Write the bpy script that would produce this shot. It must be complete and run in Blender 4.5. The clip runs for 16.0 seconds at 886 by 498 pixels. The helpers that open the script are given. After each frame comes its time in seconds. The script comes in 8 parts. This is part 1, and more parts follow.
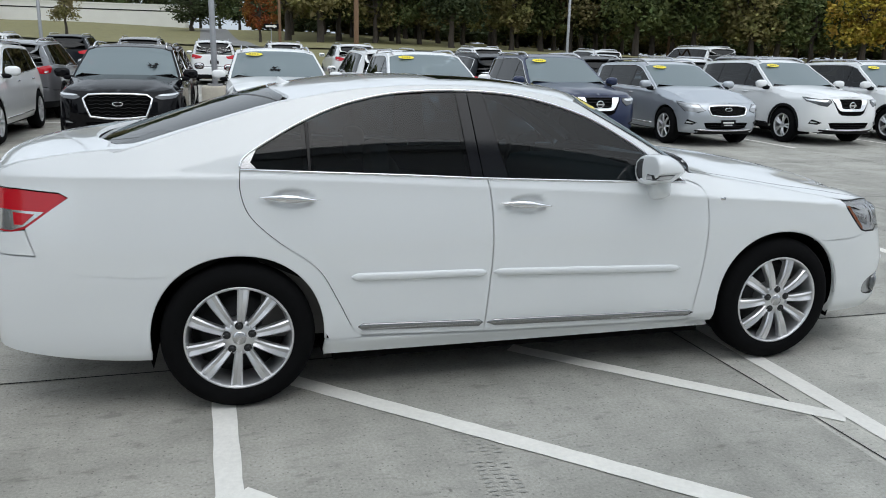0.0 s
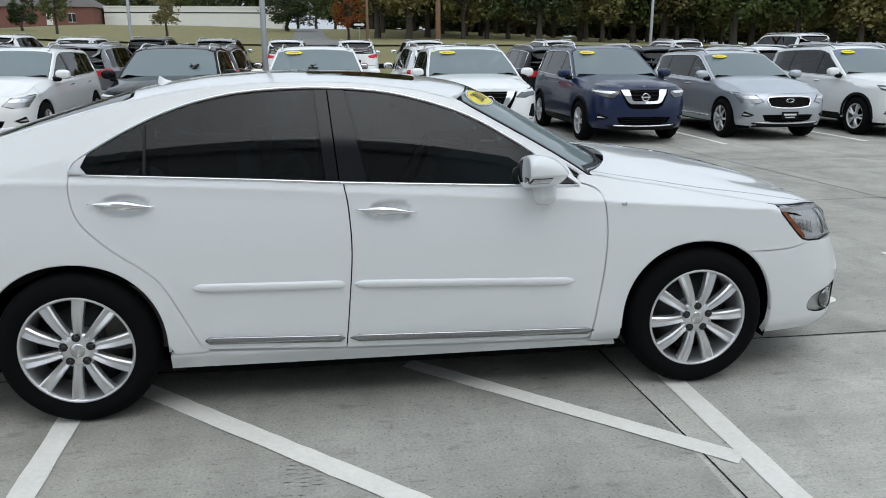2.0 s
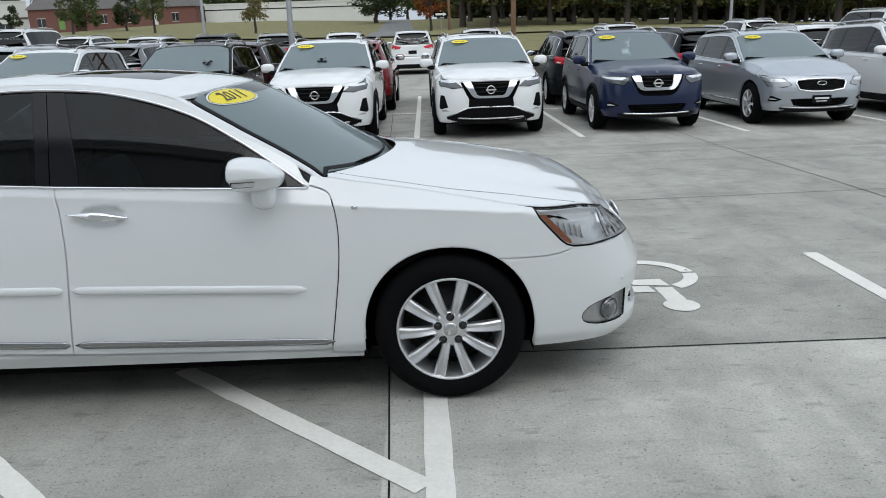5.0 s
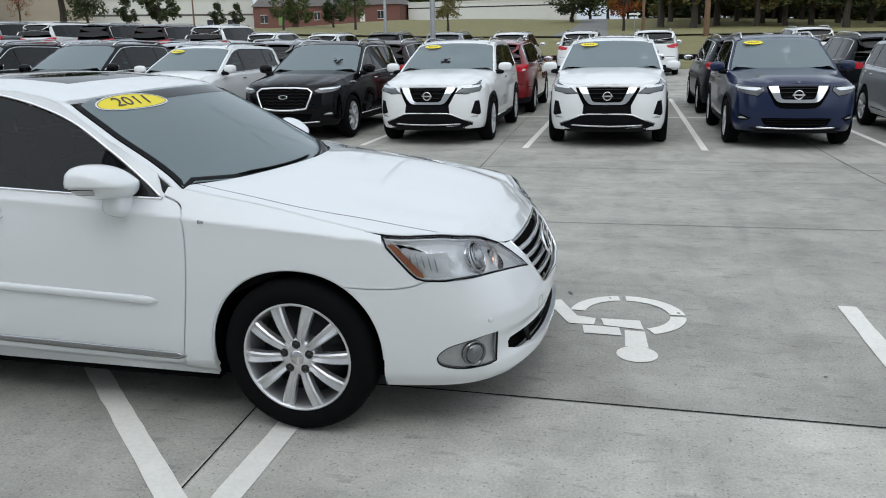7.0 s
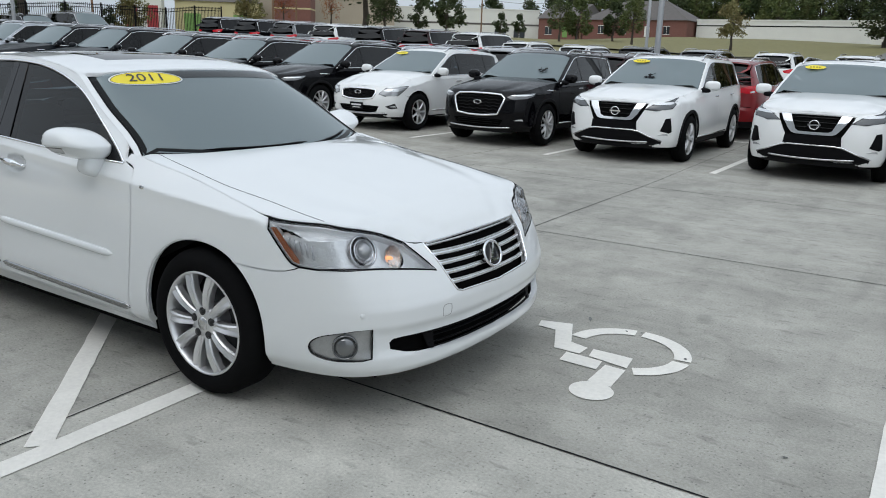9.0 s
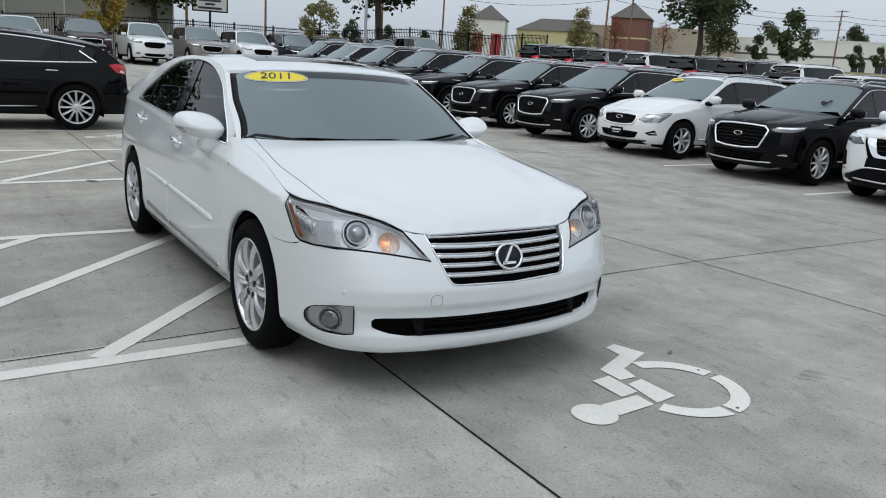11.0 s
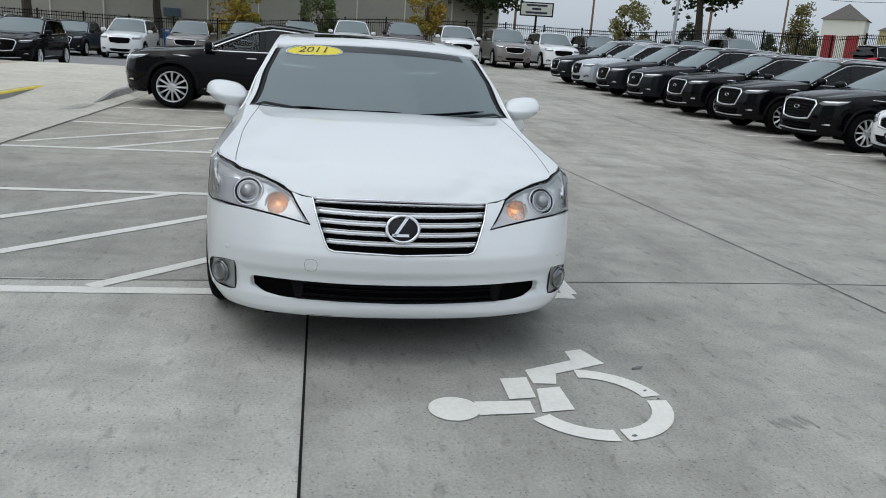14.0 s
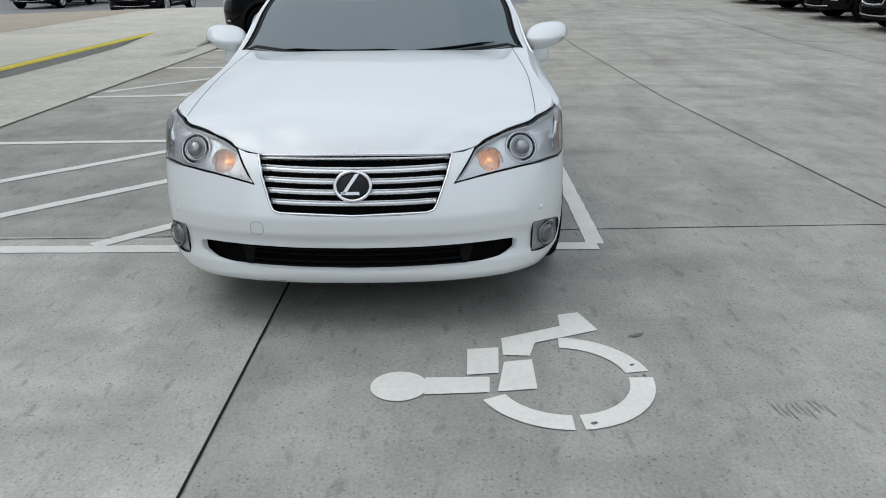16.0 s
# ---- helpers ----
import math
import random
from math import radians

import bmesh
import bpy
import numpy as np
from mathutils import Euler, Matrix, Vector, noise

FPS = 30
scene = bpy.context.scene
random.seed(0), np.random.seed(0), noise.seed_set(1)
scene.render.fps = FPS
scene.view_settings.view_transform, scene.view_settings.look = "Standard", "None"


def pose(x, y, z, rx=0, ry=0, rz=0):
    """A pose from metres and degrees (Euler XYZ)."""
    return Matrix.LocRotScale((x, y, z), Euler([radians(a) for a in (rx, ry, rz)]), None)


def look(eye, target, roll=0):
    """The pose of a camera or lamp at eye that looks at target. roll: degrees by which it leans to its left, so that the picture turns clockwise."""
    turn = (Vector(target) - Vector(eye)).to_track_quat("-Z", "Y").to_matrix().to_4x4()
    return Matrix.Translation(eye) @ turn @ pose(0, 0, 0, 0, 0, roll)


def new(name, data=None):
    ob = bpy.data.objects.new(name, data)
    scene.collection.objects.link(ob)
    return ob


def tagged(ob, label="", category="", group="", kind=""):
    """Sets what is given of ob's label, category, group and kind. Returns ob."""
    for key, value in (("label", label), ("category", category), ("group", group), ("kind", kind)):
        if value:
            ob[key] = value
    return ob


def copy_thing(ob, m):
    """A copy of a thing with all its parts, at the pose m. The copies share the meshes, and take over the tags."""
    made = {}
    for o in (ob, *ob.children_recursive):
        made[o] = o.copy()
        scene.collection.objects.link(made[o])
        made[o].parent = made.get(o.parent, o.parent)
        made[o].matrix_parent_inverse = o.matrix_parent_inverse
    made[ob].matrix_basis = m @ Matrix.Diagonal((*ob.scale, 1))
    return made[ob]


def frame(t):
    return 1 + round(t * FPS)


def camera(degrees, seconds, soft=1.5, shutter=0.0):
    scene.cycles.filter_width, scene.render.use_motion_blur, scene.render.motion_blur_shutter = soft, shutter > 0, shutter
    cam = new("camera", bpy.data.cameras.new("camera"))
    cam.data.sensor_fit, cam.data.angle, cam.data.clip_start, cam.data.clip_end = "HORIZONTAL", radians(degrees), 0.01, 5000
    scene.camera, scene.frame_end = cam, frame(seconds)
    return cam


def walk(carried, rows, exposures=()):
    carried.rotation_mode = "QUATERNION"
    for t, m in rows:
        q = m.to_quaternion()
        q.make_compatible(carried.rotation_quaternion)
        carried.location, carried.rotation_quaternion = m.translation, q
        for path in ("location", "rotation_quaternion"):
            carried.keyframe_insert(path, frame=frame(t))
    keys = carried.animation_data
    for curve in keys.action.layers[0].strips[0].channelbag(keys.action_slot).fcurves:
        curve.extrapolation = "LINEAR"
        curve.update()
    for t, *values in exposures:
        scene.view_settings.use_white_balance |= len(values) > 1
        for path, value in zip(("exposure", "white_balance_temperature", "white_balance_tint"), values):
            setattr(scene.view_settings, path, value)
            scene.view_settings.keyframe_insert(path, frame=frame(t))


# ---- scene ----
cam = camera(59.7, 16.0, 1.0)

PATH = [
    (0, (0.009, -0.002, 1.573), (0.528, 1.866, 1.081), 1.3),
    (0.5, (0.307, 0.083, 1.587), (0.743, 1.972, 1.097), 0.8),
    (1, (0.607, 0.046, 1.585), (0.982, 1.947, 1.09), 0.5),
    (1.5, (0.837, 0.02, 1.582), (1.166, 1.928, 1.081), 0.2),
    (2, (1.1, 0.079, 1.573), (1.379, 1.994, 1.067), -0.1),
    (2.5, (1.363, 0.088, 1.579), (1.597, 2.009, 1.071), -0.5),
    (3, (1.625, 0.03, 1.589), (1.823, 1.953, 1.075), -1.0),
    (3.5, (1.864, 0.069, 1.561), (2.033, 1.993, 1.041), -1.5),
    (4, (2.122, 0.147, 1.575), (2.256, 2.071, 1.047), -1.8),
    (4.5, (2.426, 0.133, 1.572), (2.519, 2.059, 1.041), -1.9),
    (4.7, (2.54, 0.135, 1.57), (2.612, 2.063, 1.04), -1.9),
    (6.8, (3.917, 0.524, 1.576), (3.522, 2.413, 1.051), -1.2),
    (7, (4.062, 0.576, 1.587), (3.617, 2.455, 1.066), -1.0),
    (7.5, (4.461, 0.611, 1.596), (3.879, 2.452, 1.072), -0.2),
    (8, (4.759, 0.698, 1.597), (4.037, 2.488, 1.071), 0.5),
    (8.2, (4.904, 0.804, 1.574), (4.113, 2.565, 1.052), 0.8),
    (10.3, (6.104, 1.709, 1.513), (4.67, 3.023, 1.05), 3.3),
    (10.5, (6.227, 1.785, 1.519), (4.737, 3.036, 1.056), 3.4),
    (11, (6.436, 2.057, 1.476), (4.813, 3.129, 1.011), 3.7),
    (11.5, (6.597, 2.378, 1.455), (4.882, 3.284, 0.966), 3.9),
    (12, (6.808, 2.658, 1.451), (5.034, 3.424, 0.935), 3.8),
    (12.5, (6.892, 2.933, 1.426), (5.076, 3.578, 0.891), 3.8),
    (13, (6.909, 3.268, 1.427), (5.055, 3.8, 0.897), 3.8),
    (13.5, (7.001, 3.565, 1.426), (5.117, 3.996, 0.909), 3.9),
    (14, (6.981, 3.851, 1.415), (5.073, 4.175, 0.909), 3.9),
    (14.5, (6.903, 4.063, 1.408), (4.983, 4.293, 0.897), 3.6),
    (15, (6.919, 4.214, 1.402), (5.001, 4.343, 0.851), 2.8),
    (15.5, (6.928, 4.354, 1.436), (5.028, 4.4, 0.814), 1.3),
    (16, (6.649, 4.63, 1.459), (4.775, 4.595, 0.762), -0.6),
]
walk(cam, [(t, look(eye, target, roll)) for t, eye, target, roll in PATH], [(0.0, -0.16), (4.7, -0.24), (8.2, -0.27), (10.3, -0.33), (16.0, -0.43)])

# ---- world and sun ----
SUN_ELEV, SUN_ROT = 58.0, 168.0
world = bpy.data.worlds.new("world")
scene.world = world
world.use_nodes = True
wn, wl = world.node_tree.nodes, world.node_tree.links
wn.clear()
sky = wn.new("ShaderNodeTexSky")
sky.sky_type, sky.sun_disc = "NISHITA", False
sky.sun_elevation, sky.sun_rotation = radians(SUN_ELEV), radians(SUN_ROT)
sky.air_density, sky.dust_density, sky.ozone_density = 1.0, 4.0, 1.0
hue = wn.new("ShaderNodeHueSaturation")
hue.inputs["Saturation"].default_value = 0.16
mist = wn.new("ShaderNodeMix")
mist.data_type = "RGBA"
mist.inputs[0].default_value = 0.6
mist.inputs[7].default_value = (6.05, 6.95, 7.9, 1)
# an overcast sky is brighter overhead than at the horizon
tco = wn.new("ShaderNodeTexCoord")
sep = wn.new("ShaderNodeSeparateXYZ")
rise = wn.new("ShaderNodeMapRange")
rise.inputs["From Min"].default_value, rise.inputs["From Max"].default_value = 0.0, 1.0
rise.inputs["To Min"].default_value, rise.inputs["To Max"].default_value = 0.150, 0.206
bg = wn.new("ShaderNodeBackground")
out = wn.new("ShaderNodeOutputWorld")
wl.new(tco.outputs["Generated"], sep.inputs[0])
wl.new(sep.outputs["Z"], rise.inputs["Value"])
wl.new(rise.outputs[0], bg.inputs["Strength"])
wl.new(sky.outputs[0], hue.inputs["Color"])
wl.new(hue.outputs[0], mist.inputs[6])
wl.new(mist.outputs[2], bg.inputs["Color"])
wl.new(bg.outputs[0], out.inputs[0])
sun_data = bpy.data.lights.new("sun", "SUN")
sun_data.energy, sun_data.angle, sun_data.color = 0.70, radians(110), (0.96, 0.98, 0.97)
sun = new("sun", sun_data)
az = radians(SUN_ROT)
sun.matrix_world = look((30 * math.sin(az), 30 * math.cos(az), 30 * math.tan(radians(SUN_ELEV))), (0, 0, 0))

# ---- materials ----
def material(name, color=(0.5, 0.5, 0.5), rough=0.5, metal=0.0, coat=0.0, vary=0.0, scale=6.0, bump=0.0, bump_scale=40.0, spread=0.0, emit=None):
    """A Principled material. vary: strength of two-scale colour mottling; spread: per-object brightness variation."""
    m = bpy.data.materials.new(name)
    m.use_nodes = True
    nt = m.node_tree
    n, l = nt.nodes, nt.links
    b = n["Principled BSDF"]
    b.inputs["Base Color"].default_value = (*color, 1)
    b.inputs["Roughness"].default_value = rough
    b.inputs["Metallic"].default_value = metal
    b.inputs["Coat Weight"].default_value = coat
    b.inputs["Coat Roughness"].default_value = 0.03
    if max(color) < 0.035 and metal == 0:
        b.inputs["Specular IOR Level"].default_value = 0.06
    if emit:
        b.inputs["Emission Color"].default_value = (*emit[:3], 1)
        b.inputs["Emission Strength"].default_value = emit[3]
    tc = n.new("ShaderNodeTexCoord")
    if vary or spread:
        a = n.new("ShaderNodeTexNoise")
        a.inputs["Scale"].default_value, a.inputs["Detail"].default_value = scale, 6
        c = n.new("ShaderNodeTexNoise")
        c.inputs["Scale"].default_value, c.inputs["Detail"].default_value = scale * 9, 4
        l.new(tc.outputs["Object"], a.inputs["Vector"])
        l.new(tc.outputs["Object"], c.inputs["Vector"])
        s = n.new("ShaderNodeMath")
        s.operation = "ADD"
        l.new(a.outputs[0], s.inputs[0])
        l.new(c.outputs[0], s.inputs[1])
        r = n.new("ShaderNodeMapRange")
        r.inputs["From Min"].default_value, r.inputs["From Max"].default_value = 0.6, 1.4
        r.inputs["To Min"].default_value, r.inputs["To Max"].default_value = 1 - vary, 1 + vary
        l.new(s.outputs[0], r.inputs["Value"])
        v = r.outputs[0]
        if spread:
            oi = n.new("ShaderNodeObjectInfo")
            r2 = n.new("ShaderNodeMapRange")
            r2.inputs["To Min"].default_value, r2.inputs["To Max"].default_value = 1 - spread, 1 + spread
            l.new(oi.outputs["Random"], r2.inputs["Value"])
            mu = n.new("ShaderNodeMath")
            mu.operation = "MULTIPLY"
            l.new(v, mu.inputs[0])
            l.new(r2.outputs[0], mu.inputs[1])
            v = mu.outputs[0]
        h = n.new("ShaderNodeHueSaturation")
        h.inputs["Color"].default_value = (*color, 1)
        l.new(v, h.inputs["Value"])
        l.new(h.outputs[0], b.inputs["Base Color"])
    if bump:
        t = n.new("ShaderNodeTexNoise")
        t.inputs["Scale"].default_value, t.inputs["Detail"].default_value = bump_scale, 5
        l.new(tc.outputs["Object"], t.inputs["Vector"])
        bp = n.new("ShaderNodeBump")
        bp.inputs["Strength"].default_value, bp.inputs["Distance"].default_value = bump, 0.01
        l.new(t.outputs[0], bp.inputs["Height"])
        l.new(bp.outputs[0], b.inputs["Normal"])
    return m


def glass(name, tint, gloss_rough=0.01, ior=1.5, film=0.0):
    """Thin tinted glass: a tinted see-through layer with a Fresnel gloss, and if asked a pale diffuse share that paints
    in sky sheen.
    """
    m = bpy.data.materials.new(name)
    m.use_nodes = True
    n, l = m.node_tree.nodes, m.node_tree.links
    n.clear()
    t = n.new("ShaderNodeBsdfTransparent")
    t.inputs[0].default_value = (*tint, 1)
    g = n.new("ShaderNodeBsdfGlossy")
    g.inputs["Roughness"].default_value = gloss_rough
    f = n.new("ShaderNodeFresnel")
    f.inputs[0].default_value = ior
    x = n.new("ShaderNodeMixShader")
    o = n.new("ShaderNodeOutputMaterial")
    l.new(f.outputs[0], x.inputs[0])
    l.new(t.outputs[0], x.inputs[1])
    l.new(g.outputs[0], x.inputs[2])
    # pale blue diffuse share: the sky's sheen put into the glass colour
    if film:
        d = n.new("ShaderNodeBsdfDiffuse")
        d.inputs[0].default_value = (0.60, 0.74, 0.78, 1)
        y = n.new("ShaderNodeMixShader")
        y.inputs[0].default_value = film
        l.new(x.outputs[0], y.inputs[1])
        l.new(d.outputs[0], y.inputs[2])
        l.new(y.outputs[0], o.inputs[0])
    else:
        l.new(x.outputs[0], o.inputs[0])
    return m


def paint_material(name, color, rough=0.32, metal=0.0, coat=1.0):
    """Car paint: a base coat under a clear coat; thinner gloss for dark colours."""
    m = material(name, color, rough, metal, coat=coat)
    b = m.node_tree.nodes["Principled BSDF"]
    b.inputs["Specular IOR Level"].default_value = 0.25
    return m


M_PAINT = paint_material("pearl_white_paint", (0.77, 0.79, 0.80), 0.30)
M_PAINT.node_tree.nodes["Principled BSDF"].inputs["Coat IOR"].default_value = 1.65
M_LINE = material("road_paint", (0.76, 0.74, 0.69), 0.75, vary=0.10, scale=5, bump=0.2, bump_scale=120)
M_TYRE = material("tyre_rubber", (0.006, 0.006, 0.0065), 0.85, vary=0.15, scale=30)
M_RIM = material("alloy", (0.70, 0.70, 0.71), 0.30, 0.75)
M_CHROME = material("chrome", (0.80, 0.80, 0.81), 0.08, 1.0)
M_SATIN = material("satin_chrome", (0.62, 0.62, 0.63), 0.25, 1.0)
M_BLACK = material("black_trim", (0.006, 0.006, 0.007), 0.45)
M_GLOSS = material("gloss_black_trim", (0.006, 0.006, 0.007), 0.2)
M_GLOSS.node_tree.nodes["Principled BSDF"].inputs["Specular IOR Level"].default_value = 0.3
M_PILLAR = material("pillar_film", (0.005, 0.005, 0.007), 0.3)
M_PILLAR.node_tree.nodes["Principled BSDF"].inputs["Specular IOR Level"].default_value = 0.35
M_PILLAR.node_tree.nodes["Principled BSDF"].inputs["Roughness"].default_value = 0.06
M_SIGNAL = material("signal_lens", (0.62, 0.63, 0.64), 0.2, 0.6)
M_LINER = material("black_liner", (0.004, 0.004, 0.004), 0.95)
M_CABIN = material("cabin_trim", (0.10, 0.095, 0.09), 0.8, vary=0.1)
M_SEAT = material("seat_leather", (0.42, 0.39, 0.34), 0.6, vary=0.08)
M_TINT = glass("tinted_glass", (0.095, 0.13, 0.15), ior=1.45)
# the screens carry painted sky sheen on top of their gloss
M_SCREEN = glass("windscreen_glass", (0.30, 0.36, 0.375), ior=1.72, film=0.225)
M_PRIVACY = glass("privacy_glass", (0.018, 0.020, 0.022))
M_CLEAR = glass("clear_glass", (0.62, 0.67, 0.67))
M_ROOFGLASS = glass("roof_glass", (0.02, 0.02, 0.025))
M_BAND = glass("shade_band_glass", (0.16, 0.19, 0.20), ior=1.6)
M_LENS = glass("lamp_lens", (0.90, 0.91, 0.92))
M_AMBER = material("amber_lens", (0.40, 0.11, 0.035), 0.25, coat=0.6)
M_AMBERLIT = material("lit_amber_lamp", (0.75, 0.50, 0.36), 0.3, 0.2, emit=(1.0, 0.40, 0.14, 1.5))
M_AMBERBOWL = material("turn_lamp_reflector", (0.90, 0.87, 0.84), 0.12, 1.0, bump=1.0, bump_scale=80)
M_RED = material("red_lens", (0.52, 0.008, 0.018), 0.14, coat=0.35)
M_REFLECTOR = material("lamp_reflector", (0.75, 0.75, 0.76), 0.18, 0.9)
M_YELLOW = material("yellow_sticker", (0.80, 0.66, 0.02), 0.4)
M_NAVYINK = material("dark_ink", (0.03, 0.03, 0.05), 0.5)
M_PLATE = material("plate_black", (0.01, 0.01, 0.012), 0.4)
M_WHITEBAR = material("white_print", (0.7, 0.7, 0.7), 0.6)

# ---- ground ----
def smooth(a, b, x):
    x = min(1.0, max(0.0, (x - a) / (b - a)))
    return x * x * (3 - 2 * x)


def ground_z(x, y):
    """The lot is level round the sedan, rises gently to the north-west, and a grassy bank climbs beyond it."""
    west = (0.021 + 0.013 * smooth(21, 31, y)) * max(0.0, -8.0 - max(x, -40.0)) * smooth(-7, 10, y) + 0.25 * smooth(-37, -41, x) * smooth(4, 16, y)
    north = 0.27 * smooth(23, 31, y)
    far = (1.0 - 0.6 * smooth(10, 90, x)) * (1.0 - 0.55 * smooth(-20, -85, x))
    bank = (0.35 * smooth(36.5, 40, y) + 1.15 * smooth(38, 62, y) + 0.6 * smooth(58, 88, y) + 2.9 * smooth(85, 170, y)) * far
    dip = -0.09 * smooth(6.5, 12.5, y) * smooth(-6, 1, x)
    sunk = -0.18 * smooth(-13, -19, x) * smooth(6, 0, y)
    return west + north + bank + dip + sunk


def part(name, bm, mat, parent=None, label=""):
    """Links a bmesh as one mesh object, under a parent if given."""
    me = bpy.data.meshes.new(name)
    bm.to_mesh(me)
    bm.free()
    if mat:
        me.materials.append(mat)
    ob = new(name, me)
    if parent:
        ob.parent = parent
    if label:
        ob["label"] = label
    return ob


def concrete():
    m = bpy.data.materials.new("lot_concrete")
    m.use_nodes = True
    n, l = m.node_tree.nodes, m.node_tree.links
    b = n["Principled BSDF"]
    tc = n.new("ShaderNodeTexCoord")

    def noise_tex(scale, detail, sx=1.0, sy=1.0, dist=0.0):
        mp = n.new("ShaderNodeMapping")
        mp.inputs["Scale"].default_value = (sx, sy, 1)
        l.new(tc.outputs["Object"], mp.inputs["Vector"])
        t = n.new("ShaderNodeTexNoise")
        t.inputs["Scale"].default_value, t.inputs["Detail"].default_value = scale, detail
        t.inputs["Distortion"].default_value = dist
        l.new(mp.outputs[0], t.inputs["Vector"])
        return t.outputs[0]

    def ramp(v, a, b_, lo, hi):
        r = n.new("ShaderNodeMapRange")
        for k, val in zip(("From Min", "From Max", "To Min", "To Max"), (a, b_, lo, hi)):
            r.inputs[k].default_value = val
        l.new(v, r.inputs["Value"])
        return r.outputs[0]

    def mul(a, c):
        k = n.new("ShaderNodeMath")
        k.operation = "MULTIPLY"
        l.new(a, k.inputs[0])
        l.new(c, k.inputs[1])
        return k.outputs[0]

    def flecks(scale, size, share, depth, sx=1.0, sy=1.0):
        """Dark pits: small cells, of which a share is pitted."""
        mp = n.new("ShaderNodeMapping")
        mp.inputs["Scale"].default_value = (sx, sy, 1)
        l.new(tc.outputs["Object"], mp.inputs["Vector"])
        t = n.new("ShaderNodeTexVoronoi")
        t.inputs["Scale"].default_value = scale
        l.new(mp.outputs[0], t.inputs["Vector"])
        near = ramp(t.outputs["Distance"], size * 0.5, size, 1.0, 0.0)
        sp = n.new("ShaderNodeSeparateColor")
        l.new(t.outputs["Color"], sp.inputs[0])
        return ramp(mul(near, ramp(sp.outputs[0], 1 - share, 1 - share * 0.6, 0.0, 1.0)), 0, 1, 1.0, 1 - depth)

    def side_of(axis, at, soft, lo, hi):
        """One tone on either side of a straight joint."""
        sp = n.new("ShaderNodeSeparateXYZ")
        l.new(tc.outputs["Object"], sp.inputs[0])
        return ramp(sp.outputs[axis], at - soft, at + soft, lo, hi)

    # slabs poured on different days: the one before the sedan's nose is paler
    pale = mul(side_of("X", 2.5, 0.004, 0.0, 1.0), side_of("Y", 3.82, 0.004, 1.0, 0.0))
    v = ramp(noise_tex(0.35, 5), 0.3, 0.7, 0.87, 1.11)
    v = mul(v, ramp(pale, 0, 1, 1.0, 1.36))
    v = mul(v, ramp(noise_tex(1.6, 6, dist=0.6), 0.3, 0.72, 0.83, 1.12))
    v = mul(v, ramp(noise_tex(1.0, 6, 0.22, 2.4, 0.5), 0.50, 0.70, 1.0, 0.85))
    v = mul(v, ramp(noise_tex(1.3, 6, 2.2, 0.45, 0.5), 0.52, 0.70, 1.0, 0.86))
    v = mul(v, ramp(noise_tex(5.0, 8, dist=1.2), 0.30, 0.70, 0.92, 1.07))
    v = mul(v, ramp(noise_tex(75, 4), 0.3, 0.7, 0.86, 1.13))
    v = mul(v, ramp(noise_tex(260, 2), 0.3, 0.7, 0.90, 1.10))
    v = mul(v, flecks(60, 0.32, 0.30, 0.42))
    v = mul(v, flecks(26, 0.22, 0.22, 0.26, 0.7, 1.4))
    v = mul(v, flecks(9, 0.10, 0.07, 0.40, 1.2, 0.8))
    v = mul(v, ramp(noise_tex(11, 6, 0.6, 1.5), 0.30, 0.40, 0.76, 1.0))
    h = n.new("ShaderNodeHueSaturation")
    tone = n.new("ShaderNodeMix")
    tone.data_type = "RGBA"
    tone.inputs[6].default_value, tone.inputs[7].default_value = (0.376, 0.368, 0.334, 1), (0.435, 0.404, 0.346, 1)
    l.new(mul(side_of("X", -1.8, 3.2, 1.0, 0.0), side_of("Y", 5.5, 2.5, 1.0, 0.35)), tone.inputs[0])
    l.new(tone.outputs[2], h.inputs["Color"])
    l.new(v, h.inputs["Value"])
    l.new(h.outputs[0], b.inputs["Base Color"])
    b.inputs["Roughness"].default_value = 0.82
    b.inputs["Specular IOR Level"].default_value = 0.12
    bp = n.new("ShaderNodeBump")
    bp.inputs["Strength"].default_value, bp.inputs["Distance"].default_value = 0.25, 0.004
    l.new(noise_tex(140, 4), bp.inputs["Height"])
    l.new(bp.outputs[0], b.inputs["Normal"])
    return m


M_CONC = concrete()
M_JOINT = material("joint_sealant", (0.018, 0.018, 0.018), 0.8, vary=0.2, scale=10)
M_GRASS = material("dry_grass", (0.165, 0.150, 0.058), 0.9, vary=0.35, scale=1.2, bump=0.6, bump_scale=18)
M_SOIL = material("far_ground", (0.12, 0.12, 0.06), 0.95, vary=0.3, scale=0.15)


def sheet(name, x0, x1, y0, y1, step, mat, lift=0.0):
    """A sheet that follows ground_z."""
    xs, ys = np.arange(x0, x1 + 1e-6, step), np.arange(y0, y1 + 1e-6, step)
    vs = [(x, y, ground_z(x, y) + lift) for y in ys for x in xs]
    w = len(xs)
    fs = [(j * w + i, j * w + i + 1, (j + 1) * w + i + 1, (j + 1) * w + i) for j in range(len(ys) - 1) for i in range(w - 1)]
    me = bpy.data.meshes.new(name)
    me.from_pydata(vs, [], fs)
    me.materials.append(mat)
    for p in me.polygons:
        p.use_smooth = True
    return new(name, me)


ground = tagged(sheet("ground", -1500, 1500, -1500, 1500, 25, M_SOIL, -0.6), "dry open land reaching the horizon", "ground", kind="structure")
verge = tagged(sheet("grass_verge", -150, 150, 36.6, 196.6, 2.0, M_GRASS, -0.02), "dry yellow-green grass bank beside the lot", "grass", kind="structure")
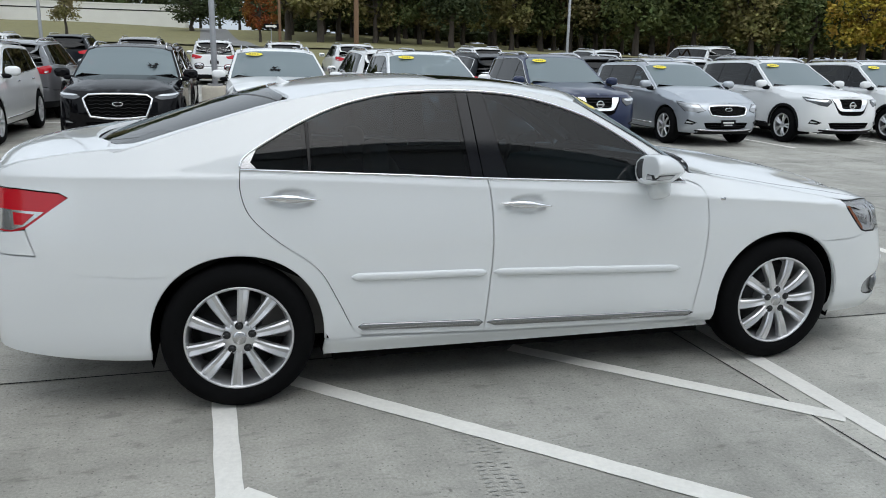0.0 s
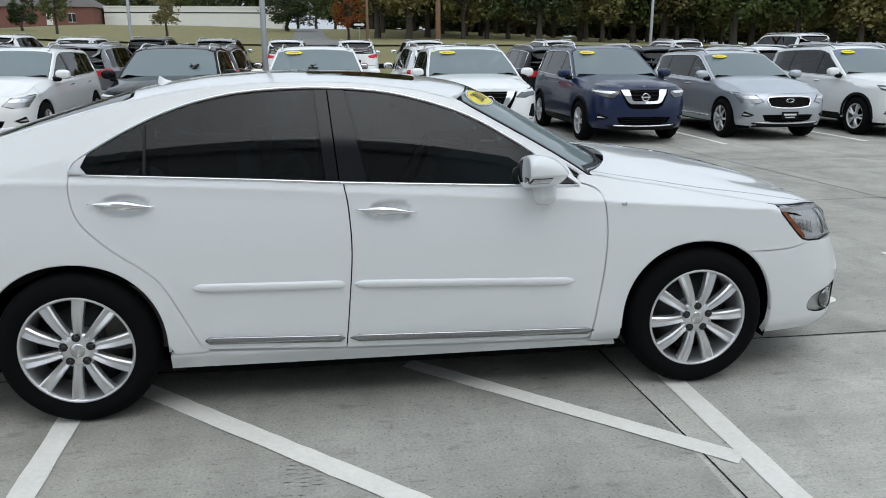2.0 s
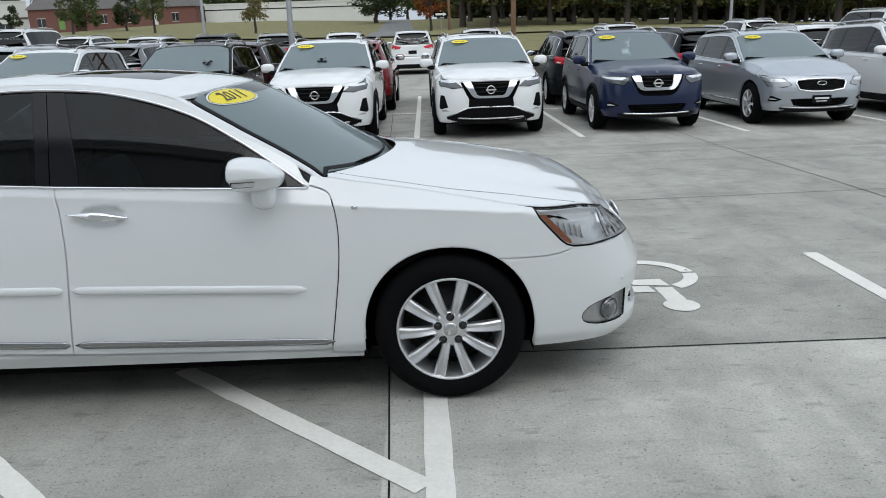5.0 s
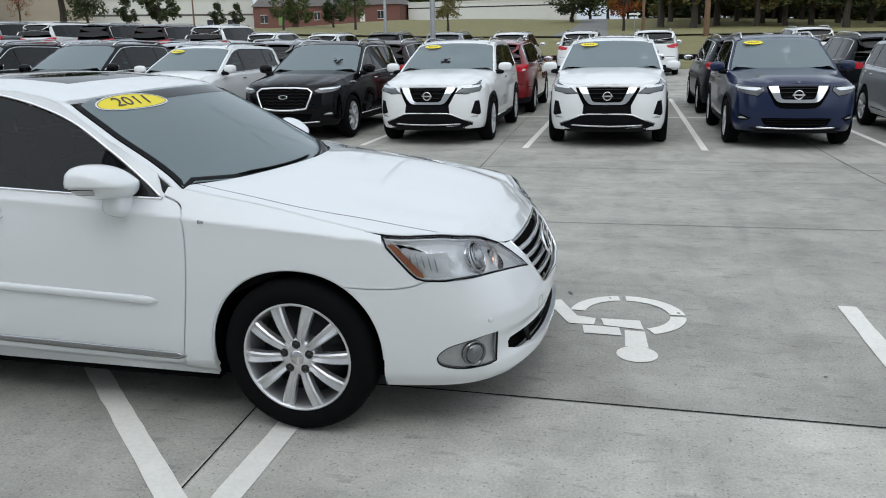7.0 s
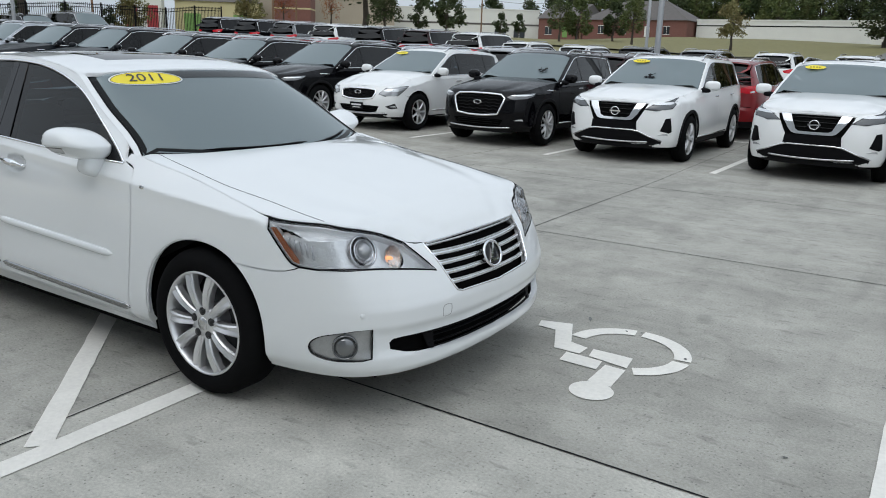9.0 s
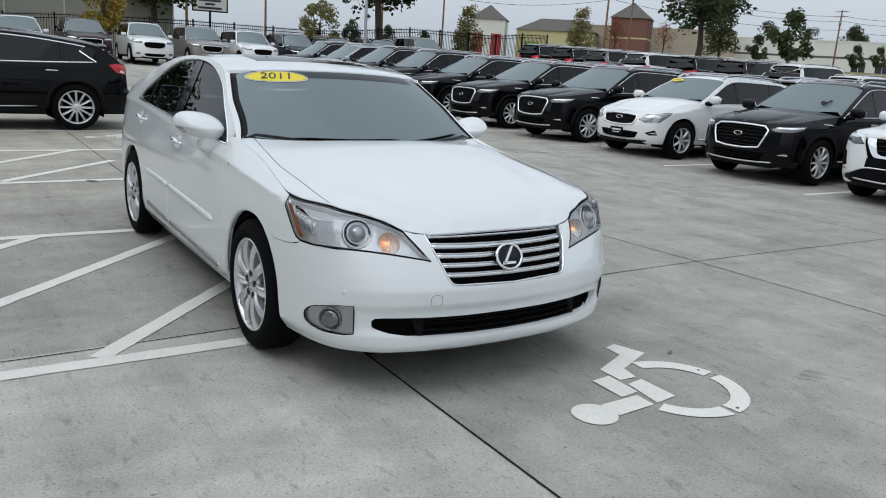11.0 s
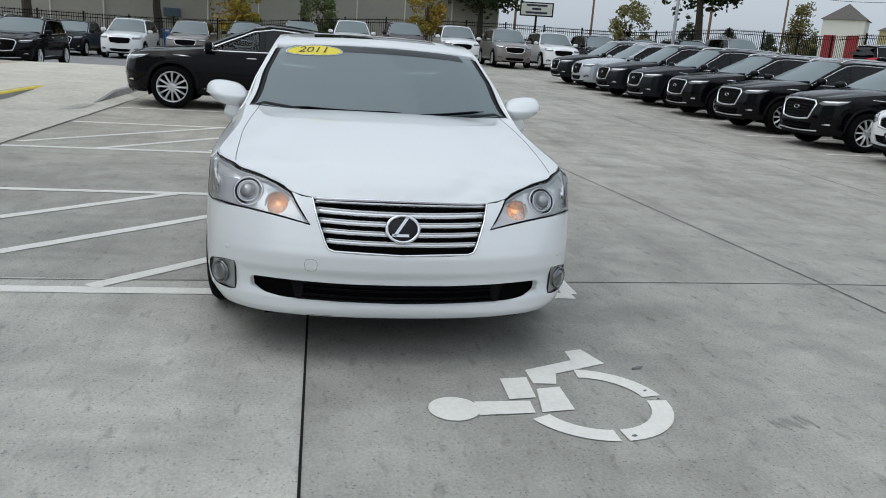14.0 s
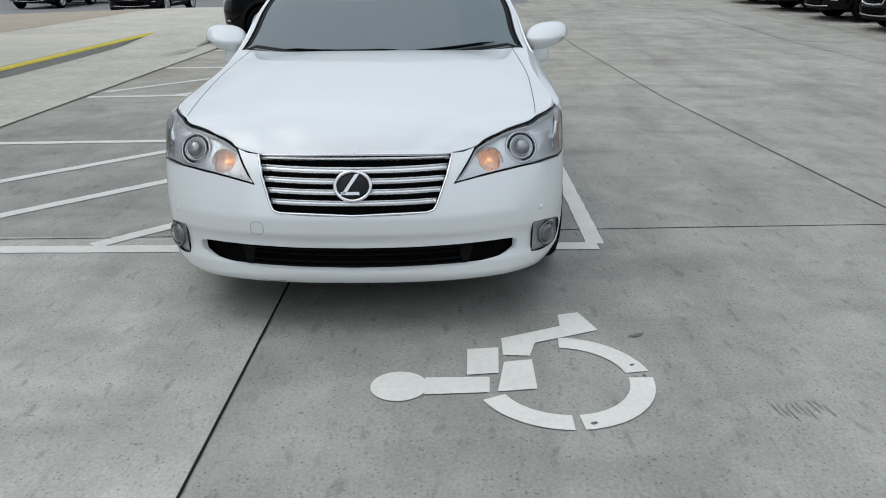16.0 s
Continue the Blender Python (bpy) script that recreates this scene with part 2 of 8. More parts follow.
lot = tagged(sheet("pavement", -42, 60, -24, 37, 1.0, M_CONC), "pale grey concrete parking lot with joints and stains", "pavement", kind="structure")


edge_rng = random.Random(11)


def strip(bm, pts, width, lift=0.004, wobble=0.0):
    """A flat ribbon along pts, on the lot; wobble: unevenness of its edges."""
    for (xa, ya), (xb, yb) in zip(pts, pts[1:]):
        d = math.hypot(xb - xa, yb - ya)
        k = max(1, int(d / (0.09 if wobble else 1.0)))
        nx, ny = -(yb - ya) / d / 2, (xb - xa) / d / 2
        row = []
        for i in range(k + 1):
            f = i / k
            x, y = xa + (xb - xa) * f, ya + (yb - ya) * f
            ws = [width + wobble * edge_rng.uniform(-1, 1) for s in (1, -1)]
            row.append([bm.verts.new((x + s * nx * w, y + s * ny * w, ground_z(x, y) + lift)) for s, w in zip((1, -1), ws)])
        for a, b in zip(row, row[1:]):
            bm.faces.new((a[0], a[1], b[1], b[0]))


def line(pts, width=0.1, name="parking_line", label="white painted parking line, slightly worn", mat=None, lift=0.004):
    bm = bmesh.new()
    strip(bm, pts, width, lift, 0.006 if width > 0.05 and max(abs(v) for p in pts for v in p) < 9 else 0.0)
    bmesh.ops.recalc_face_normals(bm, faces=bm.faces)
    for f in bm.faces:
        if f.normal.z < 0:
            f.normal_flip()
    return tagged(part(name, bm, mat or M_LINE), label, "road marking", "lot markings", "structure")


# joints of the slabs, nearly a grid
JOINT = ("slab_joint", "dark sealed joint between concrete slabs", M_JOINT)
line([(2.62, -1.4), (2.53, 2.6), (2.33, 7.32), (2.1, 12.6), (1.8, 23), (1.6, 36)], 0.008, *JOINT, 0.003)
for k in [k for k in range(-11, 9) if k]:
    d = 0.88 if k > 0 else 0.0
    line([(2.55 + d + 3.59 * k, -20 if k < -3 else 11.0 if k < 0 else 0.3), (2.30 + d + 3.59 * k, 36)], 0.010, *JOINT, 0.003)
line([(-40, 5.6), (-9, 6.77), (-2.2, 6.97), (2.33, 7.33), (6.07, 7.48), (38, 8.9)], 0.009, *JOINT, 0.0035)
for k in (0, 2, 3, 4, 5, 6, 7, 8):
    line([(-40, 3.815 + 3.55 * k), (38, 3.815 + 3.50 * k)], 0.011 if k == 0 else 0.010, *JOINT, 0.0035)
line([(-40, 0.24)] + [(0.35 * k, 0.25 + 0.010 * edge_rng.uniform(-1, 1)) for k in range(-60, 40)] + [(30, 0.26)], 0.008, *JOINT, 0.0135)
# accessible stalls round the sedan
line([(0.04, 0.28), (-0.05, 2.60), (-0.075, 3.40), (-0.10, 5.40)], 0.104)
for xa, xb in ((2.735, 2.690), (5.43, 5.41)):
    line([(xa, 0.28), (xb, 5.40)], 0.108)
for xa, xb in ((-2.47, -2.77), (-5.12, -5.37), (-7.55, -7.95)):
    line([(xa, 0.28), (xb, 5.40)], 0.112)
for (xa, ya), (xb, yb) in (((-0.02, 2.60), (2.36, 0.31)), ((0.10, 3.71), (2.66, 1.26)), ((1.45, 3.755), (2.66, 2.617)), ((-5.22, 2.41), (-2.85, 0.33)), ((-5.28, 3.60), (-2.52, 1.27)), ((-4.2, 3.9), (-2.70, 2.55))):
    line([(xa, ya), (xb, yb)], 0.102, lift=0.0045)
for xa in (-0.06, -5.37):
    line([(xa, 5.39), (xa + 2.72, 5.39)], 0.1, lift=0.0042)

# front row and the row behind it
for k in range(-12, 6):
    line([(5.265 + 2.737 * k, 12.85), (5.265 + 2.737 * k, 23.3)], 0.1)
line([(-27, 17.95), (19, 17.95)], 0.1, lift=0.0045)

# wheelchair mark: a broken ring, a bent figure and a round head
def mark(polys, lift=0.0048):
    bm = bmesh.new()
    for p in polys:
        f = bm.faces.new([bm.verts.new((x, y, lift)) for x, y in p])
        f.normal_update()
        if f.normal.z < 0:
            f.normal_flip()
    bmesh.ops.triangulate(bm, faces=bm.faces)
    return bm


symbol = tagged(new("wheelchair_symbol"), "white painted wheelchair symbol on the concrete", "road marking", "lot markings", "structure")


symbol.location = (0.010, 0.012, 0)


def ring_piece(cx, cy, r0, r1, a0, a1, n=14):
    f = lambda r, i: (cx + r * math.cos(radians(a0 + (a1 - a0) * i / n)), cy + r * math.sin(radians(a0 + (a1 - a0) * i / n)))
    return [f(r1, i) for i in range(n + 1)] + [f(r0, i) for i in range(n, -1, -1)]


for piece in (ring_piece(4.115, 5.01, 0.245, 0.335, 176, 100), ring_piece(4.115, 5.01, 0.245, 0.335, 92, 6), ring_piece(4.115, 5.01, 0.245, 0.335, 0, -64),
              [(4.165 + 0.105 * math.cos(a), 4.405 + 0.105 * math.sin(a)) for a in np.linspace(0, 2 * math.pi, 29)[:-1]], [(4.105, 4.50), (4.10, 4.74), (4.21, 4.735), (4.225, 4.50)],
              [(3.88, 4.66), (3.865, 4.785), (4.07, 4.775), (4.085, 4.655)], [(3.985, 4.80), (3.965, 4.91), (4.185, 4.91), (4.205, 4.765)],
              [(3.785, 4.80), (3.672, 5.055), (3.56, 5.06), (3.535, 5.15), (3.71, 5.21), (3.825, 4.935), (3.935, 4.905), (3.93, 4.80)]):
    part("stencil_piece", mark([piece], 0.0052 if len(piece) == 4 else 0.0048), M_LINE, symbol)

copy_thing(symbol, pose(-11.05, -0.35, 0))

# raised walk with a yellow kerb, and its flared ramp
M_WALK = material("walk_concrete", (0.585, 0.545, 0.455), 0.85, vary=0.12, scale=1.6, bump=0.2, bump_scale=90)
M_RAMP = material("ramp_concrete", (0.535, 0.502, 0.432), 0.85, vary=0.22, scale=1.2, bump=0.2, bump_scale=90)
M_KERBFACE = material("kerb_concrete", (0.33, 0.33, 0.31), 0.85, vary=0.18, scale=3, bump=0.2, bump_scale=60)
M_KERBPAINT = material("yellow_kerb_paint", (0.70, 0.56, 0.05), 0.6, vary=0.15, scale=4)
# the ramp climbs along the kerb to the level walk
RAMP = [(4.0, 0.020, 0.045), (-4.0, 0.020, 0.045), (-6.0, 0.020, 0.045), (-7.6, 0.022, 0.060), (-8.0, 0.024, 0.075), (-8.8, 0.085, 0.125), (-9.3, 0.135, 0.152), (-9.6, 0.150, 0.155)]
bm = bmesh.new()
rows_ = [[bm.verts.new(v) for v in ((x, 0.236, 0.012), (x, -0.16, 0.018), (x, -0.20, za), (x, -0.85, (za + zk) / 2), (x, -1.5, zk))] for x, za, zk in RAMP]
for a, b in zip(rows_, rows_[1:]):
    for i in (0, 2, 3) if a[2].co.z > 0.023 else (0, 1, 2, 3):
        bm.faces.new((a[i], a[i + 1], b[i + 1], b[i]))
apron = [(-9.6, 0.236, 0.012), (-9.6, -0.16, 0.018), (-13.6, -0.16, 0.018), (-13.6, 0.236, 0.012)]
bm.faces.new([bm.verts.new(v) for v in apron])
for f in bm.faces:
    f.normal_update()
    if f.normal.z < 0:
        f.normal_flip()
tagged(part("walkway", bm, M_RAMP), "pale concrete ramp beside the bays", "pavement", kind="structure")
bm = bmesh.new()
level = [(-9.6, -0.20), (-19.6, -0.20), (-19.6, -2.4), (-19.4, -4.0), (-18.7, -5.2), (-17.7, -6.8), (-16.6, -8.6), (-9.0, -8.6), (-9.0, -6.4), (-9.6, -6.4)]
up_ = [bm.verts.new((x, y, 0.152)) for x, y in level]
dn_ = [bm.verts.new((x, y, -0.35)) for x, y in level]
bm.faces.new(up_)
for i in range(len(level)):
    j = (i + 1) % len(level)
    if i:
        bm.faces.new((up_[i], up_[j], dn_[j], dn_[i]))
bmesh.ops.recalc_face_normals(bm, faces=bm.faces)
tagged(part("raised_walk", bm, M_RAMP), "level pale concrete walk above the lower lane", "pavement", kind="structure")
bm = bmesh.new()
rows_ = [[bm.verts.new(v) for v in ((x, -0.155, 0.0), (x, -0.165, max(h_ - 0.02, 0.012)), (x, -0.205, h_))] for x, h_ in ((-7.95, 0.022), (-8.8, 0.087), (-9.3, 0.138), (-9.6, 0.156), (-19.6, 0.156))]
for a, b in zip(rows_, rows_[1:]):
    for i in range(2):
        bm.faces.new((a[i], b[i], b[i + 1], a[i + 1]))
for f in bm.faces:
    f.normal_update()
    if f.normal.y < 0:
        f.normal_flip()
tagged(part("kerb_flare", bm, M_KERBFACE), "bare concrete kerb flare at the ramp's side", "kerb", kind="structure")
KERB = [(x, -1.50, 0.162) for x in (12.0, 2.0, -5.0, -7.0, -8.4)] + [(-9.1, -1.50, 0.160), (-9.6, -1.50, 0.156)]
bm = bmesh.new()
rows_ = [[bm.verts.new(v) for v in ((x, y, 0.0), (x, y - 0.02, hgt - 0.015), (x, y - 0.035, hgt), (x, y - 0.17, hgt + 0.004))] for x, y, hgt in KERB]
for a, b in zip(rows_, rows_[1:]):
    for i in range(3):
        bm.faces.new((a[i], a[i + 1], b[i + 1], b[i]))
bmesh.ops.recalc_face_normals(bm, faces=bm.faces)
kerb = tagged(part("kerb", bm, M_KERBFACE), "concrete kerb with worn yellow top edge", "kerb", kind="structure")
bm = bmesh.new()
rows_ = [[bm.verts.new(v) for v in ((x, y - 0.008, hgt - 0.026), (x, y - 0.016, hgt - 0.013), (x, y - 0.033, hgt + 0.003), (x, y - 0.115, hgt + 0.006))] for x, y, hgt in KERB]
for a, b in zip(rows_, rows_[1:]):
    for i in range(3):
        bm.faces.new((a[i], b[i], b[i + 1], a[i + 1]))
bmesh.ops.recalc_face_normals(bm, faces=bm.faces)
part("yellow_edge", bm, M_KERBPAINT, kerb)
bm = bmesh.new()
slab = [(-9.6, -1.67, 0.158), (-5.0, -1.67, 0.166), (12.0, -1.67, 0.166), (12.0, -6.4, 0.20), (-5.0, -6.4, 0.20), (-9.6, -6.4, 0.16)]
bm.faces.new([bm.verts.new(v) for v in slab])
bmesh.ops.triangulate(bm, faces=bm.faces)
for f in bm.faces:
    f.normal_update()
    if f.normal.z < 0:
        f.normal_flip()
tagged(part("sidewalk", bm, M_WALK), "pale concrete walk behind the yellow kerb", "pavement", kind="structure")

M_TANWALK = material("tan_concrete", (0.40, 0.335, 0.26), 0.9, vary=0.15, scale=2, bump=0.2, bump_scale=80)
M_LANE = material("lane_asphalt", (0.215, 0.215, 0.215), 0.9, vary=0.18, scale=1.5, bump=0.3, bump_scale=60)
lane = tagged(sheet("lane", -41.0, -19.0, -24.0, 7.0, 1.0, M_LANE, 0.006), "grey asphalt lane below the raised walk", "road", kind="structure")
M_FLARE = material("worn_flare", (0.40, 0.385, 0.34), 0.85, vary=0.25, scale=4, bump=0.2, bump_scale=80)
for name, loop, z, mat, label in (
        ("tan_walk", ((-9.6, -4.90), (-18.9, -4.94), (-17.7, -6.8), (-16.6, -8.6), (-9.0, -8.6), (-9.0, -6.42), (-9.6, -6.42)), 0.156, M_TANWALK, "tan concrete band behind the walk"),
        ("ramp_flare", ((-6.47, -0.36), (-7.0, -0.07), (-7.75, -0.10), (-7.7, -0.34)), 0.026, M_FLARE, "dark worn flare at the ramp's foot")):
    bm = bmesh.new()
    f = bm.faces.new([bm.verts.new((x, y, z)) for x, y in loop])
    f.normal_update()
    if f.normal.z < 0:
        f.normal_flip()
    tagged(part(name, bm, mat), label, "pavement", kind="structure")

# an oily blot, a few droppings and tyre prints
M_BLOT = material("oil_blot", (0.13, 0.135, 0.13), 0.7, vary=0.4, scale=9)
rnd = random.Random(5)


def blot(bm, x, y, rx, ry, ang, k=18, lift=0.0056):
    c, s_ = math.cos(radians(ang)), math.sin(radians(ang))
    vs = []
    for i in range(k):
        a = 2 * math.pi * i / k
        r = 0.65 + 0.5 * rnd.random()
        u, w = rx * r * math.cos(a), ry * r * math.sin(a)
        vs.append(bm.verts.new((x + u * c - w * s_, y + u * s_ + w * c, ground_z(x, y) + lift)))
    bm.faces.new(vs)


def stain(name, bm, mat, label):
    bmesh.ops.triangulate(bm, faces=bm.faces)
    return tagged(part(name, bm, mat), label, "stain", "stains", "structure")


for x, y, r, q in ((3.77, 5.37, 0.034, 0.35), (5.32, 5.33, 0.012, 0.7), (4.02, 5.30, 0.012, 0.7), (4.10, 5.33, 0.010, 0.7), (4.42, 5.09, 0.014, 0.7), (5.05, 4.3, 0.012, 0.7), (4.9, 2.2, 0.015, 0.7), (3.4, 1.6, 0.012, 0.7), (1.2, 1.3, 0.012, 0.7), (6.0, 6.4, 0.012, 0.7), (5.6, 3.1, 0.012, 0.7), (-2.6, 3.4, 0.10, 0.5)):
    bm = bmesh.new()
    blot(bm, x, y, r, r * q, rnd.random() * 180)
    stain("stain", bm, M_BLOT, "small dark stain on the concrete")
bm = bmesh.new()
for i in range(9):
    blot(bm, 4.33 + rnd.uniform(-0.03, 0.03), 5.82 + 0.022 * (i - 4), 0.05, 0.0045, 8)
M_PRINT = material("faint_tyre_dust", (0.322, 0.318, 0.292), 0.85, vary=0.15, scale=30)
stain("tyre_print", bm, M_PRINT, "grey tyre print on the concrete")
bm = bmesh.new()
for i in range(70):
    y = 0.9 + i * 0.030
    for d in (-0.055, 0.0, 0.055):
        if rnd.random() < 0.7:
            blot(bm, 0.92 + d + 0.02 * (y - 1), y + 0.008 * (d != 0), 0.022, 0.006, rnd.uniform(-8, 8), 6, 0.003)
stain("tyre_print", bm, M_PRINT, "faint trail of tyre prints on the concrete")

# ---- body kit: panels cut out of smooth car surfaces ----
from mathutils.geometry import tessellate_polygon


def upto(xs, x):
    """How many of the sorted xs are not above x."""
    lo, hi = 0, len(xs)
    while lo < hi:
        m = (lo + hi) // 2
        if x < xs[m]:
            hi = m
        else:
            lo = m + 1
    return lo


def curve(*pts):
    """A smooth monotone curve through (x, value) pairs."""
    pts = sorted(pts)
    xs, ys = [p[0] for p in pts], [p[1] for p in pts]
    d = [(ys[i + 1] - ys[i]) / (xs[i + 1] - xs[i]) for i in range(len(xs) - 1)]
    m = [d[0]] + [0.0 if d[i - 1] * d[i] <= 0 else 2 * d[i - 1] * d[i] / (d[i - 1] + d[i]) for i in range(1, len(d))] + [d[-1]]

    def f(x):
        if x <= xs[0]:
            return ys[0]
        if x >= xs[-1]:
            return ys[-1]
        i = upto(xs, x) - 1
        h = xs[i + 1] - xs[i]
        t = (x - xs[i]) / h
        return ((1 + 2 * t) * (1 - t) ** 2 * ys[i] + t * (1 - t) ** 2 * h * m[i] + t * t * (3 - 2 * t) * ys[i + 1] + t * t * (t - 1) * h * m[i + 1])
    return f


def spline(pts, n=12, closed=False):
    """Catmull-Rom through 2D points."""
    p = [Vector(q) for q in pts]
    k = len(p)
    out = []
    for i in range(k if closed else k - 1):
        a = p[(i - 1) % k] if closed or i > 0 else p[0] * 2 - p[1]
        b, c = p[i % k], p[(i + 1) % k]
        d = p[(i + 2) % k] if closed or i + 2 < k else c * 2 - b
        for j in range(n):
            t = j / n
            out.append(0.5 * ((2 * b) + (c - a) * t + (2 * a - 5 * b + 4 * c - d) * t * t + (3 * b - a - 3 * c + d) * t ** 3))
    if not closed:
        out.append(p[-1])
    return [tuple(q) for q in out]


def arc(cx, cz, r, a0, a1, n=24):
    return [(cx + r * math.cos(radians(a0 + (a1 - a0) * i / n)), cz + r * math.sin(radians(a0 + (a1 - a0) * i / n))) for i in range(n + 1)]


def area2(p):
    return 0.5 * sum(a[0] * b[1] - b[0] * a[1] for a, b in zip(p, p[1:] + p[:1]))


def clean(p, eps=1e-4):
    out = []
    for q in p:
        if not out or math.hypot(q[0] - out[-1][0], q[1] - out[-1][1]) > eps:
            out.append(tuple(q))
    if len(out) > 1 and math.hypot(out[0][0] - out[-1][0], out[0][1] - out[-1][1]) < eps:
        out.pop()
    return out


def inset2(p, d):
    """A polygon moved inwards by d."""
    p = clean(p)
    s = 1 if area2(p) > 0 else -1
    out = []
    for i, b in enumerate(p):
        a, c = p[i - 1], p[(i + 1) % len(p)]
        u = Vector((b[0] - a[0], b[1] - a[1])).normalized()
        v = Vector((c[0] - b[0], c[1] - b[1])).normalized()
        n1, n2 = Vector((-u.y, u.x)) * s, Vector((-v.y, v.x)) * s
        m = n1 + n2
        if m.length < 0.2:
            m = n1
        else:
            m = m * (1.0 / max(0.5, m.dot(n1)))
        out.append((b[0] + m.x * d, b[1] + m.y * d))
    return out


class Body:
    """Smooth outer surface of a car. x ahead from the rear axle, y to the left, z up. side(s, z): the flanks, nose and tail, with s along the plan outline;
    top(x, y): roof and screens; deck(x, y): hood and boot lid."""

    def __init__(self, outline, low, front, rear, crease, lean, ztop, roof, drop, bow_f, bow_r, hood_c, deck_c=None, x_mid=0.9, crown=2.4, ridge=0.0):
        b = spline(outline, 40)
        b = [(x, max(0.0, y)) for x, y in b]
        acc, total = [0.0], 0.0
        for p, q in zip(b, b[1:]):
            total += math.hypot(q[0] - p[0], q[1] - p[1])
            acc.append(total)
        self.len = total
        n = 600
        self.n = n
        ss = np.linspace(0, total, n + 1)
        bx, by = np.interp(ss, acc, [p[0] for p in b]), np.interp(ss, acc, [p[1] for p in b])
        tx, ty = np.gradient(bx), np.gradient(by)
        ln = np.hypot(tx, ty)
        nx, ny = ty / ln, -tx / ln
        nx[0], ny[0], nx[-1], ny[-1] = 1, 0, -1, 0
        self.bx, self.by, self.nx, self.ny = (list(map(float, a)) for a in (bx, by, nx, ny))
        self.low, self.front, self.rear, self.crease, self.lean, self.ztop = low, front, rear, crease, lean, ztop
        self.roof, self.drop, self.bow_f, self.bow_r, self.hood_c, self.deck_c = roof, drop, bow_f, bow_r, hood_c, deck_c
        self.x_mid, self.crown, self.ridge = x_mid, crown, ridge
        k = int(np.argmax(by))
        self.k_wide = k
        self.mid = Vector((1.3, 0, 0.55))
        # rails of hood and boot: where the flank ends
        f = [self.side(ss[i], ztop(bx[i])) for i in range(0, k + 1, 3)]
        r = [self.side(ss[i], ztop(bx[i])) for i in range(n, k - 1, -3)]
        self.rail_f = sorted((p.x, p.y, p.z) for p in f)
        self.rail_r = sorted((p.x, p.y, p.z) for p in r)

    def base(self, s):
        a = min(max(s / self.len, 0.0), 1.0) * self.n
        i = min(int(a), self.n - 1)
        t = a - i
        g = lambda v: v[i] * (1 - t) + v[i + 1] * t
        return g(self.bx), g(self.by), g(self.nx), g(self.ny)

    def sx(self, x):
        """s of the flank at x."""
        lo, hi = 0, self.n
        while hi - lo > 1:
            m = (lo + hi) // 2
            if self.bx[m] > x:
                lo = m
            else:
                hi = m
        d = self.bx[lo] - self.bx[hi]
        t = (self.bx[lo] - x) / d if d > 1e-9 else 0
        return (lo + t) / self.n * self.len

    def sy(self, y, rear=False):
        """s of the nose (or tail) at y."""
        ys = self.by[:self.k_wide + 1] if not rear else self.by[self.n:self.k_wide - 1:-1]
        i = upto(ys, y) - 1
        i = max(0, min(i, len(ys) - 2))
        t = (y - ys[i]) / max(1e-9, ys[i + 1] - ys[i])
        a = i + t
        return (a if not rear else self.n - a) / self.n * self.len

    def side(self, s, z, off=0.0):
        if s < 0:
            p = self.side(-s, z, off)
            return Vector((p.x, -p.y, p.z))
        if s > self.len:
            p = self.side(2 * self.len - s, z, off)
            return Vector((p.x, -p.y, p.z))
        x, y, nx, ny = self.base(s)
        w = nx * nx
        flank = self.low(z)
        c = self.crease(x)
        if z > c:
            d = z - c
            flank = self.low(c) + self.lean(x) * d * d / (d + 0.012)
        elif c - z < 0.06:
            flank -= 0.004 * (1 - (c - z) / 0.06) ** 2
        if z > c:
            flank -= 0.004 * max(0.0, 1 - (z - c) / 0.03) ** 2
        end = self.front(z) if nx > 0 else self.rear(z)
        i = flank * (1 - w) + end * w - off
        return Vector((x - nx * i, y - ny * i, z))

    def y_at(self, x, z):
        xq = x
        for _ in range(4):
            p = self.side(self.sx(xq), z)
            xq += x - p.x
        return p.y

    def top(self, x, y, off=0.0):
        a = abs(y)
        q = (a / 0.7) ** 2
        if x > self.x_mid:
            xq = x + self.bow_f * q * smooth(self.x_mid, self.x_mid + 0.7, x)
        else:
            xq = x - self.bow_r * q * smooth(-self.x_mid, -self.x_mid + 0.7, -x)
        return Vector((x, y, self.roof(xq) - self.drop(x) * (q + 0.6 * q * q) + off))

    def edge(self, x):
        """Where flank and roof meet at x."""
        y = 0.7
        for _ in range(12):
            z = self.top(x, y).z
            y = 0.5 * y + 0.5 * self.y_at(x, z)
        return y, self.top(x, y).z

    def rail(self, x, rails):
        xs = [r[0] for r in rails]
        i = max(0, min(upto(xs, x) - 1, len(xs) - 2))
        t = min(1.0, max(0.0, (x - xs[i]) / max(1e-9, xs[i + 1] - xs[i])))
        return rails[i][1] * (1 - t) + rails[i + 1][1] * t, rails[i][2] * (1 - t) + rails[i + 1][2] * t

    def deck(self, x, y, off=0.0):
        front = x > 1.0
        yr, zr = self.rail(x, self.rail_f if front else self.rail_r)
        rise = (self.hood_c if front else self.deck_c)(x) - zr
        zc = zr + 0.5 * (rise + math.sqrt(rise * rise + 0.0004))
        u = min(1.0, abs(y) / max(yr, 1e-3))
        z = zr + (zc - zr) * (1 - u ** self.crown)
        if front and self.ridge:
            c0 = 0.66 - 0.03 * smooth(2.7, 3.3, x)
            z -= self.ridge * smooth(1.0, 0.0, abs(u - c0) / 0.22) * smooth(2.70, 3.25, x) * smooth(0.0, 0.06, zc - zr)
        return Vector((x, y, z + off))


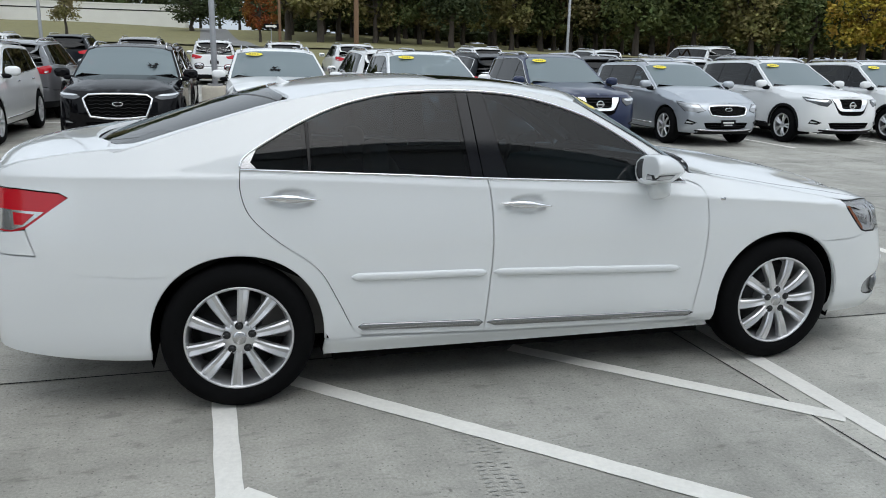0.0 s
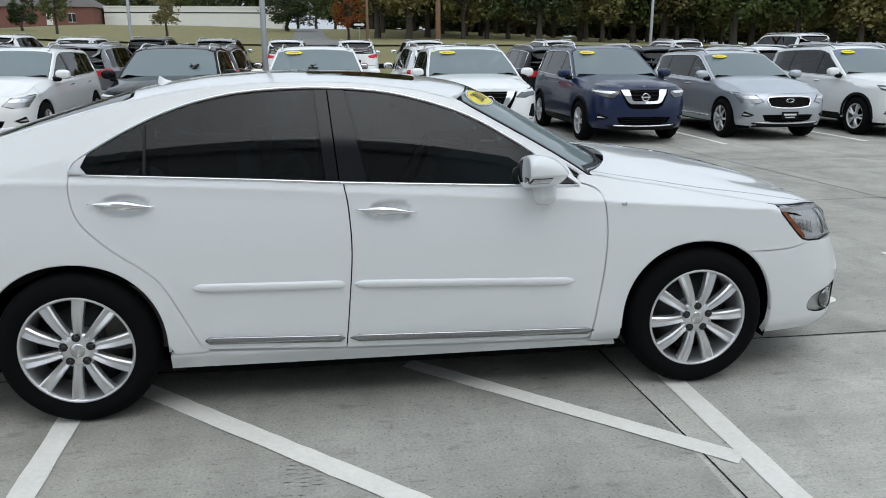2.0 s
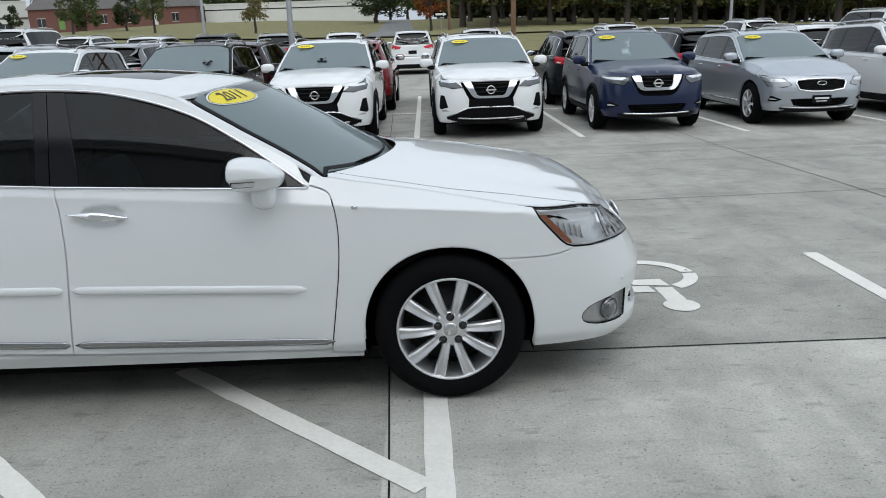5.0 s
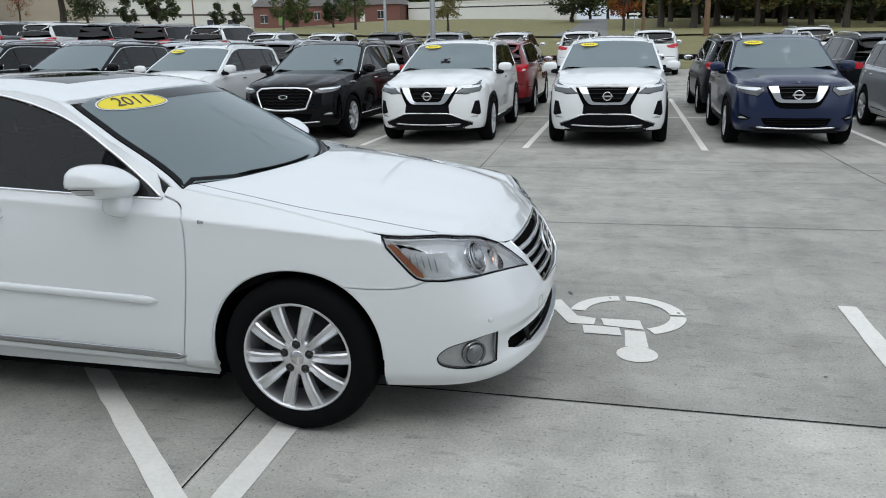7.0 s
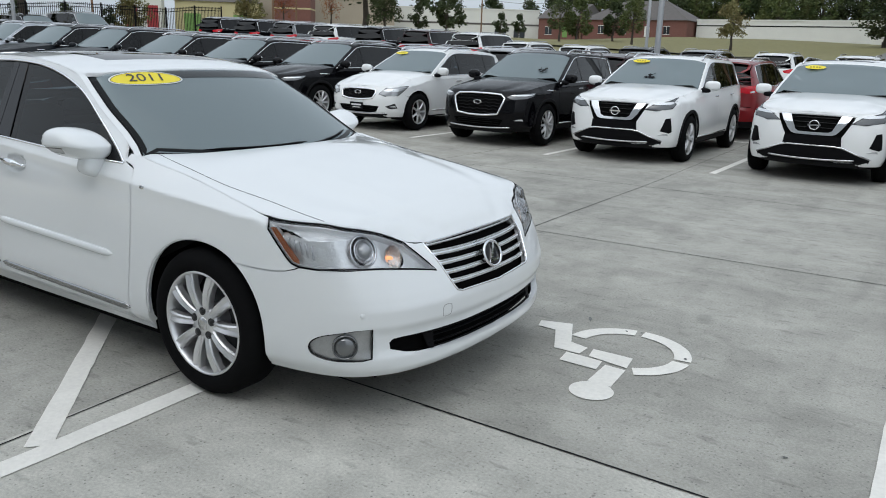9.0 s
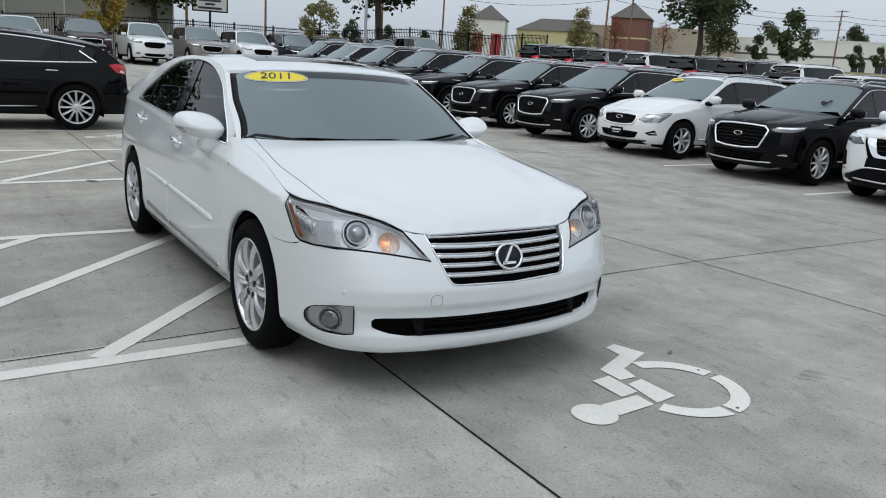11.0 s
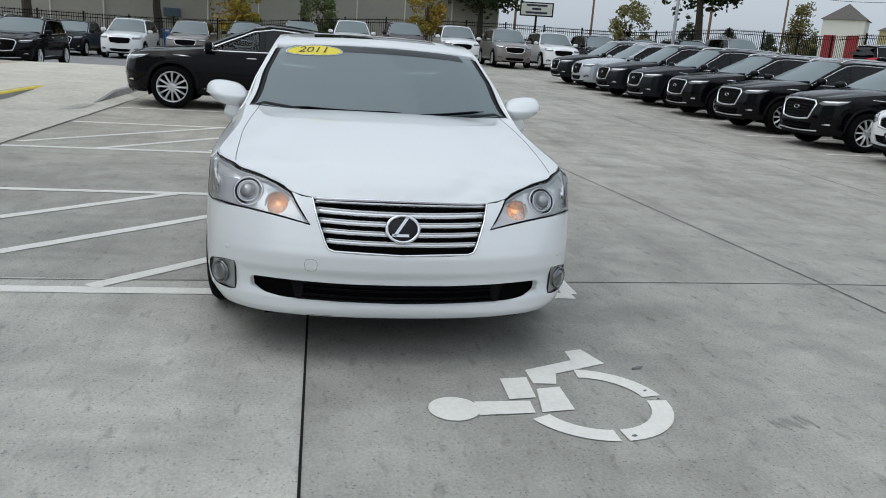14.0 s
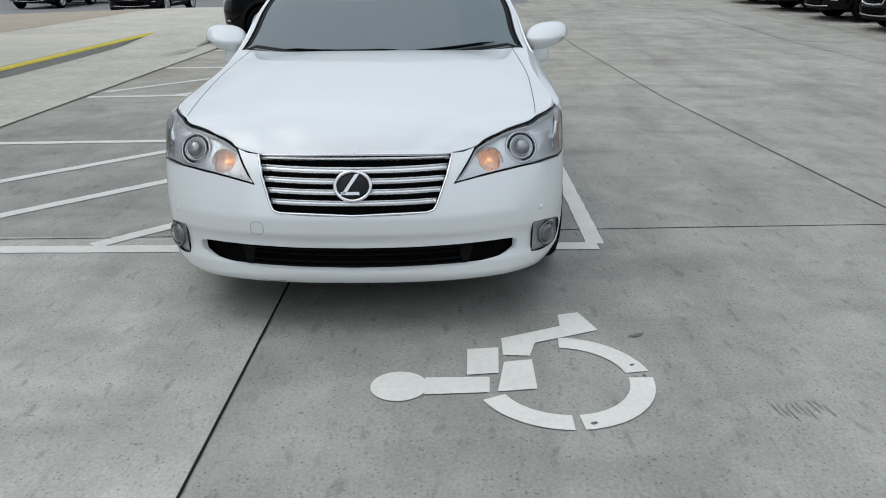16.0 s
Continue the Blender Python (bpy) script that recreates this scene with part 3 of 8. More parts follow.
def normal_at(f, u, v, e=0.006):
    a = f(u + e, v) - f(u - e, v)
    b = f(u, v + e) - f(u, v - e)
    n = a.cross(b)
    return n.normalized() if n.length > 1e-12 else Vector((0, 0, 1))


def panel(name, loops, fn, mat, parent, res=0.05, depth=0.012, gap=0.003, off=0.0, mirror=1, label="", out=None, res2=None):
    """A panel: 2D loops (outer, then holes) laid on the surface fn(u, v), with a flange turned in by depth. mirror -1: the other side of the car.
    out: a point inside the car, from which outward is told."""
    loops = [inset2(l, gap if i == 0 else -gap) if gap else clean(l) for i, l in enumerate(loops)]
    flat = [q for l in loops for q in l]
    tris = tessellate_polygon([[Vector((q[0], q[1], 0)) for q in l] for l in loops])
    bm = bmesh.new()
    vs = [bm.verts.new((q[0], q[1], 0)) for q in flat]
    for t in tris:
        if len(set(t)) == 3:
            try:
                bm.faces.new([vs[i] for i in t])
            except ValueError:
                pass
    us, ws = [q[0] for q in flat], [q[1] for q in flat]
    for axis, lo, hi, st in ((0, min(us), max(us), res), (1, min(ws), max(ws), res2 or res)):
        k = int((hi - lo) / st)
        for i in range(1, k + 1):
            co, no = [0, 0, 0], [0, 0, 0]
            co[axis], no[axis] = lo + (hi - lo) * i / (k + 1), 1
            bmesh.ops.bisect_plane(bm, geom=bm.verts[:] + bm.edges[:] + bm.faces[:], plane_co=co, plane_no=no, dist=1e-6)
    bmesh.ops.remove_doubles(bm, verts=bm.verts, dist=1e-6)
    mid = out or Vector((1.3, 0, 0.55))
    normals = {}
    for v in bm.verts:
        u, w = v.co.x, v.co.y
        p, n = fn(u, w), normal_at(fn, u, w)
        d = p - mid
        d.x *= 0.3
        if n.dot(d) < 0:
            n = -n
        p = p + n * off
        if mirror < 0:
            p.y, n.y = -p.y, -n.y
        v.co = p
        normals[v] = n
    bm.normal_update()
    votes = sum(1 if f.normal.dot(sum((normals[v] for v in f.verts), Vector())) > 0 else -1 for f in bm.faces)
    if votes < 0:
        for f in bm.faces:
            f.normal_flip()
    if depth:
        rim = [e for e in bm.edges if e.is_boundary]
        inner = {}
        for e in rim:
            for v in e.verts:
                if v not in inner:
                    inner[v] = bm.verts.new(v.co - normals[v] * depth)
        for e in rim:
            a, b = e.link_loops[0].vert, e.link_loops[0].link_loop_next.vert
            bm.faces.new((b, a, inner[a], inner[b]))
        for v, w in inner.items():
            normals[w] = normals[v]
    bm.verts.index_update()
    ns = [None] * len(bm.verts)
    for v in bm.verts:
        ns[v.index] = tuple(normals[v])
    for f in bm.faces:
        f.smooth = True
    ob = part(name, bm, mat, parent, label)
    ob.data.normals_split_custom_set_from_vertices(ns)
    return ob


def ribbon(name, path, fn, width, height, mat, parent, mirror=1, off=0.0, closed=False, label="", mid=None, taper=False):
    """A rounded bead of that width and height along a 2D path on the surface fn."""
    path = clean(path)
    prof = [(-0.5, -0.3), (-0.5, 0.45), (-0.32, 0.85), (0, 1.0), (0.32, 0.85), (0.5, 0.45), (0.5, -0.3)]
    mid = mid or Vector((1.3, 0, 0.55))
    pts, nos = [], []
    for u, w in path:
        p, n = fn(u, w), normal_at(fn, u, w)
        d = p - mid
        d.x *= 0.3
        if n.dot(d) < 0:
            n = -n
        pts.append(p + n * off)
        nos.append(n)
    bm = bmesh.new()
    rings = []
    k = len(pts)
    for i in range(k):
        a, b = (pts[i - 1], pts[(i + 1) % k]) if closed else (pts[max(0, i - 1)], pts[min(k - 1, i + 1)])
        t = (b - a).normalized()
        side = t.cross(nos[i]).normalized()
        f = 1.0
        if taper:
            w_ = 0.12 if taper is True else taper
            f = max(0.15, min(1.0, min(i, k - 1 - i) / (w_ * k)))
        ring = []
        for a2, h in prof:
            q = pts[i] + side * (a2 * width * f) + nos[i] * (h * height * f)
            ring.append(bm.verts.new((q.x, q.y * mirror, q.z)))
        rings.append(ring)
    for i in range(k if closed else k - 1):
        r, s = rings[i], rings[(i + 1) % k]
        for j in range(len(prof) - 1):
            bm.faces.new((r[j], r[j + 1], s[j + 1], s[j]))
    if not closed:
        bm.faces.new(rings[0])
        bm.faces.new(rings[-1][::-1])
    bmesh.ops.recalc_face_normals(bm, faces=bm.faces)
    for f in bm.faces:
        f.smooth = True
    return part(name, bm, mat, parent, label)


def revolve(profile, seg=40, axis="y"):
    """A bmesh turned from (radius, offset) pairs about an axis."""
    bm = bmesh.new()
    rings = []
    for r, o in profile:
        ring = []
        for i in range(seg):
            a = 2 * math.pi * i / seg
            c, s = r * math.cos(a), r * math.sin(a)
            ring.append(bm.verts.new({"y": (c, o, s), "x": (o, c, s), "z": (c, s, o)}[axis]))
        rings.append(ring)
    for a, b in zip(rings, rings[1:]):
        for i in range(seg):
            j = (i + 1) % seg
            bm.faces.new((a[i], a[j], b[j], b[i]))
    bmesh.ops.remove_doubles(bm, verts=bm.verts, dist=1e-5)
    bmesh.ops.recalc_face_normals(bm, faces=bm.faces)
    for f in bm.faces:
        f.smooth = True
    return bm


def box(bm, x0, x1, y0, y1, z0, z1, bevel=0.0, m=None):
    r = bmesh.ops.create_cube(bm, size=1)
    for v in r["verts"]:
        v.co = Vector(((x0 + x1) / 2 + v.co.x * (x1 - x0), (y0 + y1) / 2 + v.co.y * (y1 - y0), (z0 + z1) / 2 + v.co.z * (z1 - z0)))
    if bevel:
        es = list({e for v in r["verts"] for e in v.link_edges})
        g = bmesh.ops.bevel(bm, geom=es, offset=bevel, segments=2, affect="EDGES", profile=0.6)
    if m is not None:
        for v in {v for f in bm.faces for v in f.verts}:
            v.co = m @ v.co
    return bm


def boxes(*specs, bevel=0.0):
    bm = bmesh.new()
    for s in specs:
        box(bm, *s, bevel=bevel)
    return bm


def flat_smooth(ob, angle=35):
    ob.data.shade_smooth()
    ob.data.set_sharp_from_angle(angle=radians(angle))
    return ob


def empty(name, m, label, category, group=""):
    e = new(name)
    e.empty_display_size = 0.2
    e.matrix_world = m
    return tagged(e, label, category, group)


# ---- wheels ----
def spoke_bm(r0, r1, w0, w1, t0, t1, y, ang, lean=0.0):
    """One tapered, ridged wheel spoke from r0 to r1."""
    bm = bmesh.new()
    rows = []
    for k in range(5):
        f = k / 4
        r, w = r0 + (r1 - r0) * f, w0 + (w1 - w0) * f
        dep = y - 0.022 * math.sin(math.pi * f) * 0.6 - lean * (1 - f)
        th = t0 + (t1 - t0) * f
        rows.append([bm.verts.new(q) for q in ((r, dep + th, -w / 2), (r, dep + 0.003, -w / 2), (r, dep - 0.004, -w * 0.36), (r, dep + 0.005, 0), (r, dep - 0.004, w * 0.36), (r, dep + 0.003, w / 2), (r, dep + th, w / 2))])
    for a, b in zip(rows, rows[1:]):
        for j in range(7):
            i = (j + 1) % 7
            bm.faces.new((a[j], a[i], b[i], b[j]))
    bm.faces.new(rows[0])
    bm.faces.new(rows[-1])
    bmesh.ops.recalc_face_normals(bm, faces=bm.faces)
    bmesh.ops.rotate(bm, verts=bm.verts, cent=(0, 0, 0), matrix=Matrix.Rotation(ang, 3, "Y"))
    return bm


def wheel(parent, m, radius, rim_r, width, angles, spoke=(0.035, 0.05), rim_mat=None, seg=48, detail=True, name="wheel"):
    """A wheel with its outer face towards local -y."""
    rim_mat = rim_mat or M_RIM
    w = new(name)
    w.parent = parent
    w.matrix_parent_inverse = Matrix.Identity(4)
    w.matrix_basis = m
    h = width / 2
    sh = min(0.03, (radius - rim_r) * 0.25)
    part("tyre", revolve([(rim_r - 0.004, -h + 0.022), (rim_r + 0.006, -h + 0.008), (rim_r + (radius - rim_r) * 0.45, -h - 0.002), (radius - sh, -h + 0.008), (radius - 0.008, -h + 0.028),
                          (radius, -h + 0.05), (radius, h - 0.05), (radius - sh, h - 0.008), (rim_r, h - 0.01)], seg), M_TYRE, w)
    part("rim", revolve([(rim_r + 0.004, -h + 0.012), (rim_r - 0.002, -h + 0.005), (rim_r - 0.007, -h + 0.010), (rim_r - 0.016, -h + 0.035), (rim_r - 0.03, h - 0.04), (rim_r - 0.002, h - 0.01)], seg), rim_mat, w)
    part("brake_disc", revolve([(0.0, 0.005), (rim_r * 0.72, 0.005), (rim_r * 0.72, 0.02), (rim_r * 0.95, 0.05)], 24), M_LINER if not detail else M_BRAKE, w)
    face = -h + 0.018
    hub_r = rim_r * (0.35 if detail else 0.30)
    part("hub", revolve([(0.0, face - 0.002), (hub_r * 0.5, face - 0.002), (hub_r * 0.95, face + 0.004), (hub_r, face + 0.02), (hub_r * 0.9, 0.01)], 30), rim_mat, w)
    first = None
    for a in angles:
        if first is None:
            first = part("spoke", spoke_bm(hub_r * 0.8, rim_r - 0.006, spoke[0], spoke[1], 0.035, 0.03, face + 0.001, 0), rim_mat, w)
            flat_smooth(first, 30)
            o = first
        else:
            o = first.copy()
            scene.collection.objects.link(o)
            o.parent = w
        o.matrix_basis = Matrix.Rotation(radians(a), 4, "Y")
    if detail:
        part("centre_cap", revolve([(0.0, face - 0.008), (0.026, face - 0.008), (0.031, face - 0.002)], 28), M_SATIN, w)
        nut = None
        for k in range(5):
            if nut is None:
                bm = revolve([(0.0, face - 0.008), (0.009, face - 0.008), (0.010, face - 0.002), (0.015, face - 0.003), (0.016, face - 0.005), (0.018, face - 0.004), (0.018, face + 0.01)], 14)
                nut = o = part("wheel_nut", bm, M_NUT, w, "dark wheel nut")
            else:
                o = nut.copy()
                scene.collection.objects.link(o)
                o.parent = w
            a = radians(90 + 72 * k)
            o.matrix_basis = Matrix.Translation((hub_r * 0.70 * math.cos(a), 0, hub_r * 0.70 * math.sin(a)))
    return w


M_BRAKE = material("brake_metal", (0.05, 0.05, 0.053), 0.5, 0.6, vary=0.2, scale=20)
M_NUT = material("wheel_nut_metal", (0.03, 0.03, 0.032), 0.4, 0.3)

# ---- the white sedan ----
def super_arch(cx, cz, r, a0, a1, p=2.15, n=36):
    """A wheel arch, slightly squarer than a circle."""
    out = []
    for i in range(n + 1):
        a = radians(a0 + (a1 - a0) * i / n)
        c, s = math.cos(a), math.sin(a)
        out.append((cx + r * math.copysign(abs(c) ** (2 / p), c), cz + r * math.copysign(abs(s) ** (2 / p), s)))
    return out


def torus_bm(R, r, seg=40, ring=10):
    bm = bmesh.new()
    rows = []
    for i in range(seg):
        a = 2 * math.pi * i / seg
        rows.append([bm.verts.new(((R + r * math.cos(b)) * math.cos(a), (R + r * math.cos(b)) * math.sin(a), r * math.sin(b))) for b in (2 * math.pi * j / ring for j in range(ring))])
    for i in range(seg):
        p, q = rows[i], rows[(i + 1) % seg]
        for j in range(ring):
            k = (j + 1) % ring
            bm.faces.new((p[j], q[j], q[k], p[k]))
    bmesh.ops.recalc_face_normals(bm, faces=bm.faces)
    for f in bm.faces:
        f.smooth = True
    return bm


def pillow(bm, x0, x1, y0, y1, z0, z1, m=None, p=4.0, sub=3):
    """A rounded block (superellipsoid)."""
    r = bmesh.ops.create_icosphere(bm, subdivisions=sub, radius=1)
    for v in r["verts"]:
        c = v.co
        k = (abs(c.x) ** p + abs(c.y) ** p + abs(c.z) ** p) ** (-1 / p)
        q = c * k
        v.co = Vector(((x0 + x1) / 2 + q.x * (x1 - x0) / 2, (y0 + y1) / 2 + q.y * (y1 - y0) / 2, (z0 + z1) / 2 + q.z * (z1 - z0) / 2))
        if m is not None:
            v.co = m @ v.co
    for f in bm.faces:
        f.smooth = True
    return bm


def seat(parent, x, y, w, h, mat, wide=False):
    s = new("seat")
    s.parent = parent
    s.matrix_basis = pose(x, y, 0)
    part("cushion", pillow(bmesh.new(), -0.02, 0.5, -w / 2, w / 2, 0.42, 0.58), mat, s)
    part("backrest", pillow(bmesh.new(), -0.09, 0.09, -w / 2, w / 2, 0.48, h - 0.16, Matrix.Rotation(radians(-14), 4, "Y") @ Matrix.Translation((0.14, 0, 0.02))), mat, s)
    for yy in ((0,) if not wide else (-0.4, 0.4)):
        part("headrest", pillow(bmesh.new(), -0.30, -0.19, yy - 0.13, yy + 0.13, h - 0.15, h + 0.04), mat, s)
    return s


def sedan_body():
    W = 0.917
    return Body(
        outline=[(3.757, 0), (3.747, 0.24), (3.71, 0.47), (3.63, 0.675), (3.47, 0.828), (3.18, 0.899), (2.775, 0.915), (2.0, W), (0.9, W), (0.0, 0.912), (-0.45, 0.897), (-0.8, 0.825), (-1.0, 0.70), (-1.085, 0.45), (-1.115, 0.2), (-1.12, 0)],
        low=curve((0.18, 0.075), (0.23, 0.045), (0.29, 0.010), (0.40, 0.0), (0.56, 0.0), (0.72, 0.007), (0.85, 0.022), (0.96, 0.040), (1.1, 0.065)),
        front=curve((0.18, 0.10), (0.22, 0.045), (0.26, 0.010), (0.30, 0.010), (0.35, 0.030), (0.40, 0.028), (0.45, 0.006), (0.50, 0.004), (0.55, 0.020), (0.60, 0.045), (0.67, 0.085), (0.735, 0.145), (0.80, 0.23), (0.9, 0.40)),
        rear=curve((0.2, 0.10), (0.3, 0.02), (0.5, 0.0), (0.68, 0.02), (0.9, 0.06), (1.05, 0.08), (1.2, 0.16)),
        crease=curve((3.4, 0.80), (3.09, 0.842), (2.39, 0.893), (1.19, 0.972), (0.0, 1.035), (-0.9, 1.05)),
        lean=curve((-1.1, 0.75), (-0.4, 0.60), (0.0, 0.52), (1.0, 0.50), (1.9, 0.52), (2.25, 0.9), (2.7, 1.7), (3.1, 2.2), (3.4, 2.2)),
        ztop=curve((3.76, 0.735), (3.73, 0.738), (3.705, 0.748), (3.69, 0.759), (3.677, 0.776), (3.614, 0.808), (3.527, 0.829), (3.384, 0.848), (3.206, 0.856), (3.0, 0.885), (2.6, 0.955), (2.4, 0.987), (2.25, 1.014), (2.1, 1.028), (1.9, 1.03), (0.0, 1.1), (-0.43, 1.157), (-0.87, 1.105), (-1.03, 1.055), (-1.12, 1.035)),
        roof=curve((-0.75, 1.095), (-0.60, 1.145), (0.0, 1.335), (0.22, 1.392), (0.56, 1.443), (0.9, 1.459), (1.2, 1.455), (1.5, 1.434), (1.70, 1.408), (1.80, 1.382), (1.92, 1.325), (2.47, 1.022), (2.6, 0.95)),
        drop=curve((-0.6, 0.012), (0.0, 0.020), (0.5, 0.024), (1.3, 0.022), (1.7, 0.018), (2.0, 0.006), (2.5, 0.0)),
        bow_f=0.19, bow_r=0.035,
        hood_c=curve((1.9, 1.030), (2.54, 1.030), (2.8, 1.008), (3.1, 0.960), (3.4, 0.880), (3.56, 0.795), (3.615, 0.735)),
        deck_c=curve((-0.5, 1.168), (-0.66, 1.150), (-0.9, 1.125), (-1.02, 1.085), (-1.06, 1.04)),
        crown=2.5, ridge=0.012)


def build_sedan():
    car = empty("sedan", pose(0.01, 4.222, 0), "pearl white four-door sedan with chrome trim and alloy wheels", "car")
    B = sedan_body()
    X = lambda pts: [(B.sx(x), z) for x, z in pts]
    side = B.side
    edge = lambda x: B.edge(x)[1] - 0.001
    P = M_PAINT
    arch_f = super_arch(2.775, 0.335, 0.375, 0, 180)
    arch_r = super_arch(0.0, 0.335, 0.375, 0, 180)

    def cut(arch, z):
        return [p for p in arch if p[1] >= z]

    door_f_front = spline([(2.255, 0.272), (2.275, 0.40), (2.305, 0.62), (2.312, 0.78), (2.298, 0.90), (2.270, 0.955), (2.19, 0.985)], 6)
    b_gap = spline([(1.130, 0.285), (1.150, 0.50), (1.166, 0.72), (1.158, 0.90), (1.140, 1.013)], 6)
    rear_gap = spline([(0.545, 0.308), (0.500, 0.345), (0.435, 0.48), (0.345, 0.635), (0.175, 0.765), (0.065, 0.875), (0.028, 0.98), (0.030, 1.072)], 8)
    dlo_top = spline([(0.030, 1.080), (0.045, 1.115), (0.09, 1.150), (0.18, 1.203), (0.28, 1.256), (0.40, 1.309), (0.55, 1.357), (0.75, 1.392), (1.04, 1.404), (1.36, 1.379), (1.67, 1.293), (1.90, 1.172), (2.05, 1.073), (2.19, 0.975)], 6)
    belt = [(0.030, 1.072), (0.32, 1.057), (0.75, 1.036), (1.14, 1.014), (1.55, 0.996), (1.96, 0.979), (2.19, 0.972)]
    hlow = [(B.sx(3.323), 0.681), (B.sx(3.40), 0.678), (B.sy(0.755), 0.677), (B.sy(0.692), 0.673), (B.sy(0.60), 0.662), (B.sy(0.53), 0.652), (B.sy(0.41), 0.632)]
    hl_in = [(B.sy(0.41), 0.632), (B.sy(0.445), 0.668), (B.sy(0.487), 0.710), (B.sy(0.53), 0.752)]
    x_in = B.base(B.sy(0.53))[0]
    hl_top = [(B.sx(x), B.ztop(x) - 0.003) for x in np.linspace(x_in, 3.148, 22)]
    hl_in[-1] = hl_top[0]
    hl_back = [hl_top[-1], (B.sx(3.170), 0.815), (B.sx(3.215), 0.765), (B.sx(3.262), 0.714), (B.sx(3.288), 0.692), (B.sx(3.323), 0.681)]
    bumper_line = [(2.985, 0.650), (3.10, 0.648), (3.20, 0.650), (3.26, 0.658), (3.30, 0.670), (3.323, 0.681)]
    s_arch = B.sx(3.148)
    # front bumper with openings for grille, fog lamps and air intake
    half = [(s_arch, 0.222), (s_arch, 0.30)] + X(cut(super_arch(2.775, 0.335, 0.375, 0, 90), 0.30)[:-1])
    half = [p for p in half if p[1] <= 0.648] + X(bumper_line) + hlow[1:] + hl_in[1:] + [(B.sy(0.475), 0.741), (B.sy(0.424), 0.738), (B.sy(0.388), 0.665), (B.sy(0.338), 0.560), (B.sy(0.323), 0.538), (B.sy(0.295), 0.529), (B.sy(0.16), 0.524)]
    bottom = [(s, 0.222) for s in np.linspace(-s_arch, s_arch, 41)][1:-1]
    outer = half + [(0.0, 0.521)] + [(-s, z) for s, z in reversed(half)] + [(float(s), float(z)) for s, z in bottom]
    fog = [(B.sy(0.731), 0.440), (B.sy(0.731), 0.312), (B.sy(0.76), 0.306)] + spline([(B.sy(0.785), 0.305), (B.sx(3.455), 0.307), (B.sx(3.385), 0.324), (B.sx(3.363), 0.352), (B.sx(3.378), 0.385), (B.sx(3.43), 0.412), (B.sy(0.785), 0.436)], 6)
    vent_half = [(0.0, 0.379), (B.sy(0.25), 0.380), (B.sy(0.45), 0.384), (B.sy(0.62), 0.387), (B.sy(0.655), 0.385), (B.sy(0.668), 0.372), (B.sy(0.664), 0.345), (B.sy(0.60), 0.325), (B.sy(0.455), 0.303), (B.sy(0.25), 0.297), (0.0, 0.294)]
    vent = vent_half + [(-s, z) for s, z in reversed(vent_half[1:-1])]
    bump = panel("front_bumper", [outer, fog, [(-s, z) for s, z in fog], vent], side, P, car, 0.03, 0.03, 0.002)
    panel("intake_backing", [vent], side, M_LINER, bump, 0.06, 0, -0.01, off=-0.055)
    for i, z in enumerate((0.310, 0.328, 0.346, 0.362)):
        ribbon("slat", [(s, z + 0.006 * (s / 0.5) ** 2) for s in np.linspace(-0.47, 0.47, 24)], side, 0.007, 0.012, M_BLACK, bump, off=-0.03)
    for m in (1, -1):
        panel("intake_cheek", [[(m * B.sy(0.43), 0.380), (m * B.sy(0.50), 0.384), (m * B.sy(0.46), 0.306), (m * B.sy(0.44), 0.304)]], side, M_BLACK, bump, 0.04, 0.01, 0, off=-0.02)
        lamp = panel("fog_lamp", [[(m * s, z) for s, z in fog]], side, M_FOGTRIM, bump, 0.03, 0.01, 0.002, off=-0.012, label="grey fog lamp lens and bezel")
        q = side(m * B.sx(3.505), 0.367)
        bm = revolve([(0.0, 0.012), (0.030, 0.009), (0.040, 0.0), (0.043, -0.01), (0.047, -0.01), (0.047, 0.004), (0.052, 0.004), (0.052, -0.02)], 28, "x")
        f = part("fog_bulb", bm, M_FOG, lamp)
        f.matrix_basis = Matrix.Translation(q + Vector((0.003, 0, 0))) @ Matrix.Rotation(radians(46 * m), 4, "Z")
        ribbon("bezel", [(m * s, z) for s, z in fog], side, 0.006, 0.006, M_GLOSS, lamp, closed=True, off=-0.006)
        for yy, zz in ((0.762, 0.50),):
            q = side(m * B.sy(yy), zz)
            o = part("parking_sensor", revolve([(0.0, 0.004), (0.007, 0.004), (0.009, 0.002), (0.011, 0.002), (0.011, -0.004)], 16, "x"), P, bump)
            o.matrix_basis = Matrix.Translation(q) @ Matrix.Rotation(radians(40 * m), 4, "Z")
    # tow cover, a rounded square seam
    ts, tz = -B.sy(0.393), 0.466
    ribbon("tow_cover_seam", spline([(ts - 0.022, tz - 0.022), (ts + 0.022, tz - 0.022), (ts + 0.022, tz + 0.022), (ts - 0.022, tz + 0.022)], 5, True), side, 0.002, 0.0012, M_SEAM, bump, closed=True)
    ribbon("scuff", [(-B.sy(0.42), 0.222), (-B.sy(0.40), 0.232), (-B.sy(0.34), 0.228), (-B.sy(0.30), 0.234)], side, 0.003, 0.001, M_SEAM, bump)
    # grille
    gr = [(B.sy(0.422), 0.736), (B.sy(0.386), 0.665), (B.sy(0.336), 0.561), (B.sy(0.321), 0.539), (B.sy(0.293), 0.531), (0.0, 0.523)]
    gfull = gr + [(-s, z) for s, z in reversed(gr[:-1])]
    gfull = gfull + [(s, 0.734 + 0.004 * (1 - (s / 0.43) ** 2)) for s in np.linspace(-B.sy(0.395), B.sy(0.395), 15)]
    grille = panel("grille", [gfull], side, M_LINER, car, 0.05, 0, -0.004, off=-0.045, label="black grille with satin chrome bars")
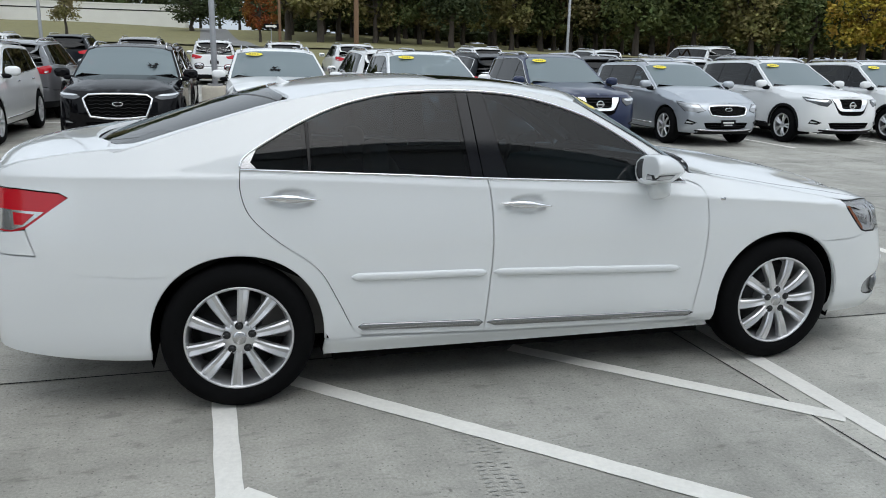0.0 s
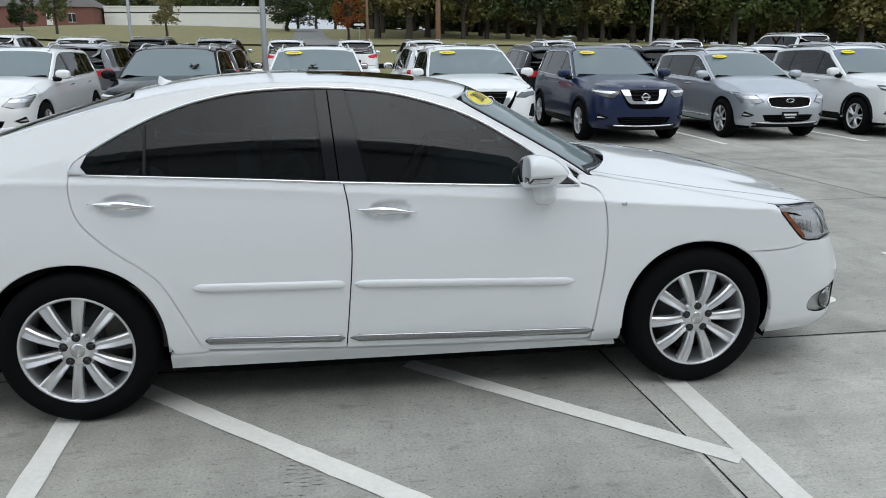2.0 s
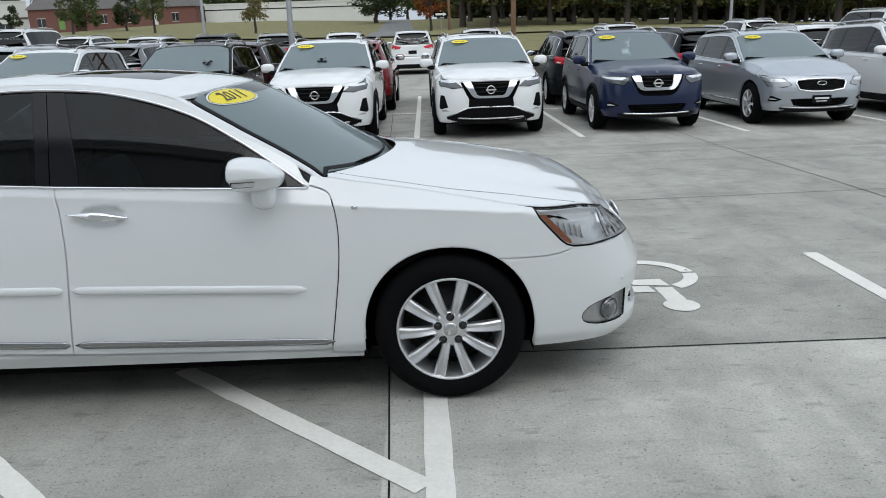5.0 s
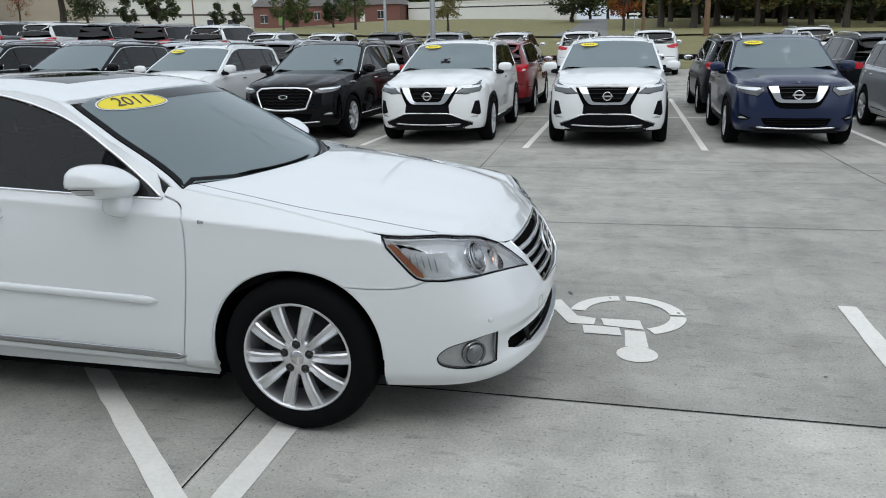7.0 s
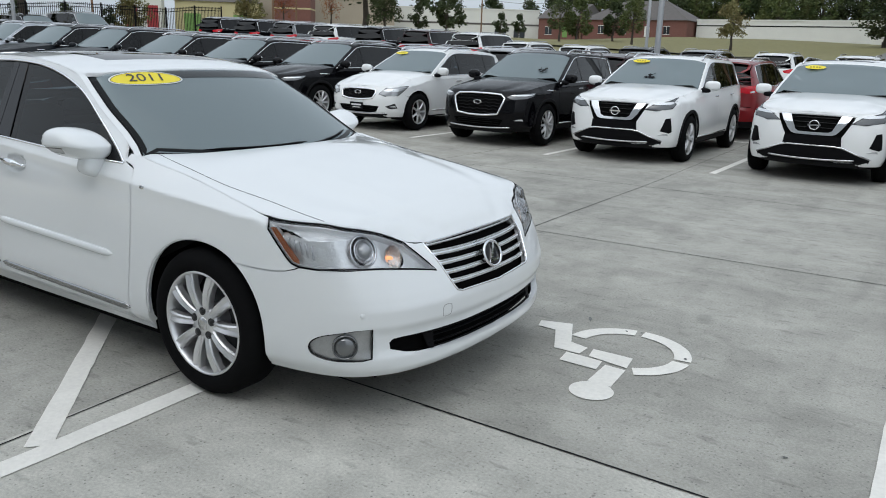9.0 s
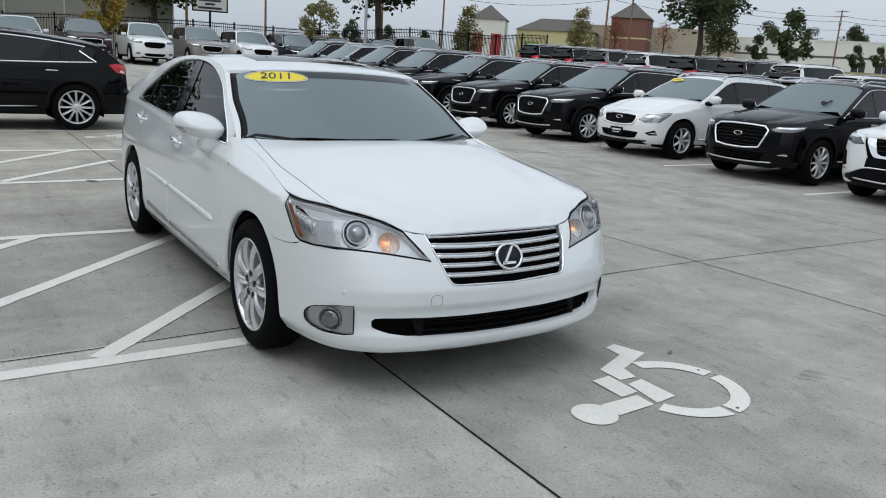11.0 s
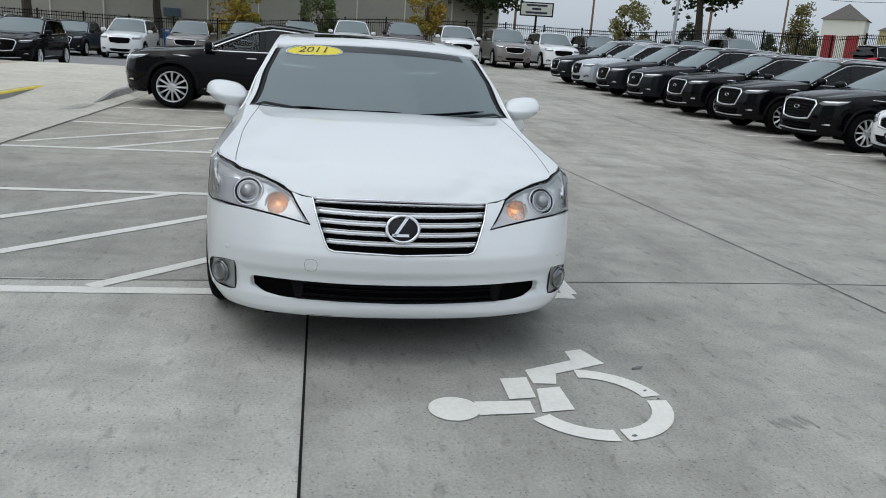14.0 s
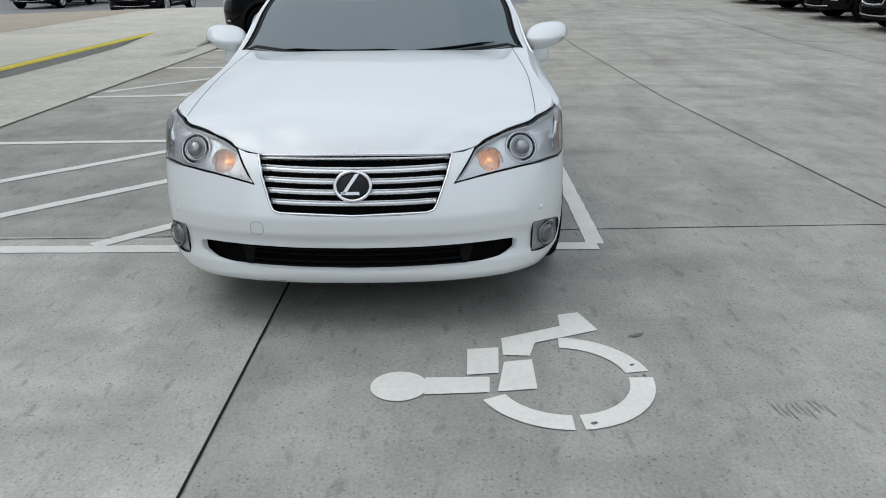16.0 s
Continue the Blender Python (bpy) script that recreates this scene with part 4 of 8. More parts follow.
    ribbon("grille_surround", gfull, side, 0.010, 0.009, M_CHROME, grille, closed=True, off=-0.004)
    for i in range(4):
        z = 0.570 + i * 0.0395
        hw = float(np.interp(z, [0.525, 0.56, 0.66, 0.735], [0.308, 0.330, 0.380, 0.416]))
        path = [(B.sy(abs(y)) * (1 if y >= 0 else -1), z + 0.007 * (abs(y) / 0.37) ** 2) for y in np.linspace(-hw, hw, 30)]
        bar = ribbon("grille_bar", path, side, 0.0205, 0.012, M_GRILLEBAR, grille, off=-0.020)
        ribbon("bar_edge", [(u, w + 0.0075) for u, w in path], side, 0.0045, 0.008, M_CHROME, bar, off=-0.010)
    ribbon("grille_bar", [(B.sy(abs(y)) * (1 if y >= 0 else -1), 0.7285) for y in np.linspace(-0.408, 0.408, 30)], side, 0.009, 0.012, M_GRILLEBAR, grille, off=-0.016)
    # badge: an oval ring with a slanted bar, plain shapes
    c = side(0, 0.632)
    badge = part("badge", revolve([(0.0, 0.004), (0.055, 0.004), (0.060, 0.0)], 40, "x"), M_GLOSS, grille)
    badge.matrix_basis = Matrix.Translation(c + Vector((0.006, 0, 0))) @ Matrix.Rotation(radians(-22), 4, "Y") @ Matrix.Diagonal((1, 1.22, 1, 1))
    ring = torus_bm(0.058, 0.0065)
    bmesh.ops.rotate(ring, verts=ring.verts, cent=(0, 0, 0), matrix=Matrix.Rotation(radians(90), 3, "Y"))
    part("badge_ring", ring, M_CHROME, badge).matrix_basis = Matrix.Translation((0.006, 0, 0))
    bm = bmesh.new()
    box(bm, 0.004, 0.014, -0.038, 0.022, -0.036, -0.024)
    r = bmesh.ops.create_cube(bm, size=1)
    for v in r["verts"]:
        v.co = Vector((0.009 + v.co.x * 0.01, -0.008 + v.co.y * 0.013 + (v.co.z) * 0.045, v.co.z * 0.082 + 0.006))
    part("badge_bar", bm, M_CHROME, badge)
    # flanks
    for m in (1, -1):
        kw = dict(mirror=m)
        arch_pts = [p for p in reversed(super_arch(2.775, 0.335, 0.375, 0, 180)) if not (p[0] > 2.775 and p[1] < 0.650)]
        poly = X([(2.40, 0.240)] + arch_pts + bumper_line) + [q for q in reversed(hl_back)][1:] + X([(x, B.ztop(x)) for x in (3.05, 2.9, 2.7, 2.5, 2.3, 2.2)]) + X(list(reversed(door_f_front))) + X([(2.255, 0.240)])
        fe = panel("fender", [poly], side, P, car, 0.03, 0.03, **kw)
        ribbon("fender_badge", X([(2.375, 0.892), (2.40, 0.891)]), side, 0.014, 0.003, M_SATIN, fe, **kw)

        def dent(cx, cz):
            u0 = B.sx(cx)

            def f(u, z):
                p = side(u, z)
                d = ((u - u0) / 0.105) ** 2 + ((z - cz) / 0.048) ** 2
                k = 0.016 * smooth(1.0, 0.35, d)
                x, y, nx, ny = B.base(u)
                return p - Vector((nx * k, ny * k, 0))
            return f

        fd = panel("front_door", [X(list(reversed(b_gap))) + X([(1.135, 0.283), (1.7, 0.268), (2.2, 0.258), (2.235, 0.262)] + door_f_front) + X(list(reversed([p for p in belt if p[0] > 1.15])))], dent(1.335, 0.893), P, car, 0.022, 0.02, **kw)
        rd = panel("rear_door", [X(rear_gap) + X([p for p in belt if 0.05 < p[0] < 1.13]) + X(list(reversed(b_gap))) + X([(0.85, 0.296), (0.60, 0.306)])], dent(0.245, 0.945), P, car, 0.022, 0.02, **kw)
        for door, hx, hz, tilt in ((fd, 1.32, 0.892, -0.012), (rd, 0.235, 0.946, -0.014)):
            path = [(B.sx(hx + d), hz - 0.075 * d) for d in np.linspace(-0.13, 0.13, 22)]
            ribbon("handle", path, side, 0.038, 0.022, M_CHROME, door, off=0.016, taper=0.38, label="chrome door handle", **kw)
            for d in (-0.085, 0.085):
                q = side(B.sx(hx + d), hz - 0.075 * d)
                part("handle_foot", pillow(bmesh.new(), q.x - 0.022, q.x + 0.022, m * q.y - 0.02, m * q.y + 0.02, q.z - 0.009, q.z + 0.009, sub=2), M_CHROME, door)
        for door, xa, xb, za, zb in ((rd, 0.495, 1.135, 0.590, 0.580), (fd, 1.168, 2.165, 0.580, 0.548)):
            path = [(B.sx(xa + (xb - xa) * t), za + (zb - za) * t) for t in np.linspace(0, 1, 36)]
            ribbon("side_moulding", path, side, 0.036, 0.015, P, door, taper=0.035, **kw)
        for door, xa, xb, za, zb in ((rd, 0.525, 1.125, 0.352, 0.331), (fd, 1.145, 2.27, 0.330, 0.302)):
            path = [(B.sx(xa + (xb - xa) * t), za + (zb - za) * t) for t in np.linspace(0, 1, 30)]
            ribbon("sill_moulding", path, side, 0.033, 0.010, M_SILL, door, taper=0.02, label="chrome sill moulding", **kw)
        panel("rocker", [X([(0.366, 0.210), (0.374, 0.2915), (0.545, 0.2995), (0.85, 0.290), (1.135, 0.277), (1.7, 0.262), (2.2, 0.252), (2.25, 0.252), (2.255, 0.236), (2.39, 0.222), (2.39, 0.205), (1.4, 0.205)])], side, P, car, 0.04, 0.03, **kw)
        # quarter panel with the rear pillar
        arch_pts = [p for p in super_arch(0.0, 0.335, 0.375, 0, 180) if not (p[0] < 0 and p[1] < 0.625)]
        c_edge = [(x, edge(x)) for x in (0.55, 0.4, 0.2, 0.05, -0.1, -0.25, -0.38, -0.43, -0.475)]
        tl_front = [(-0.60, 0.640), (-0.74, 0.675), (-0.80, 0.72), (-0.842, 0.835), (-0.72, 0.925), (-0.662, 0.965), (-0.70, 0.985), (-0.88, 0.998), (-1.0, 1.0)]
        before = [p for p in dlo_top if p[0] < 0.549]
        after = [p for p in dlo_top if p[0] > 0.551]
        pa, pb = max(before), min(after)
        join = (0.55, pa[1] + (pb[1] - pa[1]) * (0.55 - pa[0]) / (pb[0] - pa[0]))
        win = before + [join]
        poly = X([(0.535, 0.300), (0.40, 0.2925)] + [p for p in arch_pts if p[1] > 0.295] + [(-0.249, 0.628), (-0.4, 0.630)] + tl_front + [(-1.04, 1.03), (-0.95, 1.075), (-0.87, 1.103), (-0.65, 1.140), (-0.512, 1.152)] + list(reversed(c_edge)) + list(reversed(win)) + [p for p in reversed(rear_gap)])
        panel("quarter_panel", [poly], side, P, car, 0.03, 0.03, 0.0008, **kw)
        # rail above the doors down to the windscreen pillar
        xs = [0.55, 0.7, 0.9, 1.1, 1.3, 1.5, 1.65, 1.8, 1.95, 2.05, 2.14]
        panel("cant_rail", [X([(x, edge(x)) for x in xs] + [(2.17, 1.01), (2.20, 0.985)] + list(reversed(after)) + [join])], side, P, car, 0.04, 0.02, 0.0, **kw)
        # side glazing
        top_in = inset2(dlo_top + list(reversed(belt))[1:-1], 0.016)
        glaze = new("side_windows")
        glaze.parent = car

        def win_part(name, x0, x1, mat, off=-0.004, skew=(0, 0)):
            """The strip of the window opening between two nearly upright cuts."""
            f0 = lambda z: x0 + skew[0] * (z - 1.2)
            f1 = lambda z: x1 + skew[1] * (z - 1.2)
            up = [p for p in spline([(q[0], q[1]) for q in dlo_top[::3]], 4)]
            tz = curve(*[(p[0] + 1e-6 * i, p[1]) for i, p in enumerate(sorted(set((round(a, 4), round(b, 4)) for a, b in dlo_top[::2] if a > 0.04)))])
            bz = curve(*belt)
            a0, a1 = x0 + skew[0] * (tz(x0) - 1.2), x1 + skew[1] * (tz(x1) - 1.2)
            b0, b1 = x0 + skew[0] * (bz(x0) - 1.2), x1 + skew[1] * (bz(x1) - 1.2)
            tops = [(a0 + (a1 - a0) * t, tz(a0 + (a1 - a0) * t) - 0.010) for t in np.linspace(0, 1, 24)]
            bots = [(b0 + (b1 - b0) * t, bz(b0 + (b1 - b0) * t) + 0.008) for t in np.linspace(0, 1, 12)]
            tops = [(x, max(z, bz(x) + 0.0085)) for x, z in tops]
            return panel(name, [X(tops + list(reversed(bots)))], side, mat, glaze, 0.05, 0.004, 0.0, off=off, mirror=m)

        win_part("quarter_glass", 0.060, 0.316, M_TINT, skew=(0, -0.02))
        win_part("window_divider", 0.318, 0.330, M_GLOSS, 0.001, (-0.02, -0.02))
        win_part("rear_door_glass", 0.332, 1.045, M_TINT, skew=(-0.02, -0.10))
        win_part("pillar_cover", 1.047, 1.100, M_PILLAR, 0.001, (-0.10, -0.10))
        win_part("pillar_cover", 1.106, 1.200, M_PILLAR, 0.001, (-0.10, -0.22))
        win_part("front_door_glass", 1.202, 2.02, M_TINT, skew=(-0.22, 0))
        win_part("pillar_liner", 1.03, 1.22, M_LINER, -0.02, (-0.10, -0.22))
        win_part("pillar_liner", 0.30, 0.345, M_LINER, -0.02, (-0.02, -0.02))
        win_part("mirror_sail", 2.025, 2.17, M_GLOSS, 0.002)
        loop = dlo_top + list(reversed(belt))
        ribbon("window_trim", X(dlo_top), side, 0.012, 0.006, M_CHROME, glaze, mirror=m, label="chrome window surround")
        ribbon("belt_trim", X(belt), side, 0.011, 0.007, M_CHROME, glaze, mirror=m, label="chrome belt moulding")
        panel("corner_trim", [X([(0.032, 1.078), (0.034, 1.10), (0.060, 1.128), (0.10, 1.150), (0.075, 1.10), (0.10, 1.074)])], side, M_SATIN, glaze, 0.03, 0.004, 0, off=0.003, mirror=m)
        # tail lamp
        tl = [(-0.665, 0.963), (-0.72, 0.921), (-0.842, 0.832), (-0.90, 0.815), (-0.98, 0.815)]
        tls = X(tl) + [(B.sy(0.45, True), 0.820), (B.sy(0.45, True), 0.985)] + X([(-1.0, 0.994), (-0.88, 0.995), (-0.70, 0.982)])
        t = panel("tail_lamp", [tls], side, M_RED, car, 0.04, 0.02, mirror=m, label="red and clear tail lamp")
        panel("lens", [X([(-0.76, 0.905), (-0.842, 0.845), (-0.90, 0.825), (-0.985, 0.825), (-0.99, 0.912)])], side, M_REFLECTOR, t, 0.04, 0.004, 0, off=0.003, mirror=m)
        panel("lens_red", [X([(-0.80, 0.895), (-0.85, 0.850), (-0.885, 0.850), (-0.89, 0.900)])], side, M_RED, t, 0.04, 0.004, 0, off=0.006, mirror=m)
        # headlamp: clear lens over a silver bowl
        hl = hlow + hl_in[1:] + hl_top[1:] + hl_back[1:-1]
        head = panel("headlamp", [hl], side, M_LENS, car, 0.03, 0.0, 0.001, mirror=m, label="clear headlamp with amber reflector")
        head.visible_shadow = False
        eye_s, eye_z = B.sy(0.590), 0.716
        socket = [(eye_s + 0.052 * math.cos(a), eye_z + 0.040 * math.sin(a)) for a in np.linspace(0, 2 * math.pi, 25)[:-1]]
        panel("bowl", [hl, socket], side, M_BOWL, head, 0.04, 0.0, 0.002, off=-0.034, mirror=m)
        ribbon("lamp_seal", inset2(hl, 0.002), side, 0.0075, 0.0015, M_BLACK, head, mirror=m, closed=True, off=0.0002, label="black rubber lamp seal")
        ribbon("bowl_wall", inset2(hl, 0.006), side, 0.010, 0.028, M_BOWL, head, mirror=m, closed=True, off=-0.036)
        panel("amber_strip", [X([(3.172, 0.822), (3.192, 0.834), (3.24, 0.785), (3.315, 0.708), (3.318, 0.690), (3.292, 0.698), (3.268, 0.720), (3.22, 0.770)])], side, M_AMBER, head, 0.03, 0.003, 0, off=-0.012, mirror=m)
        for nm, y, z, r, mat in (("projector", 0.745, 0.750, 0.052, M_SMOKED_LAMP), ("turn_lamp", 0.590, 0.716, 0.042, M_AMBERLIT)):
            q = side(B.sy(y), z)
            if nm == "projector":
                bm = revolve([(0.0, 0.030), (0.02, 0.026), (0.034, 0.014), (0.038, 0.0), (0.040, -0.002), (0.044, 0.004), (0.048, 0.004), (0.050, -0.01), (0.056, -0.012), (0.060, -0.004), (0.064, -0.006), (0.066, -0.05)], 36, "x")
            else:
                bm = revolve([(r_, r_ * r_ / 0.072 - 0.040) for r_ in np.linspace(0.0, 0.052, 14)] + [(0.056, -0.004)], 30, "x")
            o = part(nm, bm, M_REFLECTOR if nm == "projector" else M_AMBERBOWL, head)
            nn = normal_at(side, B.sy(y), z)
            nn = nn if nn.x > 0 else -nn
            q = q - nn * (0.026 if nm == "projector" else 0.014)
            q = Vector((q.x, q.y * m, q.z))
            o.matrix_basis = Matrix.Translation(q) @ (Vector((nn.x, nn.y * m, nn.z)) * 0.7 + Vector((0.3, 0, 0))).to_track_quat("X", "Z").to_matrix().to_4x4()
            if nm == "turn_lamp":
                nn_m = Vector((nn.x, nn.y * m, nn.z))
                o.matrix_basis = Matrix.Translation(q - nn_m * 0.018) @ (nn_m * 0.30 + Vector((0.70, 0, 0))).to_track_quat("X", "Z").to_matrix().to_4x4()
                bulb = revolve([(0.0, 0.013), (0.005, 0.011), (0.008, 0.005), (0.009, -0.002), (0.007, -0.012), (0.006, -0.030)], 16, "x")
                part("bulb", bulb, M_AMBERLIT, o, "lit amber bulb").matrix_basis = Matrix.Translation((-0.022, 0, 0))
            if nm == "projector":
                dk = torus_bm(0.063, 0.006, 40, 8)
                bmesh.ops.rotate(dk, verts=dk.verts, cent=(0, 0, 0), matrix=Matrix.Rotation(radians(90), 3, "Y"))
                part("bezel", dk, M_CHROME, o).matrix_basis = Matrix.Translation((0.004, 0, 0))
                dk = torus_bm(0.046, 0.0045, 40, 8)
                bmesh.ops.rotate(dk, verts=dk.verts, cent=(0, 0, 0), matrix=Matrix.Rotation(radians(90), 3, "Y"))
                part("bezel", dk, M_CHROME, o).matrix_basis = Matrix.Translation((0.008, 0, 0))
                part("shroud", revolve([(0.047, 0.004), (0.054, -0.002), (0.062, 0.002)], 40, "x"), M_SHUT, o)
                l = part("lens", revolve([(0.0, 0.033), (0.02, 0.028), (0.034, 0.015)], 30, "x"), M_SMOKED_LAMP, o)
        for k in range(6):
            xr = 3.232 + 0.026 * k
            ribbon("rib", X([(xr, 0.797 - 0.006 * k), (xr + 0.012, 0.752 - 0.008 * k)]), side, 0.005, 0.012, M_REFLECTOR, head, mirror=m, off=-0.030)
        # mirror
        mir = new("door_mirror")
        mir.parent = car
        mir.matrix_basis = pose(0, 0, 0)
        hs = pillow(bmesh.new(), -0.105, 0.140, -0.118, 0.118, -0.072, 0.092, p=2.9, sub=4)
        for v in hs.verts:
            if v.co.x < -0.055:
                v.co.x = -0.055 + (v.co.x + 0.055) * 0.12
            k = (v.co.y + 0.118) / 0.236
            f = max(0.0, v.co.x + 0.04) / 0.18
            v.co.z -= 0.055 * f * f * smooth(-0.02, 0.09, v.co.z)
            v.co.z += 0.050 * max(0.0, 1 - k) ** 1.8 * smooth(0.01, -0.05, v.co.z) - 0.010 * k * k * smooth(0.0, 0.04, v.co.z)
            v.co.x -= 0.055 * (1 - k) ** 2
        rot = Matrix.Translation((1.985, m * 0.935, 1.040)) @ Matrix.Diagonal((1, m, 1, 1)) @ Matrix.Rotation(radians(-14), 4, "Z") @ Matrix.Rotation(radians(4), 4, "X") @ Matrix.Diagonal((1, -1, 1, 1))

        def slice_of(scale, c0, c1, x0):
            """A strip of the housing's shell, slightly proud of it."""
            b = hs.copy()
            for v in b.verts:
                v.co *= scale
            for co, no in (((0, 0, c0), (0, 0, -1)), ((0, 0, c1), (0, 0, 1)), ((0.010, -0.095, -0.02), (0.75, 0.60, 0.5)), ((x0, 0, 0), (-1, 0, 0))):
                bmesh.ops.bisect_plane(b, geom=b.verts[:] + b.edges[:] + b.faces[:], plane_co=co, plane_no=no, clear_inner=False, clear_outer=True)
            bmesh.ops.recalc_face_normals(b, faces=b.faces)
            return b
        rim_strip, lit_strip = slice_of(1.014, -0.032, -0.006, -0.092), slice_of(1.026, -0.029, -0.009, -0.086)
        hs.normal_update()
        part("housing", hs, P, mir).matrix_basis = rot
        sig = part("signal", rim_strip, M_GLOSS, mir, "dark-rimmed turn-signal strip")
        sig.matrix_basis = rot
        part("signal_lens", lit_strip, M_SIGNAL, sig)
        st = pillow(bmesh.new(), -0.050, 0.050, -0.075, 0.040, -0.070, 0.050, p=3.4, sub=3)
        part("stalk", st, P, mir).matrix_basis = Matrix.Translation((2.015, m * 0.900, 0.975)) @ Matrix.Diagonal((1, m, 1, 1)) @ Matrix.Rotation(radians(22), 4, "X")
        gl = part("glass", pillow(bmesh.new(), -0.066, -0.060, -0.090, 0.090, -0.045, 0.070, p=3, sub=3), M_CHROME, mir)
        gl.matrix_basis = rot
        # wheels and wells
        for x, a0 in ((0.0, 6), (2.775, 15)):
            angles = [a0 + 72 * k + d for k in range(5) for d in (-17.5, 17.5)]
            mm = Matrix.Translation((x, m * 0.812, 0.334)) @ (Matrix.Identity(4) if m < 0 else Matrix.Rotation(math.pi, 4, "Z"))
            wheel(car, mm, 0.334, 0.234, 0.215, angles, (0.034, 0.054))
            bm = bmesh.new()
            pts = super_arch(x, 0.335, 0.385, -18, 198, n=24)
            rows = [[bm.verts.new((px, m * yy, pz)) for px, pz in pts] for yy in (0.868, 0.52)]
            for i in range(len(pts) - 1):
                bm.faces.new((rows[0][i], rows[0][i + 1], rows[1][i + 1], rows[1][i]))
            bm.faces.new(rows[1])
            part("wheel_well", bm, M_LINER, car)
            ribbon("arch_lip", X(super_arch(x, 0.335, 0.377, 2 if x > 1 else -4, 184, n=40)), side, 0.012, 0.006, P, car, mirror=m, off=-0.010)
    # tail and rear bumper
    s0 = B.sx(-0.372)
    L2 = 2 * B.len
    rb = X([(-0.372, 0.25)] + [p for p in reversed(super_arch(0.0, 0.335, 0.375, 90, 180, n=18)) if 0.34 < p[1] < 0.622] + [(-0.249, 0.6275), (-0.4, 0.6295), (-0.60, 0.6395), (-0.74, 0.6745), (-0.80, 0.718), (-0.96, 0.718)])
    rb = rb + [(L2 - s, z) for s, z in reversed(rb)] + [(float(s), 0.25 + 0.055 * smooth(0, 0.75, min(s - s0, L2 - s0 - s))) for s in np.linspace(L2 - s0, s0, 40)[1:-1]]
    panel("rear_bumper", [rb], side, P, car, 0.04, 0.03, 0.0003)
    tg = [(B.sx(-0.802), 0.722), (B.sx(-0.845), 0.830), (B.sx(-0.98), 0.810), (B.sy(0.455, True), 0.815), (B.sy(0.455, True), 0.99), (B.sx(-1.0), 1.0), (B.sx(-1.045), 1.032)]
    panel("boot_face", [tg + [(L2 - s, z) for s, z in reversed(tg)]], side, P, car, 0.05, 0.02)
    # hood
    hx = lambda y: 2.535 - 0.49 * y * y
    railp = [(r[0], r[1]) for r in B.rail_f if 1.9 < r[0]]
    fr = [(x, y) for x, y in railp if x > hx(y) + 0.02]
    hood = panel("hood", [[(x + 0.001, y + (0.004 if x < 3.10 else -0.001)) for x, y in fr if y > 0.02] + [(B.rail_f[-1][0], 0)] + [(x + 0.001, -y - (0.004 if x < 3.10 else -0.001)) for x, y in reversed(fr) if y > 0.02] + [(hx(y), y) for y in np.linspace(-0.74, 0.74, 31)]], B.deck, P, car, 0.035, 0.004, 0.0)
    for m in (1, -1):
        ribbon("hood_seam", spline([(2.27, m * 0.715), (2.5, m * 0.738), (2.78, m * 0.760), (3.05, m * 0.757), (3.25, m * 0.752), (3.345, m * 0.745)], 8), B.deck, 0.0032, 0.0006, M_SHUT, hood, off=0.0002)
    panel("cowl", [[(hx(y) + 0.03, y) for y in np.linspace(-0.72, 0.72, 31)] + [(hx(y) - 0.16, y) for y in np.linspace(0.70, -0.70, 31)]], lambda x, y: Vector((x, y, 0.972 - 0.04 * y * y)), M_BLACK, car, 0.06, 0.0, 0)
    # roof and screens
    ye = lambda x: B.edge(x)[0]
    ws_top = lambda y: 1.795 - 0.33 * y * y
    xs = np.linspace(1.69, 2.255, 18)
    ws_side = [(float(x), ye(float(x)) - 0.035) for x in xs]
    ws_bot = [(2.528 - 0.49 * y * y, y) for y in np.linspace(0.715, -0.715, 25)]
    ws = ws_side + ws_bot + [(x, -y) for x, y in reversed(ws_side)] + [(ws_top(y), y) for y in np.linspace(-0.55, 0.55, 15)]
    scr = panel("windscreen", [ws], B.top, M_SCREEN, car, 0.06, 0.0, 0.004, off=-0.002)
    frit = clean([(x, y - 0.018) for x, y in ws_side] + [(x - 0.022, y * 0.975) for x, y in ws_bot] + [(x, 0.018 - y) for x, y in reversed(ws_side)])
    ribbon("screen_border", frit, B.top, 0.026, 0.0008, M_BORDER, scr, off=-0.0016)
    for m in (1, -1):
        xs = [1.66, 1.75, 1.85, 1.95, 2.05, 2.15, 2.25]
        panel("pillar_trim", [[(x, ye(x) - 0.105) for x in xs] + [(x, ye(x) - 0.012) for x in reversed(xs)]], B.top, M_TRIM, car, 0.05, 0, 0, off=-0.030, mirror=m, label="pale inner pillar trim")
    ribbon("screen_seal", clean(ws_side + ws_bot + [(x, -y) for x, y in reversed(ws_side)]), B.top, 0.012, 0.004, M_BLACK, scr)
    panel("shade_band", [[(ws_top(y) + 0.012, y) for y in np.linspace(-0.54, 0.54, 15)] + [(ws_top(y) + 0.088, y) for y in np.linspace(0.56, -0.56, 15)]], B.top, M_BAND, scr, 0.06, 0, 0, off=-0.0005)
    for m in (1, -1):
        xs = [1.62, 1.7, 1.8, 1.9, 2.0, 2.1, 2.19, 2.27]
        panel("windscreen_pillar", [[(x, ye(x) - 0.030) for x in xs] + [(x, ye(x)) for x in reversed(xs)]], B.top, P, car, 0.04, 0.01, 0.0005, mirror=m)
    xr = [0.24, 0.4, 0.6, 0.8, 1.0, 1.2, 1.4, 1.55, 1.62]
